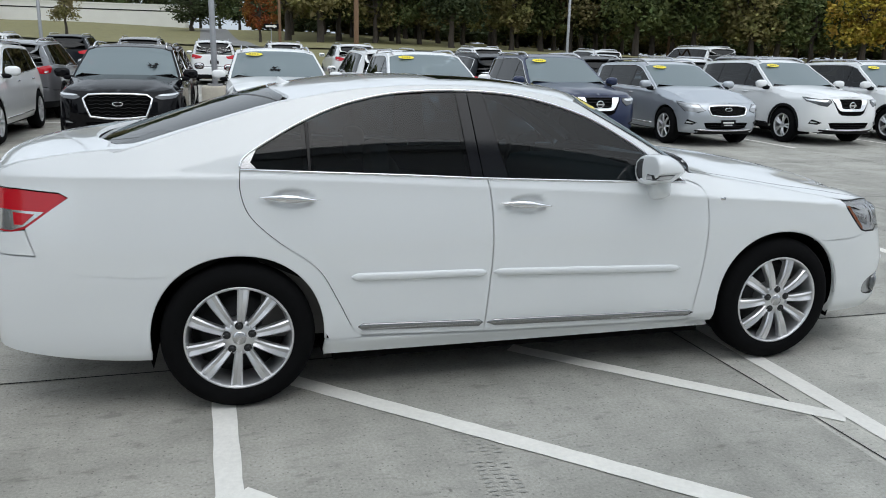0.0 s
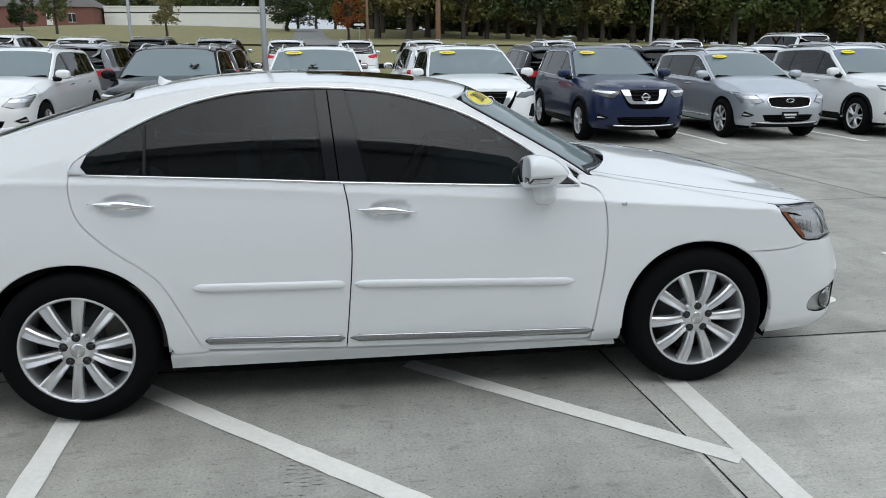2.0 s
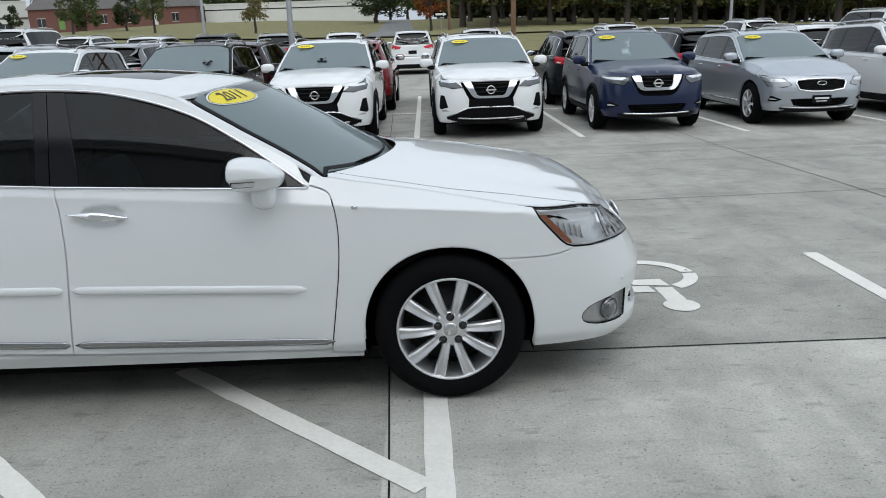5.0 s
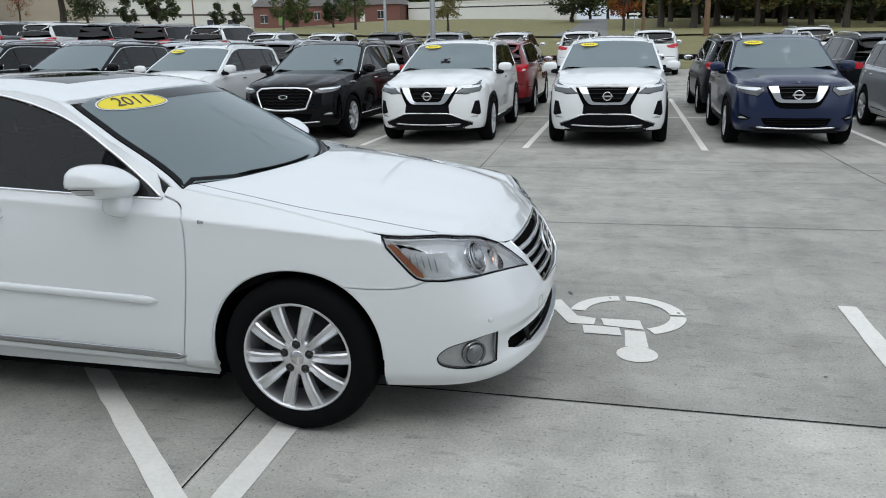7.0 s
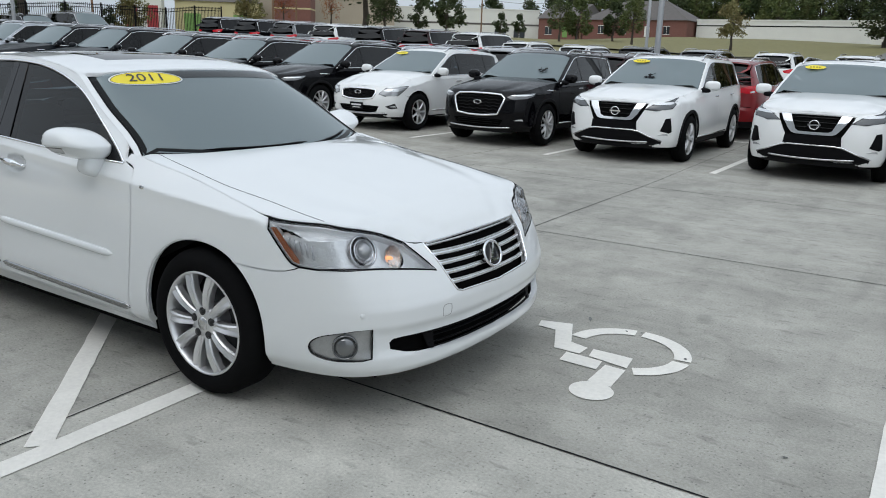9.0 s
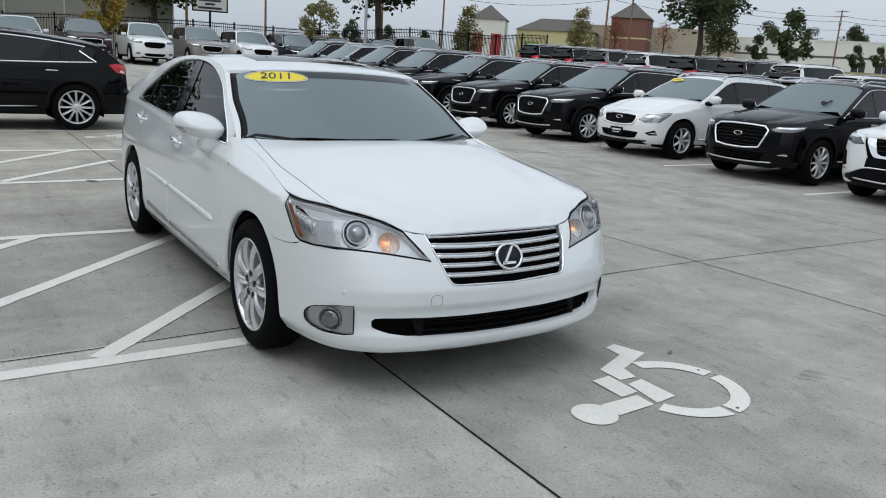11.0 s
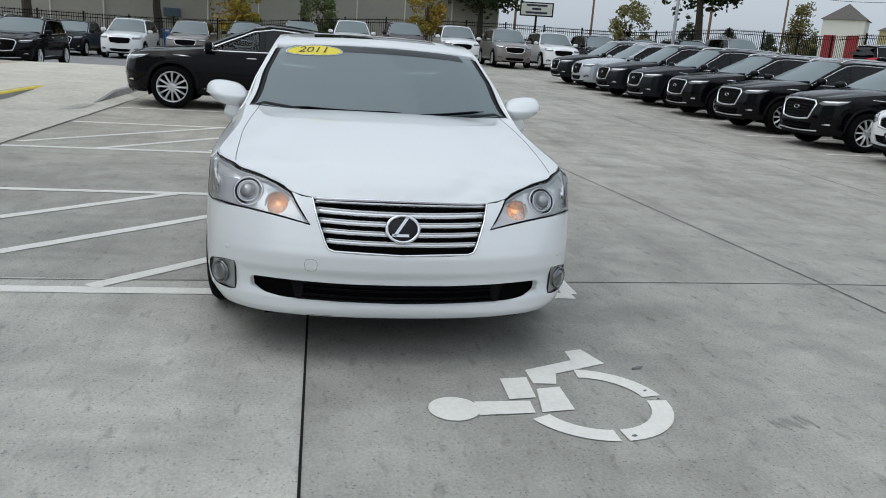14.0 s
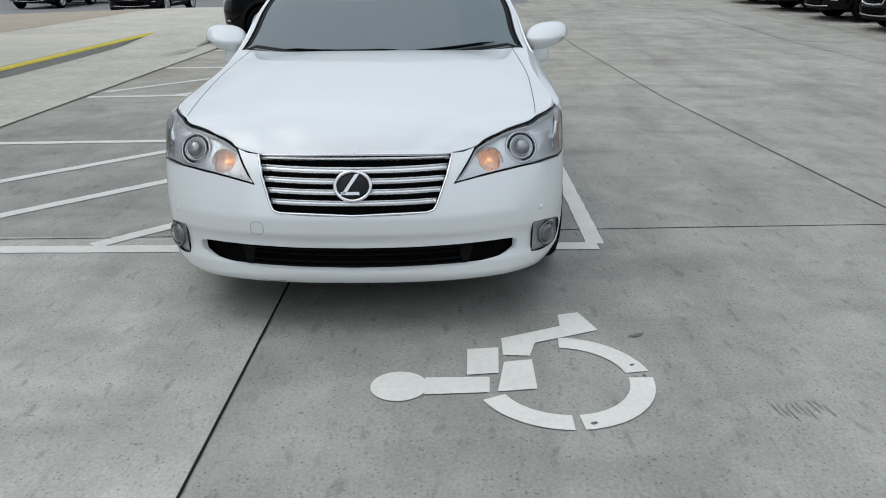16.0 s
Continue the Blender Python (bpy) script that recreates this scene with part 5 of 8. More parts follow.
    sun_r = spline([(1.00, 0.40), (1.07, 0.42), (1.43, 0.42), (1.495, 0.38), (1.535, 0.0), (1.495, -0.38), (1.43, -0.42), (1.07, -0.42), (1.00, -0.40), (0.985, 0)], 6, True)
    roof = panel("roof", [[(x, ye(x)) for x in xr] + [(ws_top(y) - 0.004, y) for y in np.linspace(0.57, -0.57, 17)] + [(x, -ye(x)) for x in reversed(xr)] + [(0.20 + 0.06 * (y / 0.6) ** 2, y) for y in np.linspace(-0.62, 0.62, 17)], sun_r], B.top, P, car, 0.04, 0.02, 0.001)
    panel("sunroof", [sun_r], B.top, M_ROOFGLASS, car, 0.05, 0.01, 0.004, off=-0.004, label="dark glass sunroof")
    panel("sunroof_tray", [sun_r], B.top, M_LINER, car, 0.1, 0, 0, off=-0.05)
    xw = [0.22, 0.1, -0.05, -0.2, -0.3, -0.36, -0.40, -0.43, -0.455, -0.475]
    tuck = lambda x: 0.030 + 0.030 * (0.26 - x) / 0.76 + 0.10 * smooth(-0.36, -0.49, x) ** 1.5
    rw = [(x, ye(x) - tuck(x)) for x in xw]
    y_c = rw[-1][1]
    low_edge = [(-0.500, y_c - 0.07), (-0.535, y_c - 0.16), (-0.575, 0.36), (-0.61, 0.20), (-0.62, 0)]
    rwin = rw + low_edge + [(x, -y) for x, y in reversed(low_edge[:-1])] + [(x, -y) for x, y in reversed(rw)] + [(0.195 + 0.05 * (y / 0.6) ** 2, y) for y in np.linspace(-0.58, 0.58, 13)]
    panel("rear_window", [rwin], B.top, M_TINT, car, 0.06, 0.0, 0.003, off=-0.002)
    for m in (1, -1):
        inner = [(0.26, ye(0.26) - tuck(0.26) + 0.002)] + [(x, y + 0.002) for x, y in rw] + [(-0.502, y_c - 0.068), (-0.512, y_c - 0.075)]
        panel("rear_pillar", [inner + [(-0.512, ye(-0.50) - 0.004)] + [(x, ye(x)) for x in reversed([0.26] + xw)]], B.top, P, car, 0.05, 0.01, 0.0005, mirror=m)
    dr = [(r[0], r[1]) for r in B.rail_r if r[0] < -0.40]
    boot = [(x, y - 0.003) for x, y in dr if y > 0.03]
    panel("boot_lid", [boot + [(-0.505, 0.70), (-0.508, y_c - 0.07), (-0.543, y_c - 0.16), (-0.583, 0.36), (-0.618, 0.20), (-0.628, 0), (-0.618, -0.20), (-0.583, -0.36), (-0.543, 0.16 - y_c), (-0.508, 0.07 - y_c), (-0.505, -0.70)] + [(x, -y) for x, y in reversed(boot)]], B.deck, P, car, 0.05, 0.02, 0.001)
    panel("headliner", [[(0.20, 0.64), (1.2, 0.63), (1.66, 0.60), (1.74, 0.50), (1.78, 0.0), (1.74, -0.50), (1.66, -0.60), (1.2, -0.63), (0.20, -0.64)]], B.top, M_CABIN, car, 0.12, 0, 0, off=-0.045)
    # aerial fin
    bm = bmesh.new()
    prof = [(-0.09, 0.0), (-0.075, 0.075), (-0.055, 0.080), (0.0, 0.040), (0.10, 0.012), (0.13, 0.0)]
    rows = []
    for x, h in prof:
        w = 0.032 * (1 - abs(x) / 0.2)
        rows.append([bm.verts.new(q) for q in ((x, -w, -0.01), (x, -w * 0.35, h * 0.7), (x, 0, h), (x, w * 0.35, h * 0.7), (x, w, -0.01))])
    for a, b in zip(rows, rows[1:]):
        for i in range(4):
            bm.faces.new((a[i], b[i], b[i + 1], a[i + 1]))
    bmesh.ops.recalc_face_normals(bm, faces=bm.faces)
    flat_smooth(part("aerial_fin", bm, P, car), 60).matrix_basis = Matrix.Translation((0.28, 0, B.top(0.28, 0).z)) @ Matrix.Scale(0.4, 4)
    # dark inner shell, under-body and cabin
    for m in (1, -1):
        inner = X([(3.0, 0.66), (3.15, 0.80), (2.9, 0.84), (2.2, 0.94), (1.2, 0.97), (0.1, 1.04), (-0.4, 1.10), (-0.95, 1.03), (-0.95, 0.30), (-0.42, 0.30), (-0.36, 0.55), (0, 0.72), (0.36, 0.55), (0.42, 0.24), (2.36, 0.24), (2.42, 0.55), (2.775, 0.72)])
        panel("inner_shell", [inner], side, M_LINER, car, 0.12, 0, 0, off=-0.035, mirror=m)
    fi = [(-B.sx(3.2), 0.24), (-B.sx(3.3), 0.60), (-B.sy(0.40), 0.60), (-B.sy(0.36), 0.70), (B.sy(0.36), 0.70), (B.sy(0.40), 0.60), (B.sx(3.3), 0.60), (B.sx(3.2), 0.24)]
    panel("nose_liner", [fi + [(float(s), 0.24) for s in np.linspace(B.sx(3.2), -B.sx(3.2), 20)[1:-1]]], side, M_LINER, car, 0.12, 0, 0, off=-0.085)
    under = boxes((-0.35, 3.34, -0.60, 0.60, 0.145, 0.42), (0.42, 2.36, -0.82, 0.82, 0.165, 0.30), (3.15, 3.50, -0.60, 0.60, 0.168, 0.30), (3.38, 3.54, -0.56, 0.56, 0.23, 0.30), (3.5, 3.62, -0.36, 0.36, 0.235, 0.28), (-0.90, -0.42, -0.70, 0.70, 0.31, 0.40))
    part("underbody", under, M_LINER, car)
    cab = new("cabin")
    cab.parent = car
    part("floor", boxes((-0.3, 2.0, -0.72, 0.72, 0.28, 0.36)), M_CABIN, cab)
    part("parcel_shelf", boxes((-0.62, -0.05, -0.66, 0.66, 0.98, 1.02)), M_CABIN, cab)
    dash = pillow(bmesh.new(), 1.68, 2.33, -0.70, 0.70, 0.55, 0.975, p=5, sub=4)
    part("dashboard", dash, M_DASH, cab)
    for m in (1, -1):
        part("door_card", boxes((0.1, 2.0, m * 0.80 - 0.02, m * 0.80 + 0.02, 0.3, 0.97)), M_CABIN, cab)
        seat(cab, 0.95, m * 0.37, 0.50, 1.10, M_SEAT)
    seat(cab, 0.12, 0, 1.25, 1.06, M_SEAT, True)
    sw = part("steering_wheel", torus_bm(0.185, 0.016, 36, 8), M_BLACK, cab)
    sw.matrix_basis = Matrix.Translation((1.58, 0.37, 0.91)) @ Matrix.Rotation(radians(-62), 4, "Y")
    rm = part("rear_view_mirror", pillow(bmesh.new(), 1.72, 1.75, -0.12, 0.12, 1.27, 1.33, sub=2), M_BLACK, cab)
    # wipers lie at the foot of the screen
    for y0, y1 in ((-0.52, 0.10), (0.02, 0.62)):
        path = [(2.495 - 0.49 * y * y - 0.03 * t, y) for t, y in ((t, y0 + (y1 - y0) * t) for t in np.linspace(0, 1, 16))]
        ribbon("wiper", path, B.top, 0.011, 0.010, M_BLACK, car, off=0.004, taper=True)
    # oval sticker with the model year
    el = [(1.812 + 0.060 * math.sin(a) + 0.056 * math.cos(a), -0.415 + 0.176 * math.cos(a)) for a in np.linspace(0, 2 * math.pi, 49)[:-1]]
    st = panel("sticker", [el], B.top, M_YELLOW, scr, 0.04, 0, 0, off=0.0006, label="yellow oval sticker reading 2011")
    ribbon("sticker_edge", el, B.top, 0.008, 0.0006, M_WHITEBAR, st, closed=True, off=0.0008, label="white sticker border")
    ribbon("sticker_line", [(1.812 + (x - 1.812) * 0.95, -0.415 + (y + 0.415) * 0.965) for x, y in el], B.top, 0.0025, 0.0006, M_NAVYINK, st, closed=True, off=0.0012)
    txt = bpy.data.curves.new("year_text", "FONT")
    txt.body, txt.size, txt.align_x, txt.align_y, txt.extrude = "2011", 0.100, "CENTER", "CENTER", 0.0005
    txt.materials.append(M_NAVYINK)
    to = new("year_text", txt)
    to.parent = st
    c = B.top(1.812, -0.415)
    n = normal_at(B.top, 1.812, -0.415)
    if n.z < 0:
        n = -n
    xa = Vector((0.32, 1, 0))
    xa = (xa - n * xa.dot(n)).normalized()
    ya = n.cross(xa)
    to.matrix_basis = Matrix.Translation(c + n * 0.0020) @ Matrix((xa, ya, n)).transposed().to_4x4()
    return car


M_GRILLEBAR = material("bright_grille_metal", (0.78, 0.79, 0.80), 0.22, 0.9)
M_TRIM = material("pale_pillar_trim", (0.50, 0.49, 0.46), 0.7, vary=0.05)
M_BORDER = material("black_screen_border", (0.012, 0.013, 0.014), 0.35)
M_SHUT = material("shut_line", (0.02, 0.02, 0.021), 0.7)
M_DASH = material("grey_dashboard", (0.24, 0.235, 0.225), 0.8, vary=0.08)
M_SILL = material("dark_chrome", (0.34, 0.345, 0.35), 0.16, 1.0)
M_FOGTRIM = material("fog_lamp_trim", (0.40, 0.405, 0.41), 0.3, 0.6, vary=0.2, scale=30)
M_FOG = material("fog_lamp_glass", (0.16, 0.165, 0.17), 0.12, 0.6, coat=1.0)
M_SEAM = material("seam_shadow_line", (0.25, 0.25, 0.25), 0.6)
M_SMOKED_LAMP = material("lamp_glass", (0.35, 0.36, 0.37), 0.12, 0.5, coat=1.0)
M_BOWL = material("lamp_bowl", (0.86, 0.87, 0.88), 0.20, 0.5, bump=0.7, bump_scale=26)
build_sedan()

# ---- parked crossovers and large utility cars ----
M_BODY = paint_material("body_paint", (0.5, 0.5, 0.5))
PAINTS = {
    "white": paint_material("white_paint", (0.78, 0.79, 0.79)),
    "black": paint_material("black_paint", (0.002, 0.002, 0.003), 0.15, 0.0, 0.30),
    "dark": paint_material("graphite_paint", (0.008, 0.010, 0.013), 0.3, 0.1, 0.25),
    "navy": paint_material("navy_paint", (0.006, 0.015, 0.055), 0.28, 0.2, 0.6),
    "silver": paint_material("silver_paint", (0.42, 0.45, 0.49), 0.34, 0.55),
    "grey": paint_material("grey_paint", (0.17, 0.175, 0.185), 0.32, 0.5),
    "bronze": paint_material("bronze_grey_paint", (0.20, 0.18, 0.165), 0.32, 0.5),
    "red": paint_material("red_paint", (0.20, 0.008, 0.012), 0.28, 0.1),
    "maroon": paint_material("maroon_paint", (0.022, 0.005, 0.007), 0.28, 0.1, 0.6),
    "blue": paint_material("blue_paint", (0.02, 0.09, 0.28), 0.3, 0.1),
}
for k in ("black", "dark", "maroon"):
    PAINTS[k].node_tree.nodes["Principled BSDF"].inputs["Specular IOR Level"].default_value = 0.05
M_CLAD = material("black_cladding", (0.012, 0.012, 0.013), 0.6, vary=0.1, scale=20)
M_DARKLAMP = material("dark_lamp_glass", (0.085, 0.09, 0.095), 0.1, 0.3, coat=1.0)
M_LED = material("lamp_clear_part", (0.74, 0.76, 0.78), 0.12, 0.5, coat=1.0)
M_DARKRIM = material("dark_alloy", (0.20, 0.20, 0.21), 0.3, 0.8)


def parked_wheel(parent, m, radius, rim_r, width, spokes, two_tone=False):
    w = new("wheel")
    w.parent = parent
    w.matrix_basis = m
    h = width / 2
    part("tyre", revolve([(rim_r - 0.004, -h + 0.02), (rim_r + 0.01, -h), (radius - 0.03, -h), (radius, -h + 0.04), (radius, h - 0.04), (radius - 0.03, h), (rim_r, h)], 32), M_TYRE, w)
    bm = revolve([(rim_r + 0.002, -h + 0.008), (rim_r - 0.012, -h + 0.006), (rim_r - 0.02, -h + 0.03), (rim_r - 0.025, h - 0.04)], 32)
    for k in range(spokes):
        a = 360 / spokes * k
        pairs = (-9, 9) if spokes <= 5 else (0,)
        for d in pairs:
            s = spoke_bm(0.05, rim_r - 0.01, 0.03 if spokes <= 5 else 0.034, 0.036, 0.03, 0.02, -h + 0.02, radians(a + d))
            me = bpy.data.meshes.new("tmp")
            s.to_mesh(me)
            s.free()
            bm.from_mesh(me)
            bpy.data.meshes.remove(me)
    hub = revolve([(0.0, -h + 0.012), (0.05, -h + 0.014), (0.075, -h + 0.03)], 20)
    me = bpy.data.meshes.new("tmp")
    hub.to_mesh(me)
    hub.free()
    bm.from_mesh(me)
    bpy.data.meshes.remove(me)
    part("rim", bm, M_RIM, w)
    part("brake_disc", revolve([(0.0, 0.0), (rim_r * 0.75, 0.0), (rim_r * 0.98, 0.03)], 20), M_LINER, w)
    return w


def build_suv(name, label, wb=2.75, nose=0.92, tail=1.0, hw=0.92, h=1.68, hb=1.07, zn=0.93, tr=0.355, rim=0.235, front="oval", spokes=5, slope=0.85, lamp=(0.46, 0.80, 0.90), rack=True, quarter=0.46, grille=(0.56, None), clear=False, h_rear=0.02,
              hatch=0.30, ground_clear=0.27, style="std", plate=False, clad=True, notch=False):
    F, R = wb + nose, -tail
    car = empty(name, pose(0, 0, 0), label, "car", "parked cars")
    xc, xw = wb - 0.58, wb - 0.44
    xt = xw - slope
    B = Body(
        outline=[(F, 0), (F - 0.012, 0.28), (F - 0.055, 0.52), (F - 0.16, 0.72), (F - 0.36, hw - 0.075), (wb + 0.22, hw - 0.03), (wb, hw - 0.012), (wb * 0.5, hw), (0, hw - 0.010), (-0.42, hw - 0.03), (R + 0.25, hw - 0.11), (R + 0.08, hw - 0.28), (R + 0.02, 0.36), (R, 0)],
        low=curve((0.2, 0.10), (0.30, 0.04), (0.40, 0.012), (0.6, 0.0), (0.8, 0.006), (hb - 0.06, 0.035), (hb + 0.1, 0.07)),
        front=curve((0.2, 0.16), (0.30, 0.05), (0.42, 0.01), (0.58, 0.0), (zn - 0.12, 0.035), (zn, 0.11), (zn + 0.10, 0.26)),
        rear=curve((0.25, 0.08), (0.40, 0.0), (0.62, 0.0), (0.70, 0.035), (hb, 0.07), (hb + 0.2, 0.16)),
        crease=curve((F, zn - 0.08), (wb, hb - 0.16), (xc, hb - 0.07), (0, hb - 0.02), (R, hb)),
        lean=curve((R, 0.45), (0, 0.38), (xc - 0.2, 0.40), (xc + 0.25, 0.75), (wb, 1.0), (F, 1.2)),
        ztop=curve((F, zn), (F - 0.30, zn + 0.035), (wb, hb - 0.045), (xc, hb + 0.02), (0, hb + 0.08), (R + 0.3, hb + 0.09), (R, hb + 0.04)),
        roof=curve((R - 0.02, hb - 0.05), (R + 0.06, hb + 0.08), (R + hatch, h - 0.15 - h_rear), (R + hatch + 0.14, h - 0.055 - h_rear), (R + 0.9, h - h_rear), (wb * 0.40, h), (xt - 0.25, h - 0.012), (xt, h - 0.055), (xt + 0.2, h - 0.055 - 0.2 * (h - hb - 0.1) / slope), (xw, hb + 0.045), (xw + 0.3, hb - 0.15)),
        drop=curve((R, 0.05), (0, 0.035), (xt - 0.2, 0.032), (xt + 0.3, 0.006), (xw, 0.0)),
        bow_f=0.09, bow_r=-0.05,
        hood_c=curve((xc - 0.3, hb + 0.08), (xc, hb + 0.075), (wb, hb + 0.035), (F - 0.40, zn + 0.105), (F - 0.17, zn + 0.035), (F - 0.112, zn)),
        x_mid=wb * 0.35, crown=2.6, ridge=0.012)
    X = lambda pts: [(B.sx(x), z) for x, z in pts]
    side = B.side
    ed = {}

    def edge(x):
        if x not in ed:
            ed[x] = B.edge(x)
        return ed[x]
    P = M_BODY
    res, r2 = 0.085, 0.075
    g = ground_clear
    ra = tr + 0.052
    zb = curve((xw + 0.2, hb - 0.005), (wb * 0.45, hb + 0.015), (0, hb + 0.05), (R + 0.3, hb + 0.085))
    xq = R + quarter
    tops = []
    x = xq
    while x < xw + 0.3:
        z = edge(x)[1] - 0.050
        if z < zb(x) + 0.012:
            break
        tops.append((x, z))
        x += 0.07
    x_tip = x
    tops.append((x_tip, zb(x_tip)))
    tz = curve(*tops)
    sf = B.sx(wb + ra + 0.01)
    zs = 0.66
    # nose
    gz0, gz1 = (grille[0], grille[1] or zn - 0.035) if front != "small" else (0.605, zn - 0.055)
    if front == "oval":
        gp = [(0.0, gz1 + 0.012), (0.20, gz1 + 0.011), (0.44, gz1 - 0.002), (0.515, gz1 - 0.06), (0.475, gz1 - 0.17), (0.405, gz0 + 0.004), (0.18, gz0 - 0.022), (0.0, gz0 - 0.026)]
    elif front == "small":
        gp = [(0.0, gz1 + 0.010), (0.22, gz1 + 0.008), (0.40, gz1 - 0.008), (0.425, gz1 - 0.06), (0.37, gz0 + 0.015), (0.18, gz0 - 0.012), (0.0, gz0 - 0.016)]
    else:
        wide = front == "vee_wide"
        gz1, gz0, cz = zn - 0.022, 0.60 if wide else 0.625, 0.705 if wide else 0.735
        gp = [(0.0, gz1 + 0.004), (0.25, gz1 + 0.002), (0.52, gz1 - 0.004), (0.46, gz1 - 0.11), (0.35, gz0 + 0.04), (0.27, gz0), (0.12, gz0 - 0.01), (0.0, gz0 - 0.01)]
        gp = gp if wide else [(y * 0.90, z) for y, z in gp]
    sgn = lambda y: B.sy(abs(y)) * (1 if y >= 0 else -1)
    gpoly = [(sgn(y), z) for y, z in gp] + [(-sgn(y), z) for y, z in reversed(gp[1:-1])]
    lo = [(0.0, 0.475), (0.35, 0.478), (0.50, 0.47), (0.44, 0.36), (0.30, 0.335), (0.0, 0.33)]
    lpoly = [(sgn(y), z) for y, z in lo] + [(-sgn(y), z) for y, z in reversed(lo[1:-1])]
    arch_z = [p for p in super_arch(wb, tr, ra, 0, 90, n=14)]
    half = [(sf, g)] + X([p for p in arch_z if g < p[1] < zs and p[0] > wb + 0.1][:6]) + [(B.sx(wb + ra * 0.72), zs), (sf, zs + 0.02), (B.sx(wb + ra + 0.03), 0.80)]
    half = [p for p in half if p[1] <= zs + 0.2]
    half += [(float(s), B.ztop(B.base(float(s))[0])) for s in np.linspace(B.sx(wb + ra + 0.05), 0, 12)][:-1]
    outer = half + [(0.0, zn)] + [(-s, z) for s, z in reversed(half)] + [(float(s), g) for s in np.linspace(-sf, sf, 22)[1:-1]]
    nosep = panel("front_bumper", [outer, gpoly, lpoly], side, P, car, res, 0.03, 0.002, res2=r2)
    gr = panel("grille", [gpoly], side, M_LINER, car, 0.12, 0, -0.004, off=-0.04, label="dark grille with chrome surround")
    if front in ("oval", "small"):
        ribbon("grille_surround", gpoly, side, 0.034, 0.018, M_CHROME, gr, closed=True)
        n = 6
        for i in range(n):
            z = gz0 + (gz1 - gz0) * (i + 0.5) / n
            w = float(np.interp(z, [gz0, gz1 - 0.10, gz1], [0.36, 0.47, 0.45])) * (0.80 if front == "small" else 1)
            ribbon("grille_bar", [(sgn(y), z + 0.012 * math.cos(y * 40)) for y in np.linspace(-w, w, 24)], side, 0.010, 0.01, M_GLOSS, gr, off=-0.022)
        b = torus_bm(0.055, 0.008, 24, 6)
        bmesh.ops.scale(b, verts=b.verts, vec=(0.55, 1.35, 1))
    else:
        t0, t1 = (0.475, 0.335) if wide else (0.430, 0.290)
        vo = [(t0, gz1 - 0.002), (0.33, cz + 0.035), (0.285, cz - 0.012), (0.23, cz - 0.030), (0.0, cz - 0.033)]
        vi = [(0.0, cz + (0.004 if wide else 0.012)), (0.19, cz + (0.008 if wide else 0.016)), (0.235, cz + 0.032), (t1, gz1 - 0.002)]
        vee = vo + vi
        vee = [(sgn(y), z) for y, z in vo] + [(-sgn(y), z) for y, z in reversed(vo[:-1])] + [(-sgn(y), z) for y, z in reversed(vi)] + [(sgn(y), z) for y, z in vi[1:]]
        panel("chrome_vee", [vee], side, M_CHROME, gr, 0.07, 0.02, 0, off=-0.004, label="bright chrome V-shaped grille bar")
        if wide:
            panel("lower_grille", [[(sgn(y), z) for y, z in ((0.36, 0.66), (0.375, 0.535), (-0.375, 0.535), (-0.36, 0.66))]], side, M_BLACK, nosep, 0.1, 0.01, 0, off=0.003)
            low_line = [(-0.74, 0.375), (-0.56, 0.445), (-0.40, 0.515), (-0.3, 0.53), (0.3, 0.53), (0.40, 0.515), (0.56, 0.445), (0.74, 0.375)]
            ribbon("lower_trim", [(sgn(y), z) for y, z in low_line], side, 0.022, 0.012, M_CHROME, nosep, off=0.006)
            panel("lower_grille", [[(sgn(y), z - 0.008) for y, z in low_line] + [(sgn(y), g - 0.01) for y in np.linspace(0.74, -0.74, 15)]], side, M_BLACK, nosep, 0.1, 0.02, 0, off=0.004)
        for i in range(5):
            z = gz0 + (gz1 - gz0) * (i + 0.5) / 5
            w = float(np.interp(z, [gz0, gz1], [0.16, 0.32]))
            if z < cz + 0.03:
                continue
            ribbon("grille_bar", [(sgn(y), z) for y in np.linspace(-w, w, 12)], side, 0.012, 0.01, M_GLOSS, gr, off=-0.025)
        b = torus_bm(0.062, 0.009, 24, 6)
        box(b, -0.012, 0.012, -0.085, 0.085, -0.006, 0.006)
    bmesh.ops.rotate(b, verts=b.verts, cent=(0, 0, 0), matrix=Matrix.Rotation(radians(90), 3, "Y"))
    bd = part("badge", b, M_CHROME, gr)
    bd.matrix_basis = Matrix.Translation(side(0, (gz0 + gz1) / 2 + 0.03) + Vector((0.004, 0, 0)))
    panel("lower_intake", [lpoly], side, M_LINER, car, 0.15, 0, -0.004, off=-0.03)
    for z in (0.38, 0.42, 0.455):
        ribbon("intake_slat", [(sgn(y), z) for y in np.linspace(-0.42, 0.42, 12)], side, 0.008, 0.008, M_BLACK, nosep, off=-0.018)
    sw_ = 0.55 if front.startswith("vee") else 0.62
    ribbon("skid_strip", [(sgn(y), (0.345 if front == "vee_wide" else 0.325) + 0.02 * (y / 0.6) ** 2) for y in np.linspace(-sw_, sw_, 24)], side, 0.026, 0.012, M_CHROME if front == "vee" else M_SATIN, nosep, off=0.012)
    skirt = [(sgn(y), 0.302 + 0.028 * (y / 0.6) ** 2) for y in np.linspace(-0.66, 0.66, 24)]
    panel("skirt", [skirt + [(s, g - 0.02) for s, z in reversed(skirt)]], side, M_CLAD, nosep, 0.12, 0.02, 0, off=0.006)
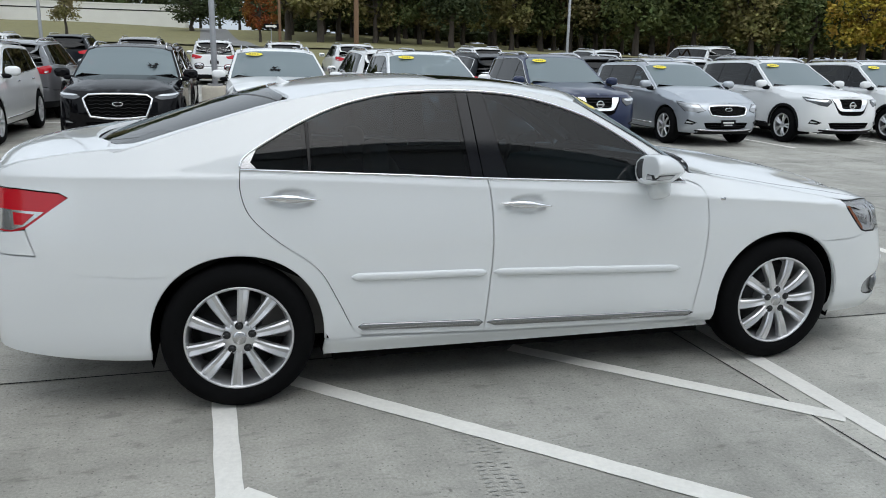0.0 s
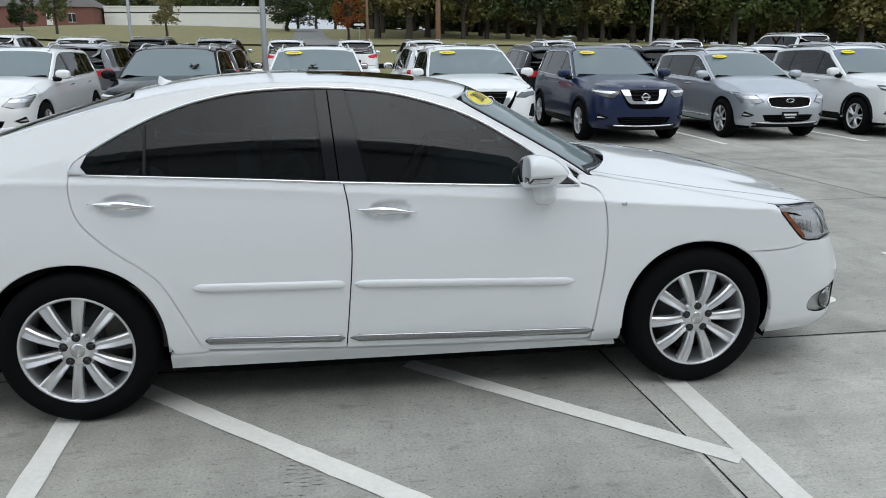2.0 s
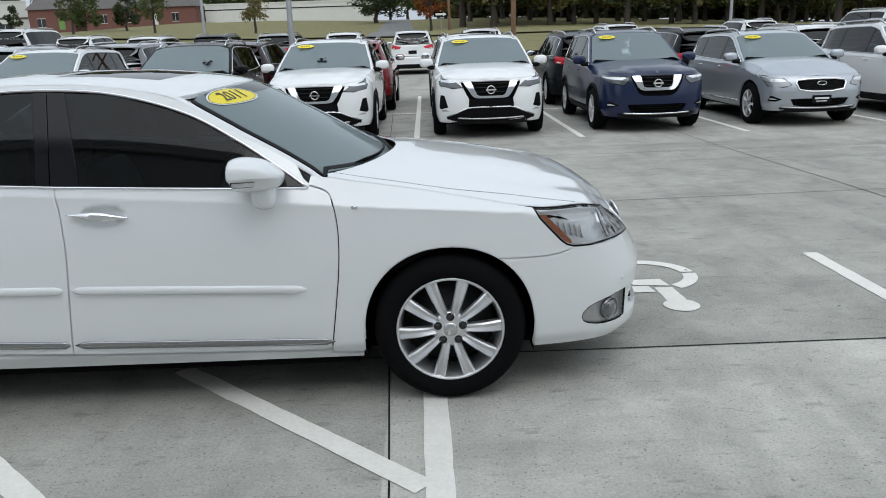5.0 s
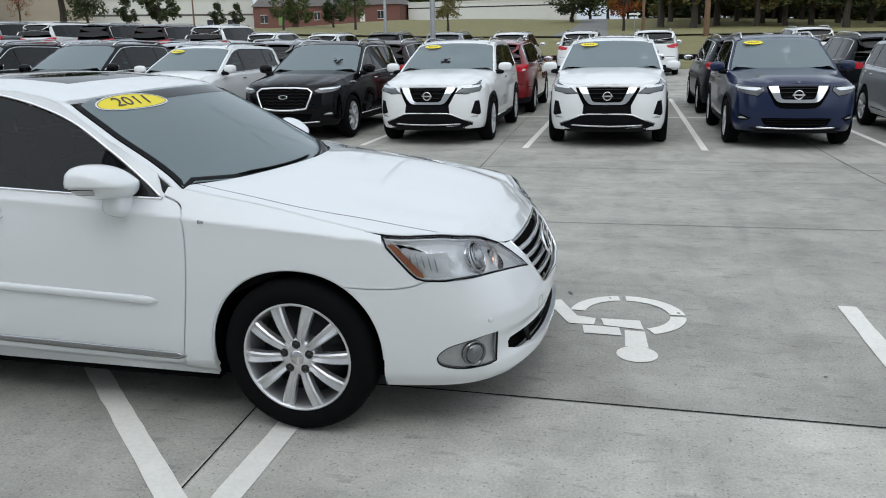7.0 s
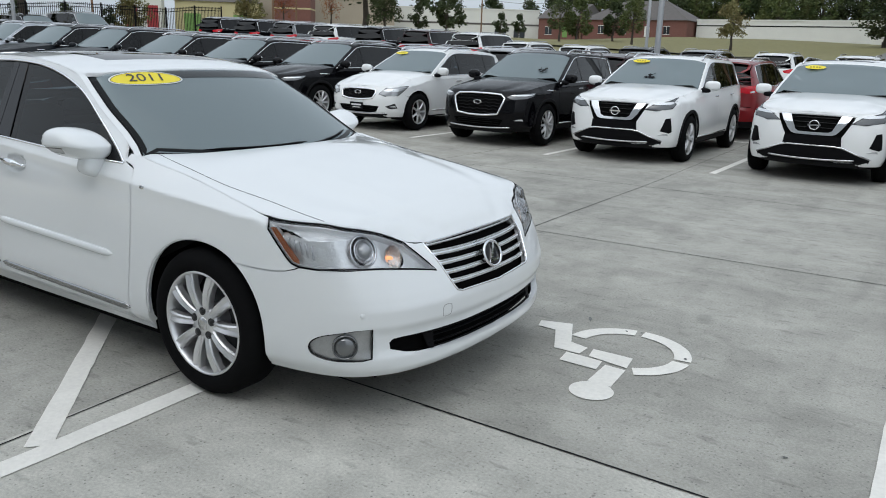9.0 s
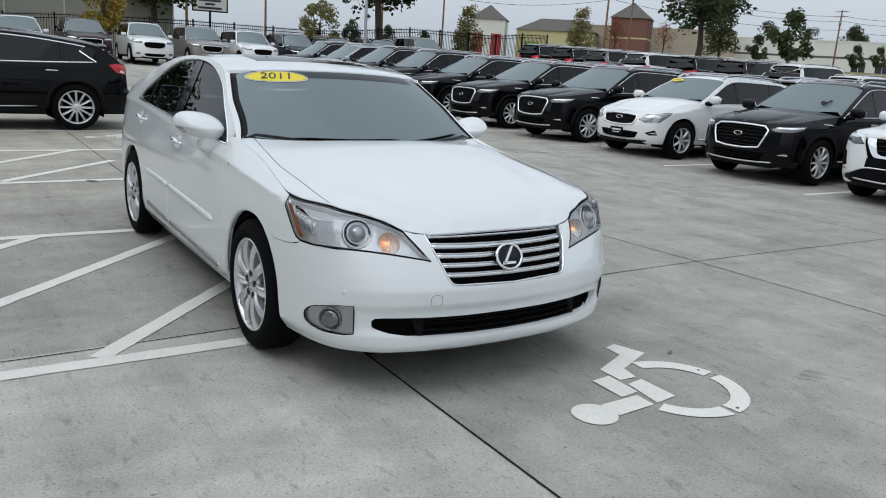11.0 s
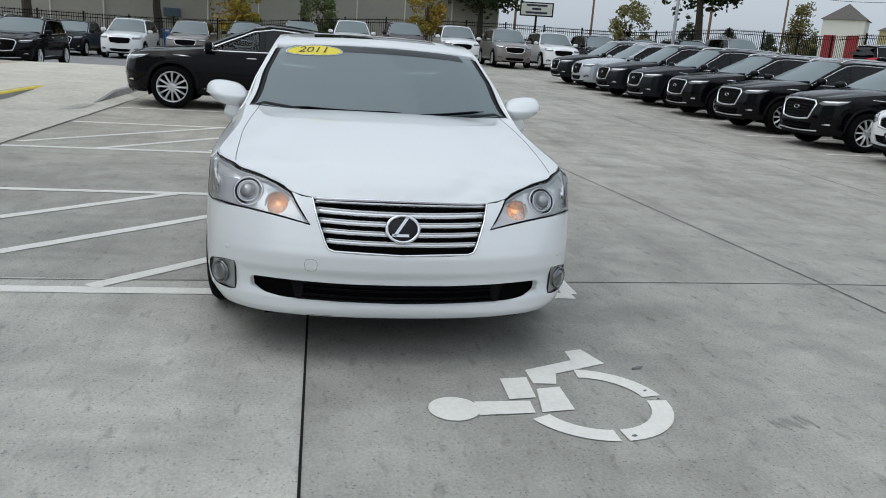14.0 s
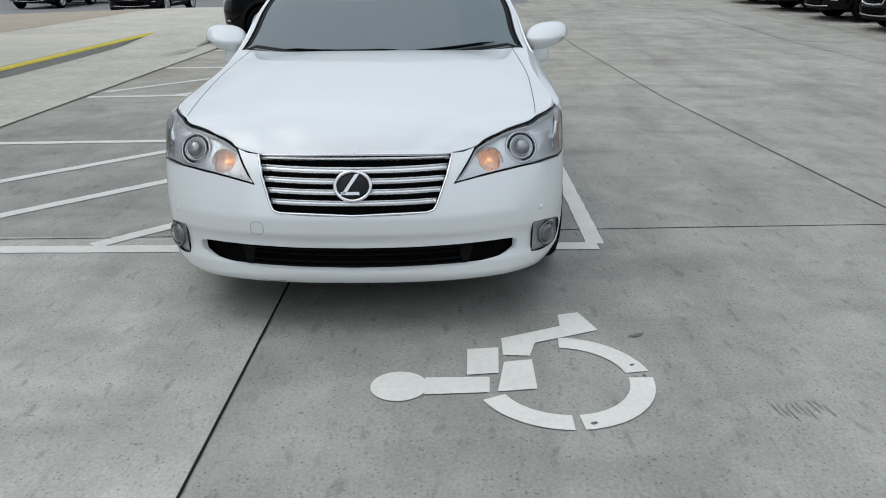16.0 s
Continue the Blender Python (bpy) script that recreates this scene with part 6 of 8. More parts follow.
    if plate:
        q = side(0, 0.45)
        pl = part("plate", boxes((q.x + 0.01, q.x + 0.02, -0.16, 0.16, 0.40, 0.53), bevel=0.003), M_PLATE, nosep)
        part("plate_bar", boxes((q.x + 0.0205, q.x + 0.022, -0.12, 0.12, 0.465, 0.495), (q.x + 0.0205, q.x + 0.022, -0.09, 0.09, 0.425, 0.440)), M_WHITEBAR, pl)
    y0, z0, z1 = lamp
    for m in (1, -1):
        kw = dict(mirror=m)
        # lamps
        if front == "vee":
            lp = [(B.sy(0.47), gz1 - 0.075), (B.sy(0.56), gz1 - 0.155), (B.sy(0.70), gz1 - 0.13), (B.sx(F - 0.36), gz1 - 0.06), (B.sx(F - 0.52), z1 + 0.06), (B.sx(F - 0.38), z1 + 0.055), (B.sy(0.62), z1 + 0.03), (B.sy(0.50), gz1 - 0.02)]
        elif front == "vee_wide":
            lp = [(B.sy(0.46), 0.845), (B.sy(0.64), 0.835), (B.sx(F - 0.28), 0.875), (B.sx(F - 0.37), 0.94), (B.sx(F - 0.34), 0.972), (B.sx(F - 0.40), 0.985), (B.sx(F - 0.60), 1.06), (B.sx(F - 0.50), 1.07), (B.sx(F - 0.30), 0.985), (B.sy(0.60), 0.925)]
        else:
            lp = [(B.sy(y0), z0 + 0.035), (B.sy(0.62), z0), (B.sx(F - 0.28), z0 + 0.015), (B.sx(F - 0.48), z1 + 0.02), (B.sx(F - 0.55), z1 + 0.055), (B.sx(F - 0.38), z1 + 0.045), (B.sy(0.62), z1 + 0.012)]
        lp = [(s, min(z, B.ztop(B.base(s)[0]) - 0.006)) for s, z in lp]
        lm = panel("headlamp", [lp], side, M_SMOKED_LAMP if front == "small" else M_DARKLAMP, car, 0.08, 0.01, 0, off=0.005, **kw)
        c = [(sum(p[0] for p in lp) / len(lp), sum(p[1] for p in lp) / len(lp))]
        ins = [(c[0][0] + (s - c[0][0]) * 0.78, c[0][1] + 0.012 + (z - c[0][1]) * 0.30) for s, z in lp]
        panel("lamp_lens", [ins], side, M_LED, lm, 0.1, 0.003, 0, off=0.009, **kw)
        ribbon("lamp_edge", lp, side, 0.012, 0.006, M_GLOSS, lm, closed=True, off=0.004, **kw)
        fg = [(B.sy(0.62), 0.47), (B.sy(0.74), 0.52), (B.sx(F - 0.22), 0.53), (B.sx(F - 0.27), 0.44), (B.sy(0.70), 0.43)]
        if front == "vee_wide":
            fg = [(B.sy(0.705), 0.53), (B.sy(0.765), 0.72), (B.sx(F - 0.26), 0.73), (B.sx(F - 0.29), 0.52), (B.sx(F - 0.25), 0.495)]
        fo = panel("fog_lamp", [fg], side, M_BLACK, nosep, 0.1, 0.01, 0, off=0.004, **kw)
        panel("lamp_lens", [[(B.sy(0.68), 0.465), (B.sy(0.75), 0.49), (B.sx(F - 0.23), 0.49), (B.sx(F - 0.24), 0.46)]], side, M_LED, fo, 0.1, 0.003, 0, off=0.008, **kw)
        # wings and doors
        df = wb - ra - 0.055
        bx = wb * 0.435
        arch = [p for p in reversed(super_arch(wb, tr, ra, 0, 180, n=22)) if not (p[0] > wb and p[1] < zs)]
        seam = X([(wb + ra * 0.72, zs), (wb + ra + 0.01, zs + 0.02), (wb + ra + 0.03, 0.80), (wb + ra + 0.05, B.ztop(wb + ra + 0.05))])
        dfl = [(df + 0.01, 0.36), (df + 0.045, 0.60), (df + 0.04, 0.85), (df - 0.01, hb - 0.05), (xc + 0.02, zb(xc))]
        panel("fender", [X([(wb - ra, 0.30)] + arch) + seam + X([(xx, B.ztop(xx)) for xx in np.linspace(wb + ra, xc + 0.1, 7)]) + X(list(reversed(spline(dfl, 4)))) + X([(df + 0.005, 0.30)])], side, P, car, res, 0.03, res2=r2, **kw)
        gap = spline([(bx - 0.02, 0.36), (bx + 0.02, 0.65), (bx + 0.02, 0.88), (bx, zb(bx))], 4)
        fd = panel("front_door", [X(list(reversed(gap))) + X(spline(dfl, 4)) + X([(xx, zb(xx)) for xx in np.linspace(xc - 0.05, bx + 0.1, 6)])], side, P, car, res, 0.02, 0.003, res2=r2, **kw)
        rgap = spline([(ra + 0.13, 0.36), (ra + 0.07, 0.50), (ra - 0.06, 0.70), (0.20, 0.86), (0.16, zb(0.16))], 4)
        rd = panel("rear_door", [X(rgap) + X([(xx, zb(xx)) for xx in np.linspace(0.25, bx - 0.08, 6)]) + X(list(reversed(gap)))], side, P, car, res, 0.02, 0.003, res2=r2, **kw)
        for door, hx in ((fd, bx + 0.18), (rd, 0.34)):
            ribbon("handle", [(B.sx(hx + d), hb - 0.115 + 0.02 * (1 - hx / wb)) for d in np.linspace(-0.1, 0.1, 8)], side, 0.026, 0.018, M_SATIN if style == "chrome" else P, door, off=0.012, taper=True, **kw)
        panel("rocker", [X([(ra + 0.02, g + 0.0), (ra + 0.04, 0.355), (df, 0.355), (wb - ra - 0.0, 0.295), (wb - ra, g)])], side, M_CLAD if clad else P, car, 0.15, 0.02, **kw)
        ribbon("sill_strip", X([(ra + 0.16, 0.385), (wb * 0.5, 0.375), (df - 0.03, 0.375)]), side, 0.02, 0.01, M_CHROME if style == "chrome" else M_CLAD, rd, **kw)
        rarch = [p for p in super_arch(0, tr, ra, 0, 180, n=22) if not (p[0] < 0 and p[1] < 0.62)]
        q_edge = [(xx, edge(xx)[1] - 0.001) for xx in np.linspace(0.15, R + 0.26, 6)]
        tls = [(R + 0.28, hb - 0.12), (R + 0.30, hb + 0.02)]
        qp = X([(ra + 0.115, 0.36), (ra + 0.02, 0.34)] + [p for p in rarch if p[1] > 0.32] + [(-ra * 0.78, 0.62), (R + 0.30, 0.64), (R + 0.16, 0.70), (R + 0.16, hb + 0.04)]) + X([(R + 0.20, edge(R + 0.26)[1] - 0.05)] + list(reversed([(float(a), b_) for a, b_ in q_edge]))) + X([(xx, tz(xx)) for xx in np.linspace(0.15, xq, 6)]) + X([(xq - 0.01, zb(xq)), (0.0, zb(0.0)), (0.15, zb(0.15))]) + X(list(reversed(rgap)))
        panel("quarter_panel", [qp], side, P, car, res, 0.03, res2=r2, **kw)
        xs = np.linspace(0.15, xw - 0.06, 11)
        panel("cant_rail", [X([(float(xx), edge(float(xx))[1] - 0.001) for xx in xs] + [(x_tip + 0.03, B.ztop(x_tip) + 0.0), (x_tip, zb(x_tip))] + [(float(xx), tz(float(xx))) for xx in np.linspace(x_tip - 0.03, 0.15, 12)])], side, P, car, 0.10, 0.02, 0.0008, **kw)
        # glazing
        gz = new("side_windows")
        gz.parent = car

        def win(nm, xa, xb, mat, off=-0.003):
            t = [(float(xx), max(tz(float(xx)) - 0.004, zb(float(xx)) + 0.006)) for xx in np.linspace(xa, xb, 9)]
            d = [(float(xx), zb(float(xx)) + 0.004) for xx in np.linspace(xb, xa, 5)]
            panel(nm, [X(t + d)], side, mat, gz, 0.12, 0.004, 0, off=off, mirror=m)
        win("front_door_glass", bx + 0.055, x_tip - 0.14, M_CLEAR if clear else M_TINT)
        win("mirror_sail", x_tip - 0.135, x_tip - 0.02, M_GLOSS, 0.002)
        win("pillar_cover", bx - 0.06, bx + 0.05, M_GLOSS, 0.002)
        win("rear_door_glass", 0.20, bx - 0.065, M_PRIVACY)
        win("pillar_cover", 0.145, 0.195, M_GLOSS, 0.002)
        win("quarter_glass", xq + 0.02, 0.14, M_PRIVACY)
        win("pillar_liner", bx - 0.075, bx + 0.065, M_LINER, -0.02)
        win("pillar_liner", 0.13, 0.21, M_LINER, -0.02)
        loop = [(float(xx), tz(float(xx))) for xx in np.linspace(x_tip - 0.01, xq, 16)] + [(xq - 0.01, zb(xq))] + [(float(xx), zb(float(xx))) for xx in np.linspace(xq + 0.1, x_tip, 8)]
        if notch:
            top_ = tz(xq + 0.16)
            loop = [(float(xx), tz(float(xx))) for xx in np.linspace(x_tip - 0.01, xq + 0.16, 15)] + [(xq + 0.25, top_ - 0.075), (xq - 0.01, zb(xq))] + [(float(xx), zb(float(xx))) for xx in np.linspace(xq + 0.1, x_tip, 8)]
        ribbon("window_trim", X(loop), side, 0.022 if notch else 0.018, 0.008, M_CHROME if style == "chrome" else M_SATIN, gz, mirror=m)
        if front == "oval":
            ribbon("fender_vent", X([(wb - 0.33, hb - 0.125), (wb - 0.20, hb - 0.120), (wb - 0.02, hb - 0.112)]), side, 0.022, 0.010, M_CHROME, car, taper=0.3, label="chrome fender vent", **kw)
        # mirror, wheels, rack
        mr = new("door_mirror")
        mr.parent = car
        hs = pillow(bmesh.new(), xc - 0.16, xc - 0.02, m * (hw + 0.085) - 0.12, m * (hw + 0.085) + 0.12, hb + 0.01, hb + 0.17, p=3, sub=3)
        part("housing", hs, P, mr)
        part("stalk", pillow(bmesh.new(), xc - 0.10, xc, m * (hw - 0.02) - 0.09, m * (hw - 0.02) + 0.09, hb - 0.03, hb + 0.05, p=3, sub=2), M_BLACK, mr)
        part("glass", pillow(bmesh.new(), xc - 0.168, xc - 0.155, m * (hw + 0.085) - 0.10, m * (hw + 0.085) + 0.10, hb + 0.03, hb + 0.15, p=3, sub=2), M_CHROME, mr)
        for wx in (0.0, wb):
            mm = Matrix.Translation((wx, m * (hw - 0.115), tr)) @ (Matrix.Identity(4) if m < 0 else Matrix.Rotation(math.pi, 4, "Z"))
            parked_wheel(car, mm, tr, rim, 0.22, spokes)
            bm = bmesh.new()
            pts = super_arch(wx, tr, ra + 0.012, -20, 200, n=16)
            rows = [[bm.verts.new((px, m * yy, pz)) for px, pz in pts] for yy in (hw - 0.045, hw - 0.40)]
            for i in range(len(pts) - 1):
                bm.faces.new((rows[0][i], rows[0][i + 1], rows[1][i + 1], rows[1][i]))
            bm.faces.new(rows[1])
            part("wheel_well", bm, M_LINER, car)
            if clad:
                ribbon("arch_cladding", X(super_arch(wx, tr, ra + 0.015, -2, 182, n=26)), side, 0.055, 0.012, M_CLAD, car, mirror=m)
        if rack:
            pts = [(float(xx), edge(float(xx))[0] - 0.10) for xx in np.linspace(R + 0.55, xt - 0.05, 14)]
            lift = lambda u, v: B.top(u, v) + Vector((0, 0, 0.045 * smooth(0, 0.2, min(u - R - 0.50, xt - u))))
            ribbon("roof_rail", pts, lift, 0.027, 0.026, M_SATIN, car, mirror=m, mid=Vector((1, 0, 0)))
        # tail lamps
        tl = [(R + 0.42, hb + 0.03), (R + 0.30, hb - 0.09), (R + 0.14, hb - 0.12)]
        tlp = X(tl) + [(B.sy(0.50, True), hb - 0.10), (B.sy(0.44, True), hb - 0.02)] + X([(R + 0.14, hb + 0.04), (R + 0.30, hb + 0.055)])
        tlo = panel("tail_lamp", [tlp], side, M_RED, car, 0.1, 0.01, 0, off=0.006, **kw)
        panel("lamp_lens", [X([(R + 0.24, hb - 0.085), (R + 0.14, hb - 0.105), (R + 0.13, hb - 0.075), (R + 0.22, hb - 0.055)])], side, M_LED, tlo, 0.1, 0.003, 0, off=0.009, **kw)
    # tail
    L2 = 2 * B.len
    tg = [(B.sx(R + 0.155), 0.705), (B.sx(R + 0.155), hb + 0.05)]
    tail = panel("tailgate", [tg + [(L2 - s, z) for s, z in reversed(tg)] + [(float(s), 0.705) for s in np.linspace(L2 - tg[0][0], tg[0][0], 14)[1:-1]]], side, P, car, 0.12, 0.02, res2=r2)
    ribbon("chrome_strip", [(float(s), hb - 0.125) for s in np.linspace(B.sy(0.40, True), L2 - B.sy(0.40, True), 12)], side, 0.025, 0.01, M_CHROME, tail)
    q = side(B.len, 0.86)
    part("plate", boxes((q.x - 0.012, q.x - 0.004, -0.16, 0.16, 0.79, 0.92), bevel=0.003), M_PLATE, tail)
    rb = X([(-ra * 0.97, 0.36), (-ra * 0.80, 0.612), (R + 0.30, 0.632), (R + 0.155, 0.695)])
    panel("rear_bumper", [rb + [(L2 - s, z) for s, z in reversed(rb)] + [(float(s), 0.40) for s in np.linspace(L2 - rb[0][0], rb[0][0], 18)[1:-1]]], side, P, car, 0.12, 0.02, res2=r2)
    rl = [(float(s), 0.40) for s in np.linspace(rb[0][0], L2 - rb[0][0], 18)]
    panel("bumper_cladding", [rl + [(s, g) for s, z in reversed(rl)]], side, M_CLAD, car, 0.15, 0.02, 0, off=0.004)
    # hood, screens, roof
    hx = lambda y: xc + 0.125 - 0.28 * (y / 0.8) ** 2
    fr = [(r[0] - 0.002, r[1] - 0.003) for r in B.rail_f[::2] if r[0] > hx(r[1]) + 0.02 and r[1] > 0.03]
    panel("hood", [fr + [(B.rail_f[-1][0] - 0.002, 0)] + [(a, -b_) for a, b_ in reversed(fr)] + [(hx(y), y) for y in np.linspace(-0.76, 0.76, 17)]], B.deck, P, car, 0.09, 0.02, 0.002)
    panel("cowl", [[(hx(y) + 0.03, y) for y in np.linspace(-0.76, 0.76, 9)] + [(hx(y) - 0.2, y) for y in np.linspace(0.74, -0.74, 9)]], lambda u, v: Vector((u, v, hb + 0.015 - 0.02 * v * v)), M_BLACK, car, 0.15, 0, 0)
    ye = lambda u: edge(u)[0]
    xs = [float(v) for v in np.linspace(xt + 0.01, xw - 0.10, 8)]
    ws_s = [(u, ye(u) - 0.035) for u in xs]
    ws_b = [(xw - 0.02 - 0.14 * (y / 0.7) ** 2, y) for y in np.linspace(0.72, -0.72, 13)]
    ws_t = [(xt + 0.02 - 0.05 * (y / 0.6) ** 2, y) for y in np.linspace(-0.55, 0.55, 7)]
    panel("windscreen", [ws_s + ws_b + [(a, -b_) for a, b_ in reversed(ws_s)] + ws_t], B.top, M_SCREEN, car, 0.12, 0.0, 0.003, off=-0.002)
    for m in (1, -1):
        px = [xt - 0.04] + xs + [xw - 0.02]
        panel("windscreen_pillar", [[(u, ye(u) - 0.032) for u in px] + [(u, ye(u)) for u in reversed(px)]], B.top, P, car, 0.12, 0.01, 0.0005, mirror=m)
    xb = R + hatch + 0.10
    rx = [float(v) for v in np.linspace(xb, xt - 0.045, 8)]
    panel("roof", [[(u, ye(u)) for u in rx] + [(xt + 0.016 - 0.05 * (y / 0.6) ** 2, y) for y in np.linspace(0.57, -0.57, 9)] + [(u, -ye(u)) for u in reversed(rx)]], B.top, P, car, 0.10, 0.02, 0.001)
    sr = [(xt - 0.25, 0.38), (xt - 0.25, -0.38), (xt - 0.75, -0.38), (xt - 0.75, 0.38)]
    panel("sunroof", [sr], B.top, M_GLOSS, car, 0.12, 0.004, 0, off=0.003)
    wx = [float(v) for v in np.linspace(R + 0.085, xb - 0.03, 6)]
    rw = [(u, min(ye(u) - 0.06, 0.70)) for u in wx]
    panel("rear_window", [rw + [(u, -y) for u, y in reversed(rw)]], B.top, M_PRIVACY, car, 0.05, 0.0, 0.002, off=-0.002)
    for m in (1, -1):
        panel("tail_pillar", [[(u, y) for u, y in rw] + [(u, ye(u)) for u in reversed(wx)]], B.top, P, car, 0.06, 0.01, 0.0005, mirror=m)
    sp = [(xb - 0.10, ye(xb) - 0.04), (xb - 0.10, -ye(xb) + 0.04), (xb + 0.02, -ye(xb) + 0.02), (xb + 0.02, ye(xb) - 0.02)]
    panel("spoiler", [sp], lambda u, v: B.top(xb, v) + Vector((u - xb, 0, 0.02 + 0.12 * (u - xb))), P, car, 0.1, 0.03, 0)
    panel("headliner", [[(R + 0.5, 0.60), (xt + 0.02, 0.55), (xt + 0.02, -0.55), (R + 0.5, -0.60)]], B.top, M_CABIN, car, 0.2, 0, 0, off=-0.06)
    # dark insides
    for m in (1, -1):
        ins = X([(wb + ra, 0.72), (wb + ra, 0.86), (wb, hb - 0.10), (xc, hb - 0.05), (0, hb), (R + 0.15, hb), (R + 0.15, 0.40), (-ra - 0.03, 0.40), (0, tr + ra + 0.01), (ra + 0.03, 0.30), (wb - ra - 0.03, 0.30), (wb, tr + ra + 0.01)])
        panel("inner_shell", [ins], side, M_LINER, car, 0.2, 0, 0, off=-0.035, mirror=m)
        part("door_card", boxes((0.2, xc - 0.1, m * (hw - 0.11) - 0.015, m * (hw - 0.11) + 0.015, 0.4, hb - 0.01)), M_CABIN, car)
    part("underbody", boxes((R + 0.15, F - 0.25, -0.5, 0.5, 0.24, 0.5), (ra + 0.02, wb - ra - 0.02, -hw + 0.07, hw - 0.07, 0.25, 0.34), (F - 0.22, F - 0.16, -0.6, 0.6, 0.3, zn - 0.08)), M_LINER, car)
    part("dashboard", pillow(bmesh.new(), xc - 0.45, xw, -hw + 0.16, hw - 0.16, 0.6, hb + 0.005, p=5, sub=2), M_BLACK, car)
    part("cabin_floor", boxes((R + 0.2, xc, -hw + 0.15, hw - 0.15, 0.36, 0.44)), M_CABIN, car)
    for y in (-0.38, 0.38):
        part("seat", pillow(pillow(bmesh.new(), xc - 1.15, xc - 0.97, y - 0.25, y + 0.25, 0.5, hb + 0.10, p=4, sub=2), xc - 1.17, xc - 1.05, y - 0.13, y + 0.13, hb + 0.12, hb + 0.30, p=4, sub=2), M_CABIN, car)
    part("rear_bench", pillow(bmesh.new(), 0.0, 0.2, -0.62, 0.62, 0.5, hb + 0.12, p=5, sub=2), M_CABIN, car)
    car["clear"] = 1
    return car


def paint_car(car, paint):
    """Gives the body-coloured parts of one car their own paint."""
    for o in car.children_recursive:
        if o.type == "MESH" and o.data.materials and o.data.materials[0] == M_BODY:
            o.material_slots[0].link = "OBJECT"
            o.material_slots[0].material = PAINTS[paint]


STYLES = {
    "crossover_new": dict(wb=2.80, nose=0.93, tail=0.97, hw=0.95, h=1.675, hb=1.09, zn=0.93, tr=0.372, rim=0.255, front="oval", spokes=10, lamp=(0.545, 0.82, 0.88), style="chrome", slope=0.88, hatch=0.42, quarter=0.62),
    "crossover_old": dict(wb=2.88, nose=0.86, tail=1.0, hw=0.90, h=1.60, hb=1.05, zn=0.84, tr=0.358, rim=0.24, front="small", spokes=7, lamp=(0.49, 0.665, 0.80), style="chrome", slope=0.86, hatch=0.40, quarter=0.60, plate=True, clad=False),
    "compact": dict(wb=2.705, nose=0.93, tail=1.05, hw=0.92, h=1.69, hb=1.09, zn=0.97, tr=0.358, rim=0.24, front="vee", spokes=5, lamp=(0.475, 0.80, 0.90), style="std", plate=False, slope=0.86),
    "midsize": dict(wb=2.825, nose=0.98, tail=1.09, hw=0.955, h=1.69, hb=1.12, zn=0.97, tr=0.372, rim=0.255, front="vee_wide", spokes=5, lamp=(0.48, 0.78, 0.90), style="chrome", slope=0.90, hatch=0.40, quarter=0.62),
    "large": dict(wb=3.075, nose=0.98, tail=1.25, hw=1.01, h=1.95, hb=1.24, zn=1.08, tr=0.41, rim=0.285, front="oval", grille=(0.74, 1.00), spokes=7, lamp=(0.56, 0.94, 1.03), style="chrome", slope=0.72, hatch=0.28, quarter=0.40),
    "family": dict(wb=2.90, nose=0.97, tail=1.12, hw=0.98, h=1.74, hb=1.10, zn=0.93, tr=0.372, rim=0.25, front="oval", spokes=7, lamp=(0.50, 0.80, 0.87), style="chrome", slope=0.86, hatch=0.36, quarter=0.50),
}
STYLES["sleek"] = dict(STYLES["crossover_new"], h=1.60, hb=1.06, slope=0.98, rack=False, clear=True, h_rear=0.10, notch=True, spokes=12, rim=0.275, tr=0.378)
MASTERS = {}
# small fittings that only the front row and its like need
UNSEEN = {"pillar_liner", "headliner", "intake_slat", "grille_bar", "door_card", "seat", "rear_bench", "cabin_floor", "handle", "sill_strip", "brake_disc", "lamp_edge", "plate_bar", "dashboard", "badge", "skid_strip", "chrome_strip", "stalk", "lower_intake", "wiper"}


def place_car(style, paint, x, y, ang, label, spare=False, keep=()):
    """One parked car; its nose points along ang. (x, y) is the middle of the rear axle."""
    if style not in MASTERS:
        MASTERS[style] = build_suv("suv", label, **STYLES[style])
        c = MASTERS[style]
        first = True
    else:
        c = None
        first = False
    m = pose(x, y, ground_z(x, y), 0, 0, ang)
    if first:
        c.matrix_world = m
    else:
        c = copy_thing(MASTERS[style], m)
        for o in c.children_recursive:
            if o.type == "MESH" and o.material_slots and o.material_slots[0].link == "OBJECT":
                o.material_slots[0].link = "DATA"
    if spare:
        for o in list(c.children_recursive):
            if o.name.split(".")[0] in UNSEEN and o.name.split(".")[0] not in keep:
                bpy.data.objects.remove(o)
    paint_car(c, paint)
    tagged(c, label, "car", "parked cars")
    return c

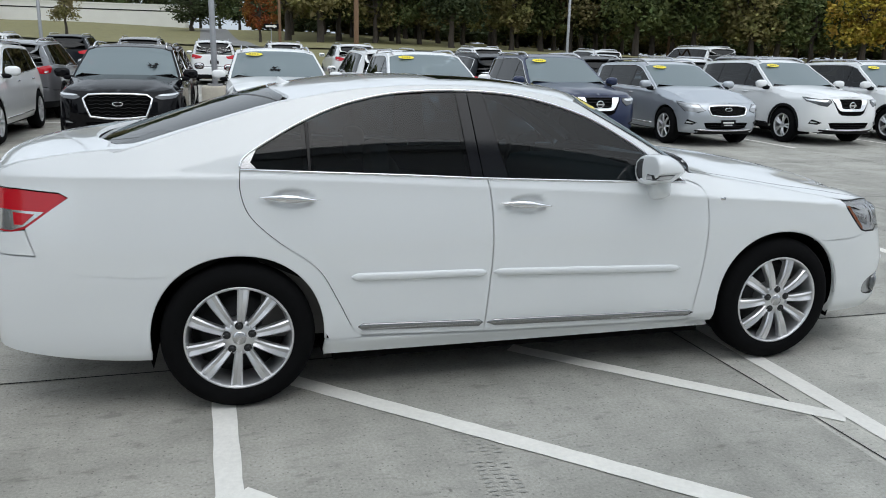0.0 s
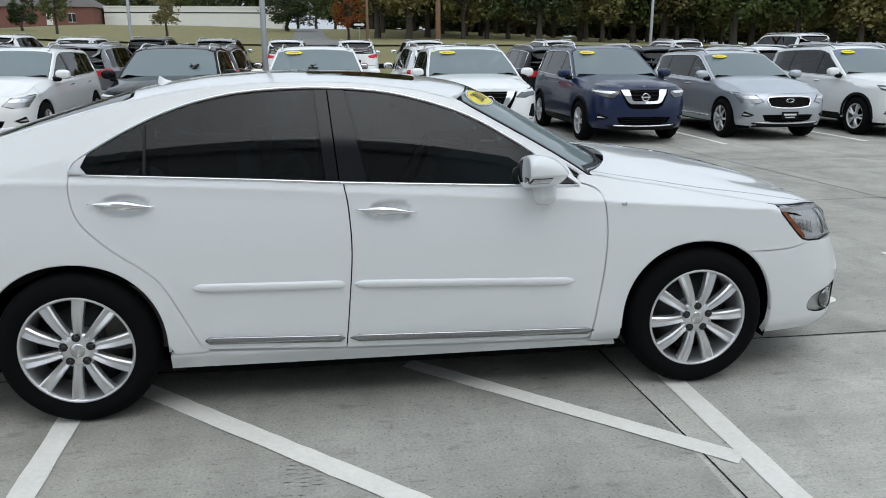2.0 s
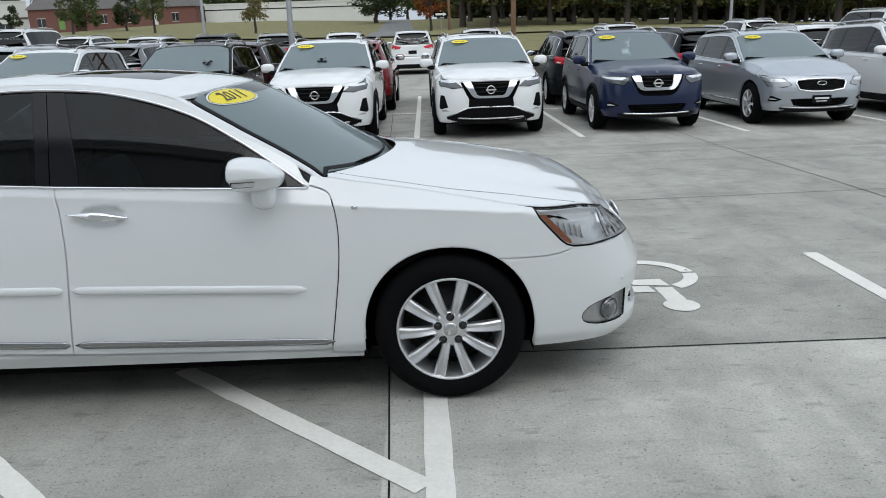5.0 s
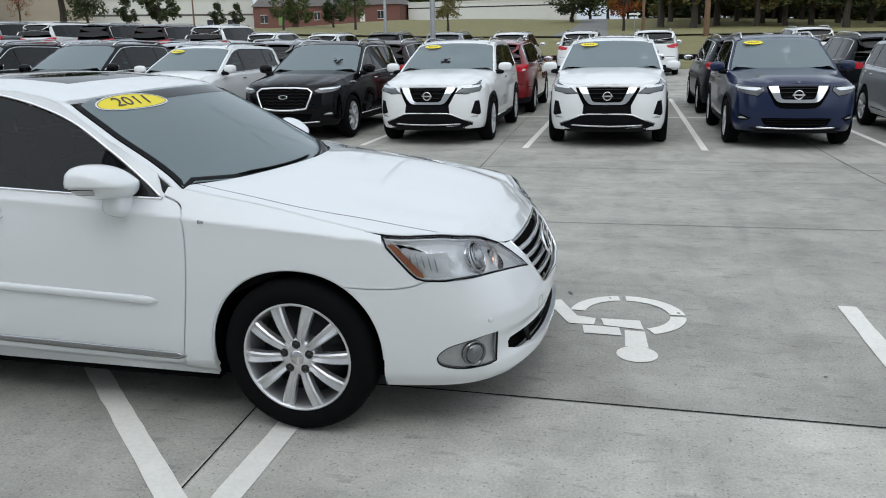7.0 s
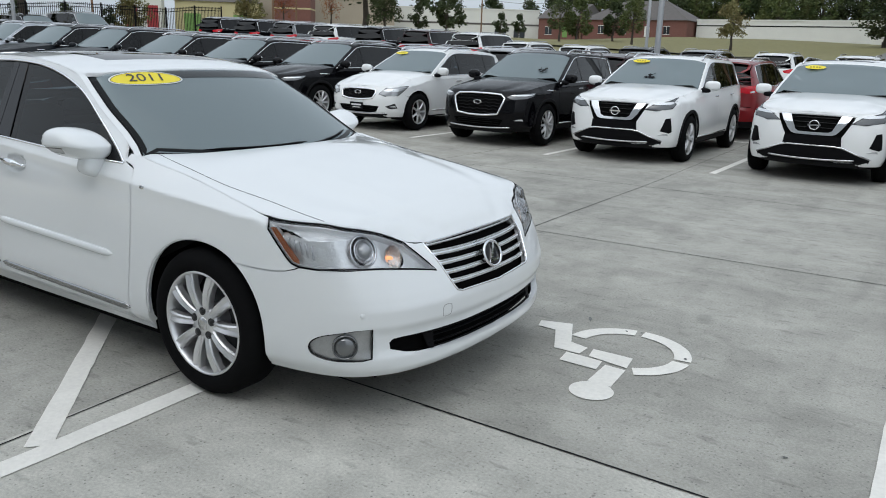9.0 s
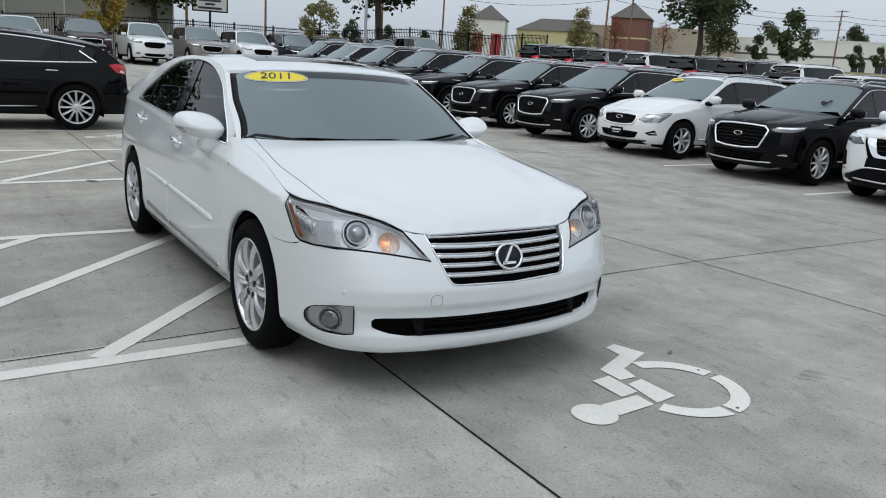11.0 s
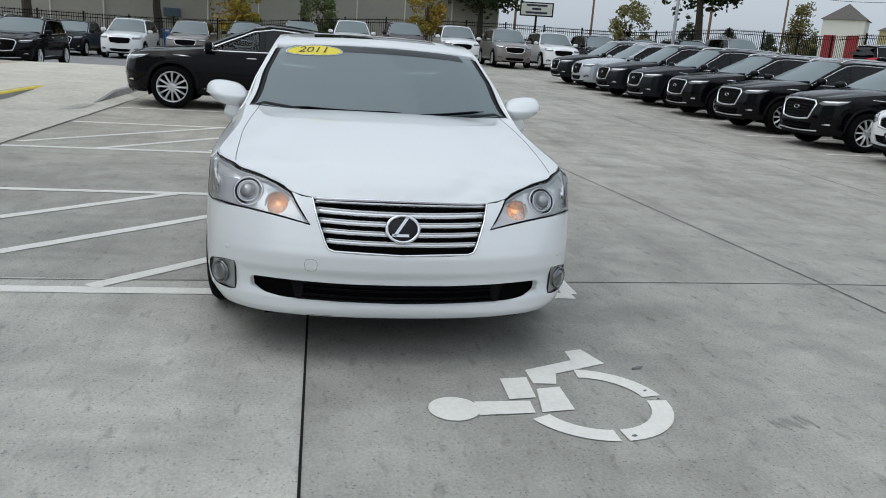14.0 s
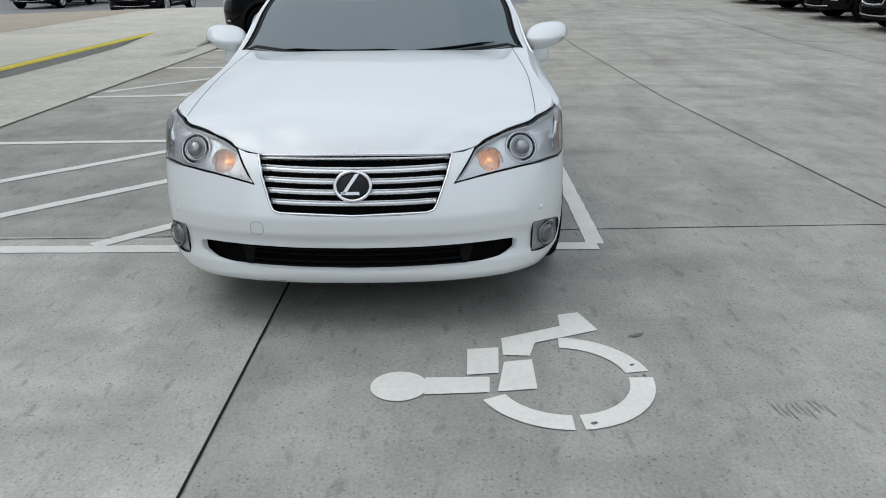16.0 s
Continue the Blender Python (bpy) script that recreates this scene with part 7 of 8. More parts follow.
# ---- the parked cars ----
ROW = lambda k: 6.63 + 2.737 * k
L_NEW = "black crossover with oval chrome grille, parked nose out in its bay"
FRONT_ROW = [
    (3, "compact", "white", "white compact crossover with V-shaped chrome grille and roof rails"),
    (2, "compact", "white", "white compact crossover with V-shaped chrome grille and roof rails"),
    (1, "crossover_old", "silver", "silver crossover with small chrome grille and dealer plate"),
    (0, "compact", "navy", "dark blue compact crossover with V-shaped chrome grille"),
    (-1, "midsize", "white", "white crossover with wide V-shaped grille and black skirt"),
    (-2, "midsize", "white", "white crossover with wide V-shaped grille and black skirt"),
    (-3, "crossover_new", "black", L_NEW),
    (-4, "crossover_old", "white", "white crossover with small chrome grille and tinted windows"),
    (-5, "crossover_new", "black", L_NEW),
    (-6, "crossover_new", "black", L_NEW),
    (-7, "crossover_new", "black", L_NEW),
    (-8, "family", "dark", "dark graphite family crossover with chrome window line"),
    (-9, "family", "dark", "dark graphite family crossover with chrome window line"),
    (-10, "family", "silver", "silver family crossover with chrome grille"),
    (-11, "family", "dark", "dark graphite family crossover with chrome window line"),
]
STICKERED = []
FRONT_CARS = {}
FRONT_X = {1: 9.30, 0: 6.54, -1: 3.78, -2: 0.90, -3: -1.65, -4: -4.42}
for k, style, paint, label in FRONT_ROW:
    wb = STYLES[style]["wb"]
    car_ = place_car(style, paint, FRONT_X.get(k, ROW(k)), 13.93 + wb, -90, label)
    FRONT_CARS[k] = car_
    if k in (3, 2, 1, 0, -1, -2, -4):
        STICKERED.append((car_, style))
BACK_ROW = [(3, "family", "black"), (2, "midsize", "white"), (1, "compact", "dark"), (0, "compact", "dark"), (-1, "family", "white"), (-2, "compact", "red"), (-3, "compact", "maroon"), (-4, "compact", "grey"), (-5, "crossover_new", "silver"),
            (-6, "compact", "silver"), (-7, "midsize", "red"), (-8, "midsize", "red"), (-9, "crossover_new", "dark"), (-10, "compact", "white"), (-11, "compact", "dark")]
for k, style, paint in BACK_ROW:
    place_car(style, paint, ROW(k) - 0.1, 19.2, 90, f"{paint} crossover parked tail to tail with the front row", True)
FAR_ROW = [(21.5, "large", "white"), (16.0, "compact", "white"), (10.5, "compact", "white"), (5.0, "midsize", "white"), (2.25, "compact", "white"), (-0.45, "compact", "white"), (-3.1, "midsize", "grey"), (-5.6, "compact", "dark"), (-8.2, "compact", "white"), (-10.9, "compact", "white"), (-13.3, "large", "white"),
           (-16.0, "large", "maroon"), (-18.7, "large", "black"), (-21.6, "large", "white"), (-24.4, "large", "grey"), (-27.1, "large", "black"), (-30.0, "large", "black")]
for x, style, paint in FAR_ROW:
    place_car(style, paint, x, 32.2, 90, f"{paint} parked utility car facing the grass verge", True)
WEST_ROW = [(-17.0, "crossover_new", "dark"), (-14.2, "crossover_new", "black"), (-11.4, "crossover_new", "black"), (-8.4, "crossover_new", "dark"), (-5.65, "large", "white"), (-2.65, "large", "bronze"), (0.1, "large", "dark"), (2.8, "large", "grey"), (5.4, "large", "white"),
            (8.15, "large", "maroon"), (10.95, "large", "white"), (13.7, "large", "bronze"), (16.3, "large", "white"), (18.9, "large", "black"), (21.5, "large", "black"), (24.3, "large", "black"), (27.2, "large", "grey")]
for y, style, paint in WEST_ROW:
    place_car(style, paint, -37.0, y, 0, f"{paint} utility car parked nose out along the iron fence", True, ("grille_bar", "badge", "skid_strip", "dashboard"))
place_car("crossover_new", "black", -24.3, -6.4, 0, "black crossover with oval chrome grille standing in the far aisle")
place_car("crossover_new", "dark", -29.3, -12.5, 0, "dark crossover with oval chrome grille beyond the raised walk")
place_car("sleek", "black", -8.8, 4.0, -90, "black crossover with chrome window line, parked across the bays")


M_STICKERINK = material("sticker_ink", (0.30, 0.24, 0.02), 0.5)


def windscreen_sticker(car, style):
    """A yellow oval price-year sticker on the inside of the passenger's upper corner, with unreadable print as a bar."""
    st = STYLES[style]
    xt = st["wb"] - 0.44 - st["slope"]
    rise_ = (st["h"] - st["hb"] - 0.1) / st["slope"]
    x = xt + 0.15
    z = st["h"] - 0.055 - 0.15 * rise_ + 0.012
    m = Matrix.Translation((x, -0.40, z)) @ Matrix.Rotation(math.atan(rise_), 4, "Y")
    bm = bmesh.new()
    bmesh.ops.create_circle(bm, cap_ends=True, radius=1, segments=28)
    bmesh.ops.scale(bm, verts=bm.verts, vec=(0.062, 0.155, 1))
    s_ = part("sticker", bm, M_YELLOW, car, "yellow oval window sticker")
    s_.matrix_basis = m
    b = part("print", boxes(*[(-0.020, 0.020, -0.084 + 0.045 * i, -0.055 + 0.045 * i, 0.002, 0.003) for i in range(4)]), M_STICKERINK, s_)

for car_, style in STICKERED:
    windscreen_sticker(car_, style)


def window_flag(car, style, y, drop, turn):
    """A folded dark dealer flag on its stick behind the windscreen."""
    st = STYLES[style]
    xt = st["wb"] - 0.44 - st["slope"]
    rise_ = (st["h"] - st["hb"] - 0.1) / st["slope"]
    m = Matrix.Translation((xt + drop, y, st["h"] - 0.055 - drop * rise_ + 0.012)) @ Matrix.Rotation(math.atan(rise_), 4, "Y") @ Matrix.Rotation(radians(turn), 4, "Z") @ Matrix.Diagonal((0.55, 0.55, 1, 1))
    fl = part("window_flag", boxes((-0.10, 0.0, -0.11, -0.01, 0.0, 0.004), (0.0, 0.10, 0.0, 0.11, 0.0, 0.004), (-0.05, 0.06, 0.10, 0.20, 0.001, 0.005), (0.08, 0.15, -0.09, 0.03, 0.001, 0.005)), M_BLACK, car, "dark folded dealer flag")
    fl.matrix_basis = m
    part("stick", boxes((-0.22, 0.20, -0.006, 0.006, 0.001, 0.006)), M_BLACK, fl)


for k, y, drop, turn in ((-3, 0.40, 0.58, 35), (-2, -0.06, 0.62, -35)):
    window_flag(FRONT_CARS[k], dict((r[0], r[1]) for r in FRONT_ROW)[k], y, drop, turn)

# ---- trees ----
def leaf_material(name, color, spread=0.35):
    m = material(name, color, 0.75)
    n, l = m.node_tree.nodes, m.node_tree.links
    b = n["Principled BSDF"]
    g = n.new("ShaderNodeNewGeometry")
    r = n.new("ShaderNodeMapRange")
    r.inputs["To Min"].default_value, r.inputs["To Max"].default_value = 1 - spread, 1 + spread
    l.new(g.outputs["Random Per Island"], r.inputs["Value"])
    tc = n.new("ShaderNodeTexCoord")
    t = n.new("ShaderNodeTexNoise")
    t.inputs["Scale"].default_value = 0.45
    l.new(tc.outputs["Object"], t.inputs["Vector"])
    r2 = n.new("ShaderNodeMapRange")
    r2.inputs["From Min"].default_value, r2.inputs["From Max"].default_value = 0.3, 0.7
    r2.inputs["To Min"].default_value, r2.inputs["To Max"].default_value = 0.47, 0.535
    l.new(t.outputs[0], r2.inputs["Value"])
    oi = n.new("ShaderNodeObjectInfo")
    r3 = n.new("ShaderNodeMapRange")
    r3.inputs["To Min"].default_value, r3.inputs["To Max"].default_value = 0.75, 1.2
    l.new(oi.outputs["Random"], r3.inputs["Value"])
    mu = n.new("ShaderNodeMath")
    mu.operation = "MULTIPLY"
    l.new(r.outputs[0], mu.inputs[0])
    l.new(r3.outputs[0], mu.inputs[1])
    h = n.new("ShaderNodeHueSaturation")
    h.inputs["Color"].default_value = (*color, 1)
    l.new(mu.outputs[0], h.inputs["Value"])
    l.new(r2.outputs[0], h.inputs["Hue"])
    l.new(h.outputs[0], b.inputs["Base Color"])
    b.inputs["Specular IOR Level"].default_value = 0.2
    return m


LEAF = {
    "green": leaf_material("green_leaves", (0.098, 0.122, 0.045)),
    "olive": leaf_material("olive_leaves", (0.185, 0.170, 0.068)),
    "yellow": leaf_material("yellow_leaves", (0.26, 0.19, 0.03)),
    "orange": leaf_material("orange_leaves", (0.24, 0.085, 0.022)),
    "dark": leaf_material("dark_leaves", (0.048, 0.064, 0.028)),
    "brown": leaf_material("brown_leaves", (0.17, 0.150, 0.068)),
}
M_BARK = material("bark", (0.055, 0.045, 0.036), 0.9, vary=0.3, scale=4, bump=0.6, bump_scale=12)


def limb(bm, a, b, r0, r1, seg=6):
    d = (b - a).normalized()
    u = d.orthogonal().normalized()
    v = d.cross(u)
    rows = []
    for p, r in ((a, r0), ((a + b) / 2 + u * (b - a).length * 0.04, (r0 + r1) / 2), (b, r1)):
        rows.append([bm.verts.new(p + (u * math.cos(t) + v * math.sin(t)) * r) for t in (2 * math.pi * i / seg for i in range(seg))])
    for p, q in zip(rows, rows[1:]):
        for i in range(seg):
            j = (i + 1) % seg
            bm.faces.new((p[i], p[j], q[j], q[i]))


def crown_mesh(seed, height, radius, base, leaves, size, clumps, shape="round"):
    """A crown of many small bent leaves gathered in uneven clumps, and the trunk with limbs that carries them."""
    rng = random.Random(seed)
    centres = []
    for i in range(clumps):
        f = rng.random()
        z = base + (height - base) * (0.08 + 0.88 * f)
        if shape == "cone":
            rr = radius * (1.05 - 0.85 * f)
        else:
            rr = radius * math.sqrt(max(0.08, 1 - (2 * f - 0.85) ** 2 * 0.8))
        a = rng.uniform(0, 2 * math.pi)
        q = rr * math.sqrt(rng.uniform(0.10, 1.0)) * 0.82
        centres.append((Vector((q * math.cos(a), q * math.sin(a), z)), radius * rng.uniform(0.20, 0.40)))
    verts, faces = [], []
    for i in range(leaves):
        c, r = centres[i % clumps]
        d = Vector((rng.gauss(0, 1), rng.gauss(0, 1), rng.gauss(0, 1))).normalized()
        p = c + d * r * rng.uniform(0.45, 1.08) * Vector((1, 1, 0.85)).length / 1.65
        u = Vector((rng.gauss(0, 1), rng.gauss(0, 1), rng.gauss(0, 0.6))).normalized()
        w = u.cross(Vector((rng.gauss(0, 1), rng.gauss(0, 1), rng.gauss(0, 1)))).normalized()
        s = size * rng.uniform(0.6, 1.3)
        k = len(verts)
        verts += [p - u * s * 0.5, p + w * s * 0.32, p + u * s * 0.5 + d * s * 0.12, p - w * s * 0.32]
        faces.append((k, k + 1, k + 2, k + 3))
    me = bpy.data.meshes.new("crown")
    me.from_pydata([tuple(v) for v in verts], [], faces)
    bm = bmesh.new()
    tr = 0.022 * height + 0.03
    top = Vector((0, 0, base + (height - base) * 0.55))
    limb(bm, Vector((0, 0, -0.3)), Vector((rng.uniform(-0.1, 0.1), rng.uniform(-0.1, 0.1), base)), tr * 1.25, tr * 0.8, 8)
    limb(bm, Vector((0, 0, base)), top, tr * 0.8, tr * 0.3, 8)
    for c, r in centres[::2]:
        limb(bm, Vector((0, 0, base + (top.z - base) * rng.uniform(0, 0.7))), c, tr * 0.32, tr * 0.08, 5)
    mt = bpy.data.meshes.new("trunk")
    bm.to_mesh(mt)
    bm.free()
    mt.materials.append(M_BARK)
    me.materials.append(LEAF["green"])
    return me, mt


TREES = {
    "young": [crown_mesh(i, 5.4, 2.0, 1.5, 2600, 0.26, 26) for i in (1, 2)],
    "wood": [crown_mesh(10 + i, 15, 5.0, 2.6, 5200, 0.62, 46) for i in range(4)],
    "conifer": [crown_mesh(20, 7.5, 2.6, 0.7, 3200, 0.30, 40, "cone")],
    "oak": [crown_mesh(30 + i, 12.5, 5.4, 4.6, 5200, 0.50, 44) for i in (0, 1)],
    "shrub": [crown_mesh(40, 2.4, 1.15, 0.1, 1800, 0.20, 22)],
    "bare": [crown_mesh(50, 4.6, 2.0, 1.0, 800, 0.20, 22)],
}


def plant(kind, leaf, x, y, label, scale=1.0, turn=0.0, pick=0, z=None, squash=1.0, name="tree", group="trees"):
    me, mt = TREES[kind][pick % len(TREES[kind])]
    t = empty(name, pose(x, y, ground_z(x, y) if z is None else z, 0, 0, turn) @ Matrix.Diagonal((scale * squash, scale * squash, scale, 1)), label, "tree" if name == "tree" else name, group)
    a, b = new("trunk", mt), new("crown", me)
    a.parent = b.parent = t
    b.material_slots[0].link = "OBJECT"
    b.material_slots[0].material = LEAF[leaf]
    return t


def polar(ex, ey, az, d):
    return ex + d * math.sin(radians(az)), ey + d * math.cos(radians(az))


for az, d, leaf, s in ((-10.3, 86, "brown", 0.86), (-22.0, 88, "green", 0.80), (-17.0, 90, "green", 0.86), (2.0, 86, "orange", 0.98)):
    x, y = polar(0.5, 0, az, d)
    plant("young", leaf, x, y, f"young tree with {leaf} autumn leaves on the grass bank", s, az * 7, int(abs(az)))
x, y = polar(1.9, 0, -3.0, 135)
plant("conifer", "dark", x, y, "dark spreading conifer on the grass bank", 1.15, 0, 0, squash=1.7)
rng = random.Random(5)
for i in range(74):
    row = i % 3
    az = 3.5 + (i // 3) * 2.05 + rng.uniform(-0.8, 0.8)
    d = (104 + row * 22 + rng.uniform(-8, 8)) / math.cos(radians(min(az, 42))) ** 0.6
    x, y = polar(1, 0, az, d)
    leaf = rng.choice(["olive", "olive", "green", "green", "dark", "brown"])
    plant("wood", leaf, x, y, f"tall {leaf} broadleaf tree at the edge of the woods", rng.uniform(0.85, 1.15), rng.uniform(0, 360), rng.randrange(4), group="woods")
for i in range(24):
    az = -24 + i * 1.3
    x, y = polar(1, 0, az, 215 + rng.uniform(-10, 10))
    plant("wood", rng.choice(["dark", "green"]), x, y, "tall dark tree behind the drive", 1.0, rng.uniform(0, 360), i, group="woods", z=6.0)
for i in range(16):
    az = -64 + i * 2.6
    x, y = polar(6, 2, az, 300 + rng.uniform(-20, 20))
    plant("wood", "dark", x, y, "far dark tree on the skyline", rng.uniform(1.1, 1.4) if az > -42 else rng.uniform(0.6, 0.9), rng.uniform(0, 360), i, group="skyline trees", z=ground_z(x, y) - 0.7)
x, y = polar(0, 0, 43.0, 74)
plant("wood", "yellow", x, y, "golden-leaved tree beside the lot", 0.62, 0, 1, group="trees")
# undergrowth closes the foot of the woods
for i in range(34):
    az = 4 + i * 1.5 + rng.uniform(-0.5, 0.5)
    x, y = polar(1, 0, az, (150 + rng.uniform(-10, 14)) / math.cos(radians(min(az, 42))) ** 0.6)
    plant("shrub", rng.choice(["dark", "olive", "green"]), x, y, "dark undergrowth shrub below the trees", rng.uniform(2.2, 3.4), rng.uniform(0, 360), 0, name="shrub", group="undergrowth", squash=1.7)

for i in range(32):
    az = 3 + i * 1.7
    x, y = polar(1, 0, az, 190 / math.cos(radians(min(az, 42))) ** 0.5)
    plant("shrub", rng.choice(["dark", "olive", "brown"]), x, y, "dense dark thicket behind the woods", rng.uniform(3.6, 4.6), rng.uniform(0, 360), 0, name="shrub", group="undergrowth", squash=2.4)

# trees along the west fence and the oaks behind it
for az, d, kind, leaf, s in ((-82.8, 48, "young", "yellow", 0.78), (-90.5, 49, "young", "green", 0.66), (-68.5, 52, "young", "olive", 0.72), (-57.5, 62, "conifer", "olive", 0.60), (-96.0, 50, "young", "yellow", 0.85)):
    x, y = polar(6.8, 4.05, az, d)
    plant(kind, leaf, x, y, f"small {leaf} tree standing by the iron fence", s, az * 9, int(abs(az)))
for az, d, s, p in ((-108.9, 62, 1.0, 0), (-91.2, 60, 1.05, 1), (-101, 64, 0.95, 1), (-64.0, 64, 1.05, 0), (-79, 70, 0.9, 1)):
    x, y = polar(6.8, 4.05, az, d)
    plant("oak", "dark", x, y, "broad dark-leaved oak behind the iron fence", s, az * 5, p, z=0.9)
x, y = polar(6.2, 1.8, -39.6, 112)
plant("oak", "dark", x, y, "broad dark-leaved tree in front of the shops", 1.12, 30, 0, z=3.4, squash=1.15)
for az, d, kind, leaf, s, z in ((-38.2, 106, "conifer", "dark", 1.05, 3.8), (-33.8, 104, "shrub", "dark", 2.35, 4.2), (-45.2, 115, "bare", "orange", 1.05, 4.2), (-41.9, 118, "bare", "orange", 0.95, 4.6), (-35.8, 106, "shrub", "dark", 1.25, 4.2),
                                (-29.9, 116, "shrub", "dark", 1.15, 4.2), (-28.6, 117, "shrub", "dark", 1.05, 4.4), (-24.5, 114, "shrub", "green", 2.1, 4.0), (-22.0, 116, "shrub", "dark", 1.9, 4.2), (-47.6, 100, "conifer", "olive", 0.9, 2.7)):
    x, y = polar(6.2, 1.8, az, d)
    plant(kind, leaf, x, y, f"{leaf} {'shrub' if kind == 'shrub' else 'tree'} in front of the far buildings", s, az * 3, 0, z=z, name="shrub" if kind == "shrub" else "tree")

# ---- far buildings ----
M_WHITEWALL = material("white_render", (0.66, 0.66, 0.62), 0.8, vary=0.05, scale=0.6)
M_BEIGE = material("beige_metal_wall", (0.36, 0.345, 0.305), 0.7, vary=0.06, scale=0.4)
M_TAN = material("tan_wall", (0.38, 0.33, 0.26), 0.8, vary=0.06, scale=0.4)
M_BRICK = material("red_brick", (0.17, 0.075, 0.06), 0.85, vary=0.2, scale=3)
M_SHINGLE = material("grey_shingle", (0.11, 0.10, 0.095), 0.9, vary=0.2, scale=2)
M_FARGLASS = material("window_glass", (0.03, 0.035, 0.04), 0.1)
M_GREENP = material("green_panel", (0.16, 0.30, 0.08), 0.6)
M_CREAM = material("cream_wall", (0.52, 0.46, 0.26), 0.8, vary=0.05)
M_REDP = material("red_panel", (0.32, 0.03, 0.035), 0.6)
M_GALV = material("galvanised_steel", (0.30, 0.31, 0.32), 0.5, 0.6, vary=0.1)
M_TIMBER = material("timber_pole", (0.16, 0.095, 0.055), 0.9, vary=0.25, scale=3, bump=0.4)
M_IRON = material("black_iron", (0.010, 0.010, 0.011), 0.5)
M_DEALER = material("dealer_wall", (0.52, 0.54, 0.56), 0.6, vary=0.06, scale=0.5)


def house(name, label, x, y, z, turn, w, d, h, wall, roof_mat=None, roof_h=0.0, windows=(), bands=(), hip=False, over=0.4):
    """A building with its front at local -y: walls, roof, windows (x, z, w, h, material)."""
    b = empty(name, pose(x, y, z, 0, 0, turn), label, "building", "far buildings")
    part("wall", boxes((-w / 2, w / 2, 0, d, -3, h)), wall, b)
    if roof_h:
        bm = bmesh.new()
        e = over
        c = [bm.verts.new(v) for v in ((-w / 2 - e, -e, h), (w / 2 + e, -e, h), (w / 2 + e, d + e, h), (-w / 2 - e, d + e, h))]
        k = min(w, d) * 0.5 if hip else 0
        r = [bm.verts.new((-w / 2 - e + k, d / 2, h + roof_h)), bm.verts.new((w / 2 + e - k, d / 2, h + roof_h))] if w - 2 * k > 0.2 or not hip else [bm.verts.new((0, d / 2, h + roof_h))] * 2
        if r[0] is r[1]:
            for i in range(4):
                bm.faces.new((c[i], c[(i + 1) % 4], r[0]))
        else:
            bm.faces.new((c[0], c[1], r[1], r[0]))
            bm.faces.new((c[2], c[3], r[0], r[1]))
            bm.faces.new((c[1], c[2], r[1]))
            bm.faces.new((c[3], c[0], r[0]))
        bm.faces.new(c[::-1])
        bmesh.ops.recalc_face_normals(bm, faces=bm.faces)
        part("roof", bm, roof_mat or M_SHINGLE, b)
    else:
        part("parapet", boxes((-w / 2 - 0.1, w / 2 + 0.1, -0.1, d + 0.1, h, h + 0.28)), roof_mat or wall, b)
    for wx, wz, ww, wh, mat in windows:
        o = part("window", boxes((wx - ww / 2, wx + ww / 2, -0.06, 0.02, wz, wz + wh)), mat, b)
        if mat is M_FARGLASS:
            part("window_frame", boxes((wx - ww / 2 - 0.08, wx + ww / 2 + 0.08, -0.10, -0.02, wz + wh, wz + wh + 0.1), (wx - ww / 2 - 0.08, wx + ww / 2 + 0.08, -0.10, -0.02, wz - 0.1, wz), (wx - 0.03, wx + 0.03, -0.09, -0.02, wz, wz + wh)), M_WHITEWALL, o)
    for z0, z1, mat in bands:
        part("band", boxes((-w / 2 - 0.03, w / 2 + 0.03, -0.05, d, z0, z1)), mat, b)
    return b


house("white_building", "long low white building with a dark cornice line", -24.5, 165, 4.6, 0, 34, 18, 4.6, M_WHITEWALL, bands=((3.55, 3.75, M_IRON),))
house("brick_house", "red brick house with grey hipped roof", -53, 160, 5.5, 0, 22, 14, 3.5, M_BRICK, M_SHINGLE, 4.2, [(-7, 0.8, 1.2, 1.5, M_FARGLASS), (-2, 0.8, 1.2, 1.5, M_FARGLASS), (3, 0.2, 1.1, 2.1, M_WHITEWALL), (7, 0.8, 1.2, 1.5, M_FARGLASS)], hip=True)
house("brick_house", "red brick house with steep gable", -72.2, 164.3, 5.2, 0, 9, 16, 4.2, M_BRICK, M_SHINGLE, 3.6, [(-2, 0.8, 1.6, 1.6, M_FARGLASS), (2.0, 0.2, 1.2, 2.3, M_GREENP)])
house("white_garage", "low white commercial building with wide doors", -96.5, 161.5, 4.3, 30, 38, 16, 7.0, M_WHITEWALL, windows=[(10, 0.1, 2.6, 2.6, M_FARGLASS), (14.5, 0.1, 2.6, 2.6, M_FARGLASS)], bands=((3.6, 4.0, M_SHINGLE),))
house("shop_building", "long tan shop building with flat roof", -117.5, 135.5, 3.0, 42.7, 35, 16, 8.9, M_TAN, windows=[(-12, 0.3, 5, 2.6, M_FARGLASS), (-4, 0.3, 5, 2.6, M_FARGLASS), (6, 0.3, 5, 2.6, M_FARGLASS)], bands=((3.5, 3.8, M_WHITEWALL),))
house("brick_tower_shop", "orange brick shop with grey pointed roof", -113.7, 124.1, 3.0, 35, 7.5, 7.5, 10.2, M_BRICK, M_SHINGLE, 3.4, [(0, 0.4, 4, 2.8, M_FARGLASS)], ((6.0, 6.3, M_CREAM),), hip=True)
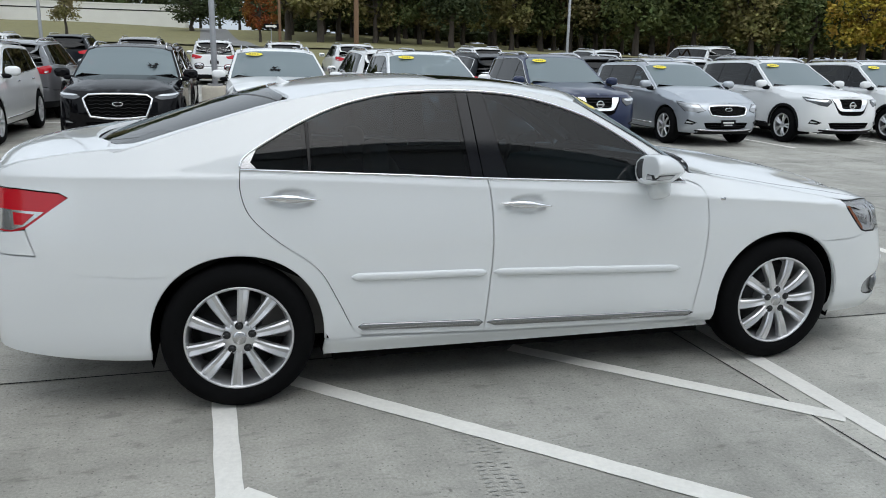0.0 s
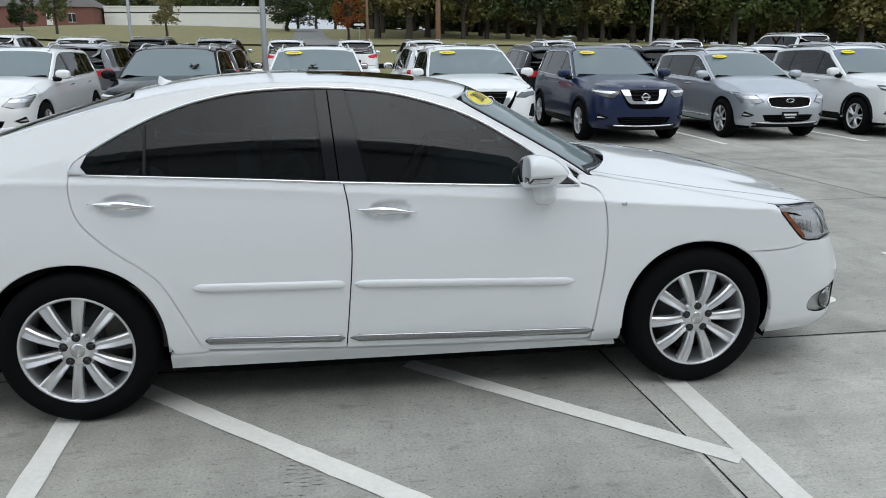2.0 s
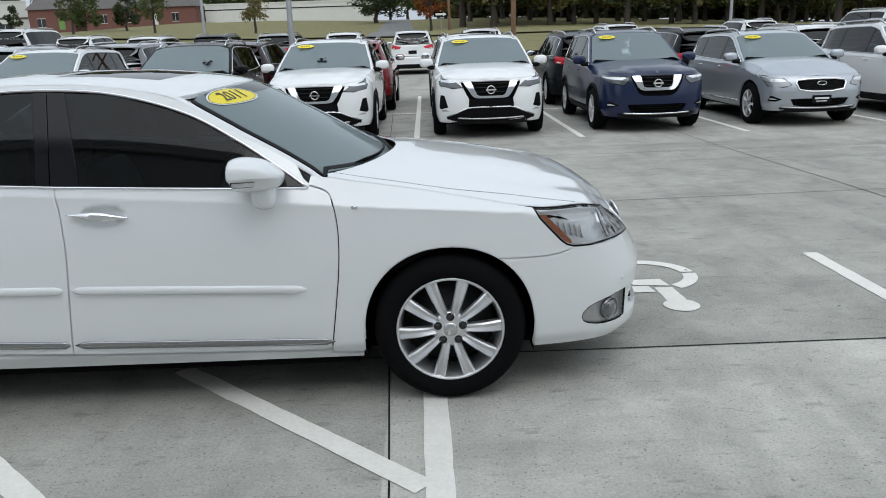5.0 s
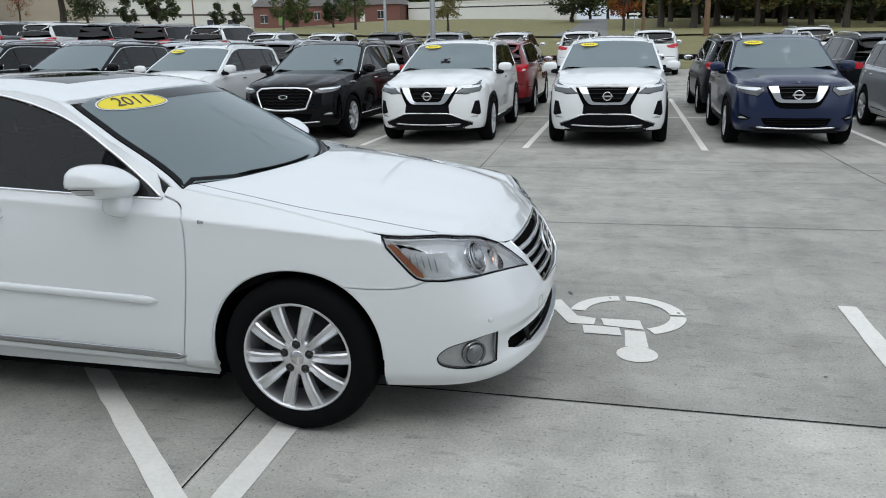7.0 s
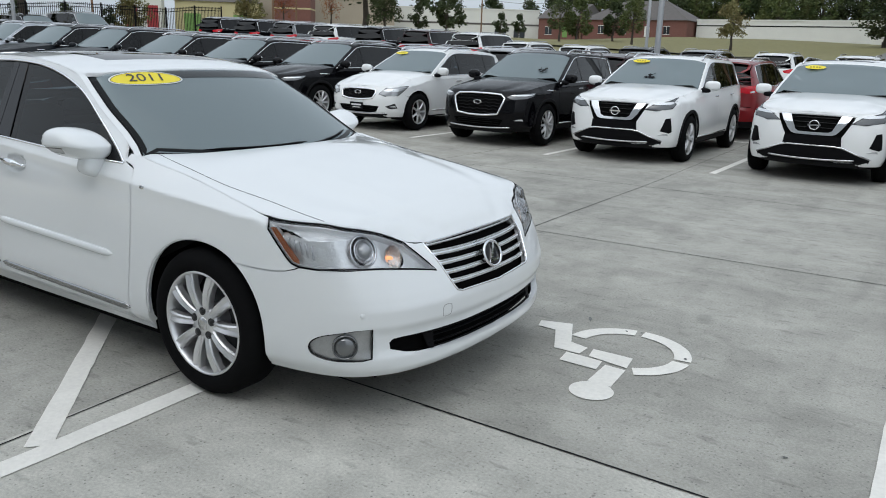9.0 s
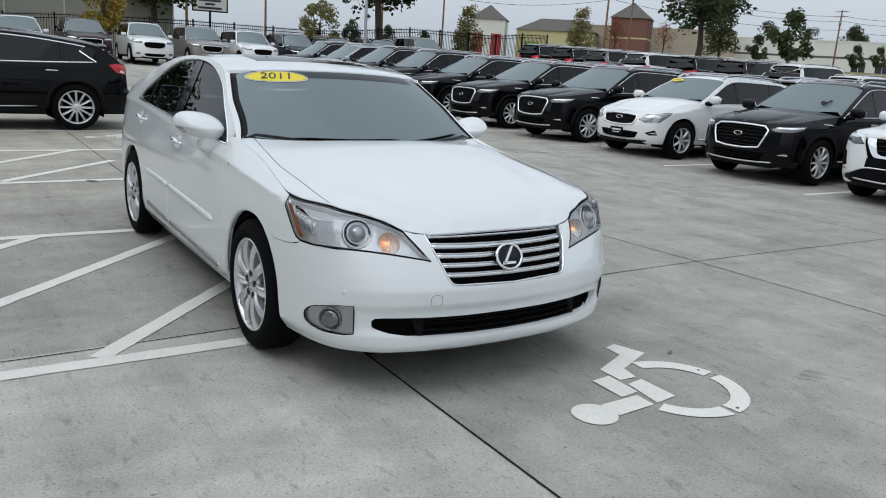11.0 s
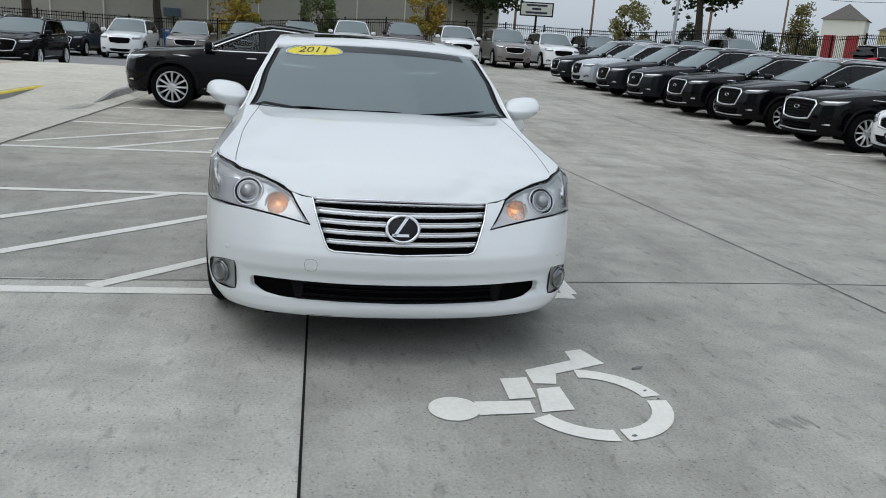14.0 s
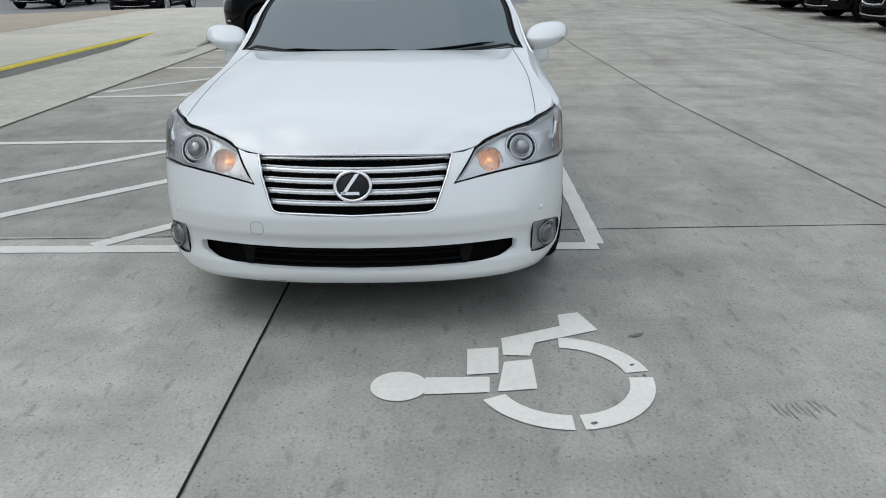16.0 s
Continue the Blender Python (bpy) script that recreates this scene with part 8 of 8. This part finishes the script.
house("cream_shop", "cream shop front with green and purple panels and hipped roof", -127.8, 116.3, 2.6, 42, 17, 10, 7.4, M_CREAM, M_SHINGLE, 2.8, [(-5, 0.5, 3.4, 4.4, M_GREENP), (5, 0.5, 3.4, 4.4, M_GREENP), (0, 2.0, 3, 2.4, M_NAVYINK)], hip=True)
house("red_tower_shop", "white tower with red panels and grey pointed roof", -135.3, 103.5, 2.2, 48, 7.5, 7.5, 9.4, M_WHITEWALL, M_SHINGLE, 3.2, [(-2, 0.4, 2.2, 6.0, M_REDP), (2, 0.4, 2.2, 6.0, M_REDP)], hip=True)
ware = house("warehouse", "large beige metal warehouse behind the fence", -64, -5.8, 0.3, 90, 50.4, 30, 9.0, M_BEIGE)
for i in range(12):
    part("downpipe", boxes((-21 + 4.2 * i, -20.9 + 4.2 * i, -0.12, 0.02, 0, 8.9)), M_WHITEWALL, ware)
house("dealership", "plain dark dealership front behind the sidewalk", 4.0, -6.4, 0.0, 180, 22, 14, 11.2, M_DEALER)

# road, drive and far kerb on the bank
def strip_obj(name, pts, width, mat, label, category, lift=0.03):
    bm = bmesh.new()
    strip(bm, pts, width, lift)
    for f in bm.faces:
        f.normal_update()
        if f.normal.z < 0:
            f.normal_flip()
    return tagged(part(name, bm, mat), label, category, kind="structure")


M_ROAD = material("old_asphalt", (0.16, 0.16, 0.155), 0.9, vary=0.12, scale=0.8)
strip_obj("road", [(-140, 60), (-40, 61), (0, 62), (60, 64), (140, 66)], 5.5, M_ROAD, "grey asphalt road across the grass", "road")
strip_obj("drive", [(0.3, 63), (-0.5, 90), (-1.5, 130), (-3, 190)], 4.5, M_ROAD, "grey drive climbing the bank", "road", 0.035)

# low guard rail along the verge
rail = empty("guard_rail", pose(0, 0, 0), "low dark guard rail at the end of the lot", "rail")
for i in range(34):
    x = -52 + 3 * i
    part("post", boxes((x - 0.06, x + 0.06, 36.94, 37.06, ground_z(x, 37) - 0.1, ground_z(x, 37) + 0.62)), M_IRON, rail)
for i in range(33):
    x = -52 + 3 * i
    part("beam", boxes((x, x + 2.995, 36.88, 36.94, ground_z(x, 37) + 0.42, ground_z(x, 37) + 0.64)), M_IRON, rail)

# ---- poles, wires and signs ----
def pole(name, label, x, y, z, h, r0, r1, mat, base=False, arm=None, category="pole"):
    p = empty(name, pose(x, y, z), label, category, "poles")
    o = part("shaft", revolve([(r0, -0.2), (r0, 0.0), (r1, h), (0.0, h + 0.01)], 14, "z"), mat, p)
    if base:
        part("pedestal", revolve([(0.30, -0.05), (0.30, 0.72), (0.27, 0.76), (0.0, 0.76)], 20, "z"), M_WALK, p)
        part("base_plate", boxes((-0.16, 0.16, -0.16, 0.16, 0.76, 0.80)), M_GALV, p)
    if arm == "lamp":
        part("arm", boxes((-0.9, 0.9, -0.04, 0.04, h - 0.15, h - 0.07)), mat, p)
        for s in (-1, 1):
            part("lamp_head", boxes((s * 0.95 - 0.3, s * 0.95 + 0.3, -0.18, 0.18, h - 0.12, h), bevel=0.03), mat, p)
    if arm == "cross":
        for k in (0.3, 1.1):
            part("cross_arm", boxes((-1.2, 1.2, -0.05, 0.05, h - k - 0.06, h - k + 0.06)), mat, p)
        part("transformer", revolve([(0.0, h - 2.6), (0.22, h - 2.6), (0.22, h - 1.8), (0.0, h - 1.75)], 16, "z"), M_GALV, p)
    return p


pole("lot_lamp", "grey steel lot lamp on a round concrete pedestal", -0.26, 18.2, 0, 9.0, 0.066, 0.05, M_GALV, True, "lamp", "lamp post")
pole("lot_lamp", "grey steel lot lamp between the parked rows", -8.1, 40, ground_z(-8, 40), 8.5, 0.085, 0.06, M_GALV, True, "lamp", "lamp post")
pole("lot_lamp", "grey steel lot lamp between the parked rows", 19.2, 43, ground_z(19, 43), 9.0, 0.085, 0.06, M_GALV, True, "lamp", "lamp post")
x, y = polar(6.8, 4.05, -65.5, 46)
pole("lot_lamp", "grey steel lot lamp between the parked rows", x, y, ground_z(x, y), 9.5, 0.10, 0.07, M_GALV, True, "lamp", "lamp post")
pole("utility_pole", "brown timber utility pole on the verge", 9.2, 58, ground_z(9, 58), 11.5, 0.19, 0.13, M_TIMBER, arm="cross")
pole("utility_pole", "grey weathered utility pole at the woods", 60, 100, ground_z(60, 100), 13, 0.2, 0.13, M_TIMBER, arm="cross")
pole("utility_pole", "grey weathered utility pole at the woods", 57.6, 100, ground_z(58, 100), 9.5, 0.18, 0.13, M_TIMBER)
pole("utility_pole", "grey weathered utility pole at the drive", 5.4, 84, ground_z(5, 84), 9.5, 0.16, 0.11, M_TIMBER)
for az, d, h in ((-46.5, 110, 12), (-44.8, 122, 12.5), (-58, 120, 12), (-70.5, 110, 12), (-75.8, 95, 13), (-31.5, 150, 12), (-62.5, 90, 11), (-24.5, 140, 11)):
    x, y = polar(6.5, 3, az, d)
    pole("utility_pole", "timber utility pole with cross arms beyond the fence", x, y, 2.5, h, 0.16, 0.11, M_TIMBER, arm="cross")


def wire(a, b, sag=0.8, name="power_line"):
    bm = bmesh.new()
    rows = []
    for i in range(17):
        f = i / 16
        p = Vector(a).lerp(Vector(b), f) - Vector((0, 0, 4 * sag * f * (1 - f)))
        rows.append([bm.verts.new(p + Vector((0.03 * math.cos(t), 0.03 * math.sin(t) * 0.5, 0.03 * math.sin(t)))) for t in (0, 2.1, 4.2)])
    for p, q in zip(rows, rows[1:]):
        for i in range(3):
            j = (i + 1) % 3
            bm.faces.new((p[i], p[j], q[j], q[i]))
    return tagged(part(name, bm, M_IRON), "thin black power line between poles", "power line", "power lines")


for dz in (0.0, 0.8, 2.2):
    pts = [polar(6.5, 3, az, d) for az, d in ((-75.8, 95), (-58, 120), (-46.5, 110), (-31.5, 150), (-24.5, 140))]
    for a, b in zip(pts, pts[1:]):
        wire((*a, 13.6 - dz), (*b, 13.4 - dz), 1.0)
for dz in (0.4, 1.2, 3.4):
    wire((9.2, 58, ground_z(9, 58) + 11.2 - dz), (60, 100, ground_z(60, 100) + 12.6 - dz), 1.2)
    wire((60, 100, ground_z(60, 100) + 12.6 - dz), (140, 120, 13 - dz), 1.2)

# shop sign on a post: plain bars stand for the brand name
x, y = polar(6.8, 4.05, -75.0, 90)
sg = empty("pole_sign", pose(x, y, 3.0, 0, 0, 75), "white shop sign with dark frame on a post", "sign")
part("post", revolve([(0.12, -1.0), (0.12, 2.4), (0.0, 2.4)], 12, "z"), M_IRON, sg)
part("frame", boxes((-1.85, 1.85, -0.14, 0.14, 2.35, 3.85), bevel=0.02), M_IRON, sg)
part("face", boxes((-1.70, 1.70, -0.17, 0.17, 2.48, 3.72)), M_WHITEWALL, sg)
for w, z in ((1.15, 3.40), (0.5, 3.02), (1.2, 2.62)):
    part("lettering_bar", boxes((-w, w, -0.185, 0.185, z, z + 0.22)), M_NAVYINK, sg)
# arrow sign by the drive
x, y = polar(0, 0, 3.1, 84)
ar = empty("arrow_sign", pose(x, y, ground_z(x, y)), "small black and white arrow sign on a post", "sign")
part("post", boxes((-0.04, 0.04, -0.04, 0.04, 0, 2.0)), M_GALV, ar)
part("board", boxes((-0.75, 0.75, -0.07, -0.04, 1.35, 1.85)), M_IRON, ar)
bm = bmesh.new()
box(bm, -0.55, 0.25, -0.085, -0.072, 1.50, 1.70)
f = bm.faces.new([bm.verts.new(v) for v in ((0.25, -0.085, 1.40), (0.62, -0.085, 1.60), (0.25, -0.085, 1.80))])
part("arrow", bm, M_WHITEWALL, ar)

# ---- iron fence along the west edge ----
fence = empty("iron_fence", pose(0, 0, 0), "black iron picket fence behind the parked cars", "fence")
FX = -41.3
FH = 2.05


def picket_run(y0, y1):
    """All pickets of one bay: thin pointed bars."""
    bm = bmesh.new()
    y = y0
    while y < y1:
        z = ground_z(FX, y)
        box(bm, FX - 0.012, FX + 0.012, y - 0.012, y + 0.012, z + 0.05, z + FH + 0.10)
        y += 0.13
    return bm


for k in range(32):
    y0 = -34 + 2.45 * k
    z = ground_z(FX, y0)
    part("post", boxes((FX - 0.04, FX + 0.04, y0 - 0.04, y0 + 0.04, z - 0.1, z + FH + 0.16)), M_IRON, fence)
    if k < 31:
        p = part("picket_bay", picket_run(y0 + 0.10, y0 + 2.36), M_IRON, fence)
        p["kind"] = "stuff"
        z1 = ground_z(FX, y0 + 2.45)
        for hh in (0.25, FH - 0.18, FH):
            bm = bmesh.new()
            q = [bm.verts.new(v) for v in ((FX - 0.018, y0, z + hh), (FX + 0.018, y0, z + hh), (FX + 0.018, y0, z + hh + 0.04), (FX - 0.018, y0, z + hh + 0.04),
                                           (FX - 0.018, y0 + 2.45, z1 + hh), (FX + 0.018, y0 + 2.45, z1 + hh), (FX + 0.018, y0 + 2.45, z1 + hh + 0.04), (FX - 0.018, y0 + 2.45, z1 + hh + 0.04))]
            for a, b, c, d in ((0, 1, 5, 4), (1, 2, 6, 5), (2, 3, 7, 6), (3, 0, 4, 7)):
                bm.faces.new((q[a], q[b], q[c], q[d]))
            part("rail", bm, M_IRON, fence)


# ---- behind the fence: a blue dumpster and a louvred box on the warehouse wall ----
M_BINBLUE = material("blue_bin_paint", (0.035, 0.13, 0.36), 0.5, vary=0.25, scale=3, bump=0.1)
M_VENTBLUE = material("blue_grey_vent_paint", (0.10, 0.15, 0.20), 0.5, vary=0.15, scale=3)
bin_z = ground_z(-44, -5)
bin_ = empty("dumpster", pose(-44.1, -5.05, bin_z), "bright blue steel dumpster with ribbed sides behind the fence", "dumpster")
bm = bmesh.new()
low_, high_ = [[bm.verts.new((a * dx, b * dy, zz)) for a, b in ((-1, -1), (1, -1), (1, 1), (-1, 1))] for dx, dy, zz in ((0.50, 0.52, 0.12), (0.60, 0.60, 1.46))]
for i in range(4):
    bm.faces.new((low_[i], low_[(i + 1) % 4], high_[(i + 1) % 4], high_[i]))
bm.faces.new(low_[::-1])
part("body", bm, M_BINBLUE, bin_)
for y in (-0.42, -0.14, 0.14, 0.42):
    part("rib", boxes((0.50, 0.63, y - 0.03, y + 0.03, 0.14, 1.44), bevel=0.01), M_BINBLUE, bin_)
part("rim", boxes((-0.66, 0.66, -0.66, -0.58, 1.42, 1.50), (-0.66, 0.66, 0.58, 0.66, 1.42, 1.50), (0.58, 0.66, -0.58, 0.58, 1.42, 1.50), (-0.66, -0.58, -0.58, 0.58, 1.42, 1.50)), M_BINBLUE, bin_)
part("lid", boxes((-0.64, 0.64, -0.64, 0.64, 1.50, 1.54), bevel=0.01), M_VENTBLUE, bin_)
for a in (-0.4, 0.4):
    for b in (-0.42, 0.42):
        part("foot", boxes((a - 0.06, a + 0.06, b - 0.06, b + 0.06, 0.0, 0.13)), M_IRON, bin_)
vent = empty("wall_vent", pose(-63.99, -8.65, 2.37), "blue-grey louvred metal box fixed to the warehouse wall", "vent")
part("housing", boxes((0, 0.55, -0.65, 0.65, 0, 0.70), bevel=0.02), M_VENTBLUE, vent)
for i in range(6):
    part("slat", boxes((0.55, 0.59, -0.58, 0.58, 0.07 + 0.1 * i, 0.12 + 0.1 * i)), M_VENTBLUE, vent)

# ---- pickups ----
def pickup(paint, x, y, ang, label):
    t = empty("pickup_truck", pose(x, y, ground_z(x, y), 0, 0, ang), label, "truck", "parked cars")
    P = PAINTS[paint]

    def prism(name, prof, hw0, hw1, mat, bevel=0.03):
        """A side profile (x, z) drawn out across the truck, narrowing with height."""
        zmin, zmax = min(p[1] for p in prof), max(p[1] for p in prof)
        bm = bmesh.new()
        L = [bm.verts.new((px, hw0 + (hw1 - hw0) * (pz - zmin) / (zmax - zmin), pz)) for px, pz in prof]
        Rr = [bm.verts.new((px, -(hw0 + (hw1 - hw0) * (pz - zmin) / (zmax - zmin)), pz)) for px, pz in prof]
        bm.faces.new(L)
        bm.faces.new(Rr[::-1])
        for i in range(len(prof)):
            j = (i + 1) % len(prof)
            bm.faces.new((L[i], Rr[i], Rr[j], L[j]))
        bmesh.ops.recalc_face_normals(bm, faces=bm.faces)
        if bevel:
            bmesh.ops.bevel(bm, geom=bm.edges[:], offset=bevel, segments=2, affect="EDGES")
        return flat_smooth(part(name, bm, mat, t), 40)
    prism("bed", [(-1.25, 0.62), (-1.25, 1.12), (0.92, 1.14), (0.92, 0.60), (0.50, 0.56), (0.42, 0.82), (0.2, 0.92), (-0.2, 0.92), (-0.42, 0.82), (-0.5, 0.60)], 0.94, 0.92, P)
    prism("cab", [(0.94, 0.42), (0.94, 1.14), (2.9, 1.12), (2.9, 0.42)], 0.94, 0.92, P)
    prism("cab_roof", [(1.0, 1.14), (1.08, 1.72), (1.3, 1.80), (2.15, 1.80), (2.75, 1.12)], 0.88, 0.70, P, 0.05)
    for m in (1, -1):
        for a, b in ((1.12, 1.60), (1.68, 2.45)):
            bm = bmesh.new()
            yy = lambda z: m * (0.885 - 0.18 * (z - 1.14) / 0.66 + 0.012)
            top = min(b, 2.18)
            vs = [bm.verts.new((px, yy(pz), pz)) for px, pz in ((a, 1.18), (b, 1.18), (top if b > 2 else b, 1.70), (a + 0.04, 1.70))]
            bm.faces.new(vs)
            part("side_window", bm, M_PRIVACY, t)
    bm = bmesh.new()
    bm.faces.new([bm.verts.new(v) for v in ((0.985, -0.72, 1.22), (0.985, 0.72, 1.22), (1.055, 0.62, 1.68), (1.055, -0.62, 1.68))])
    part("rear_window", bm, M_PRIVACY, t)
    prism("hood", [(2.9, 0.50), (2.9, 1.10), (3.3, 1.10), (4.05, 1.02), (4.12, 0.90), (4.12, 0.50), (3.85, 0.50), (3.75, 0.80), (3.5, 0.92), (3.2, 0.85), (3.0, 0.6)], 0.93, 0.86, P)
    part("bumper", boxes((4.1, 4.25, -0.88, 0.88, 0.42, 0.62), bevel=0.03), M_CHROME, t)
    part("rear_bumper", boxes((-1.42, -1.25, -0.88, 0.88, 0.48, 0.66), bevel=0.03), M_CHROME, t)
    for m in (1, -1):
        part("tail_lamp", boxes((-1.27, -1.20, m * 0.86 - 0.07, m * 0.86 + 0.07, 0.72, 1.02), bevel=0.01), M_RED, t)
        part("headlamp", boxes((3.98, 4.13, m * 0.72 - 0.16, m * 0.72 + 0.16, 0.76, 0.94), bevel=0.02), M_LED, t)
        for wx in (0.0, 3.45):
            mm = Matrix.Translation((wx, m * 0.82, 0.39)) @ (Matrix.Identity(4) if m < 0 else Matrix.Rotation(math.pi, 4, "Z"))
            parked_wheel(t, mm, 0.39, 0.22, 0.25, 6)
    part("underbody", boxes((-1.2, 4.0, -0.6, 0.6, 0.35, 0.6)), M_LINER, t)
    return t


pickup("red", -31.4, -14.1, 90, "red pickup truck in the aisle before the west row")
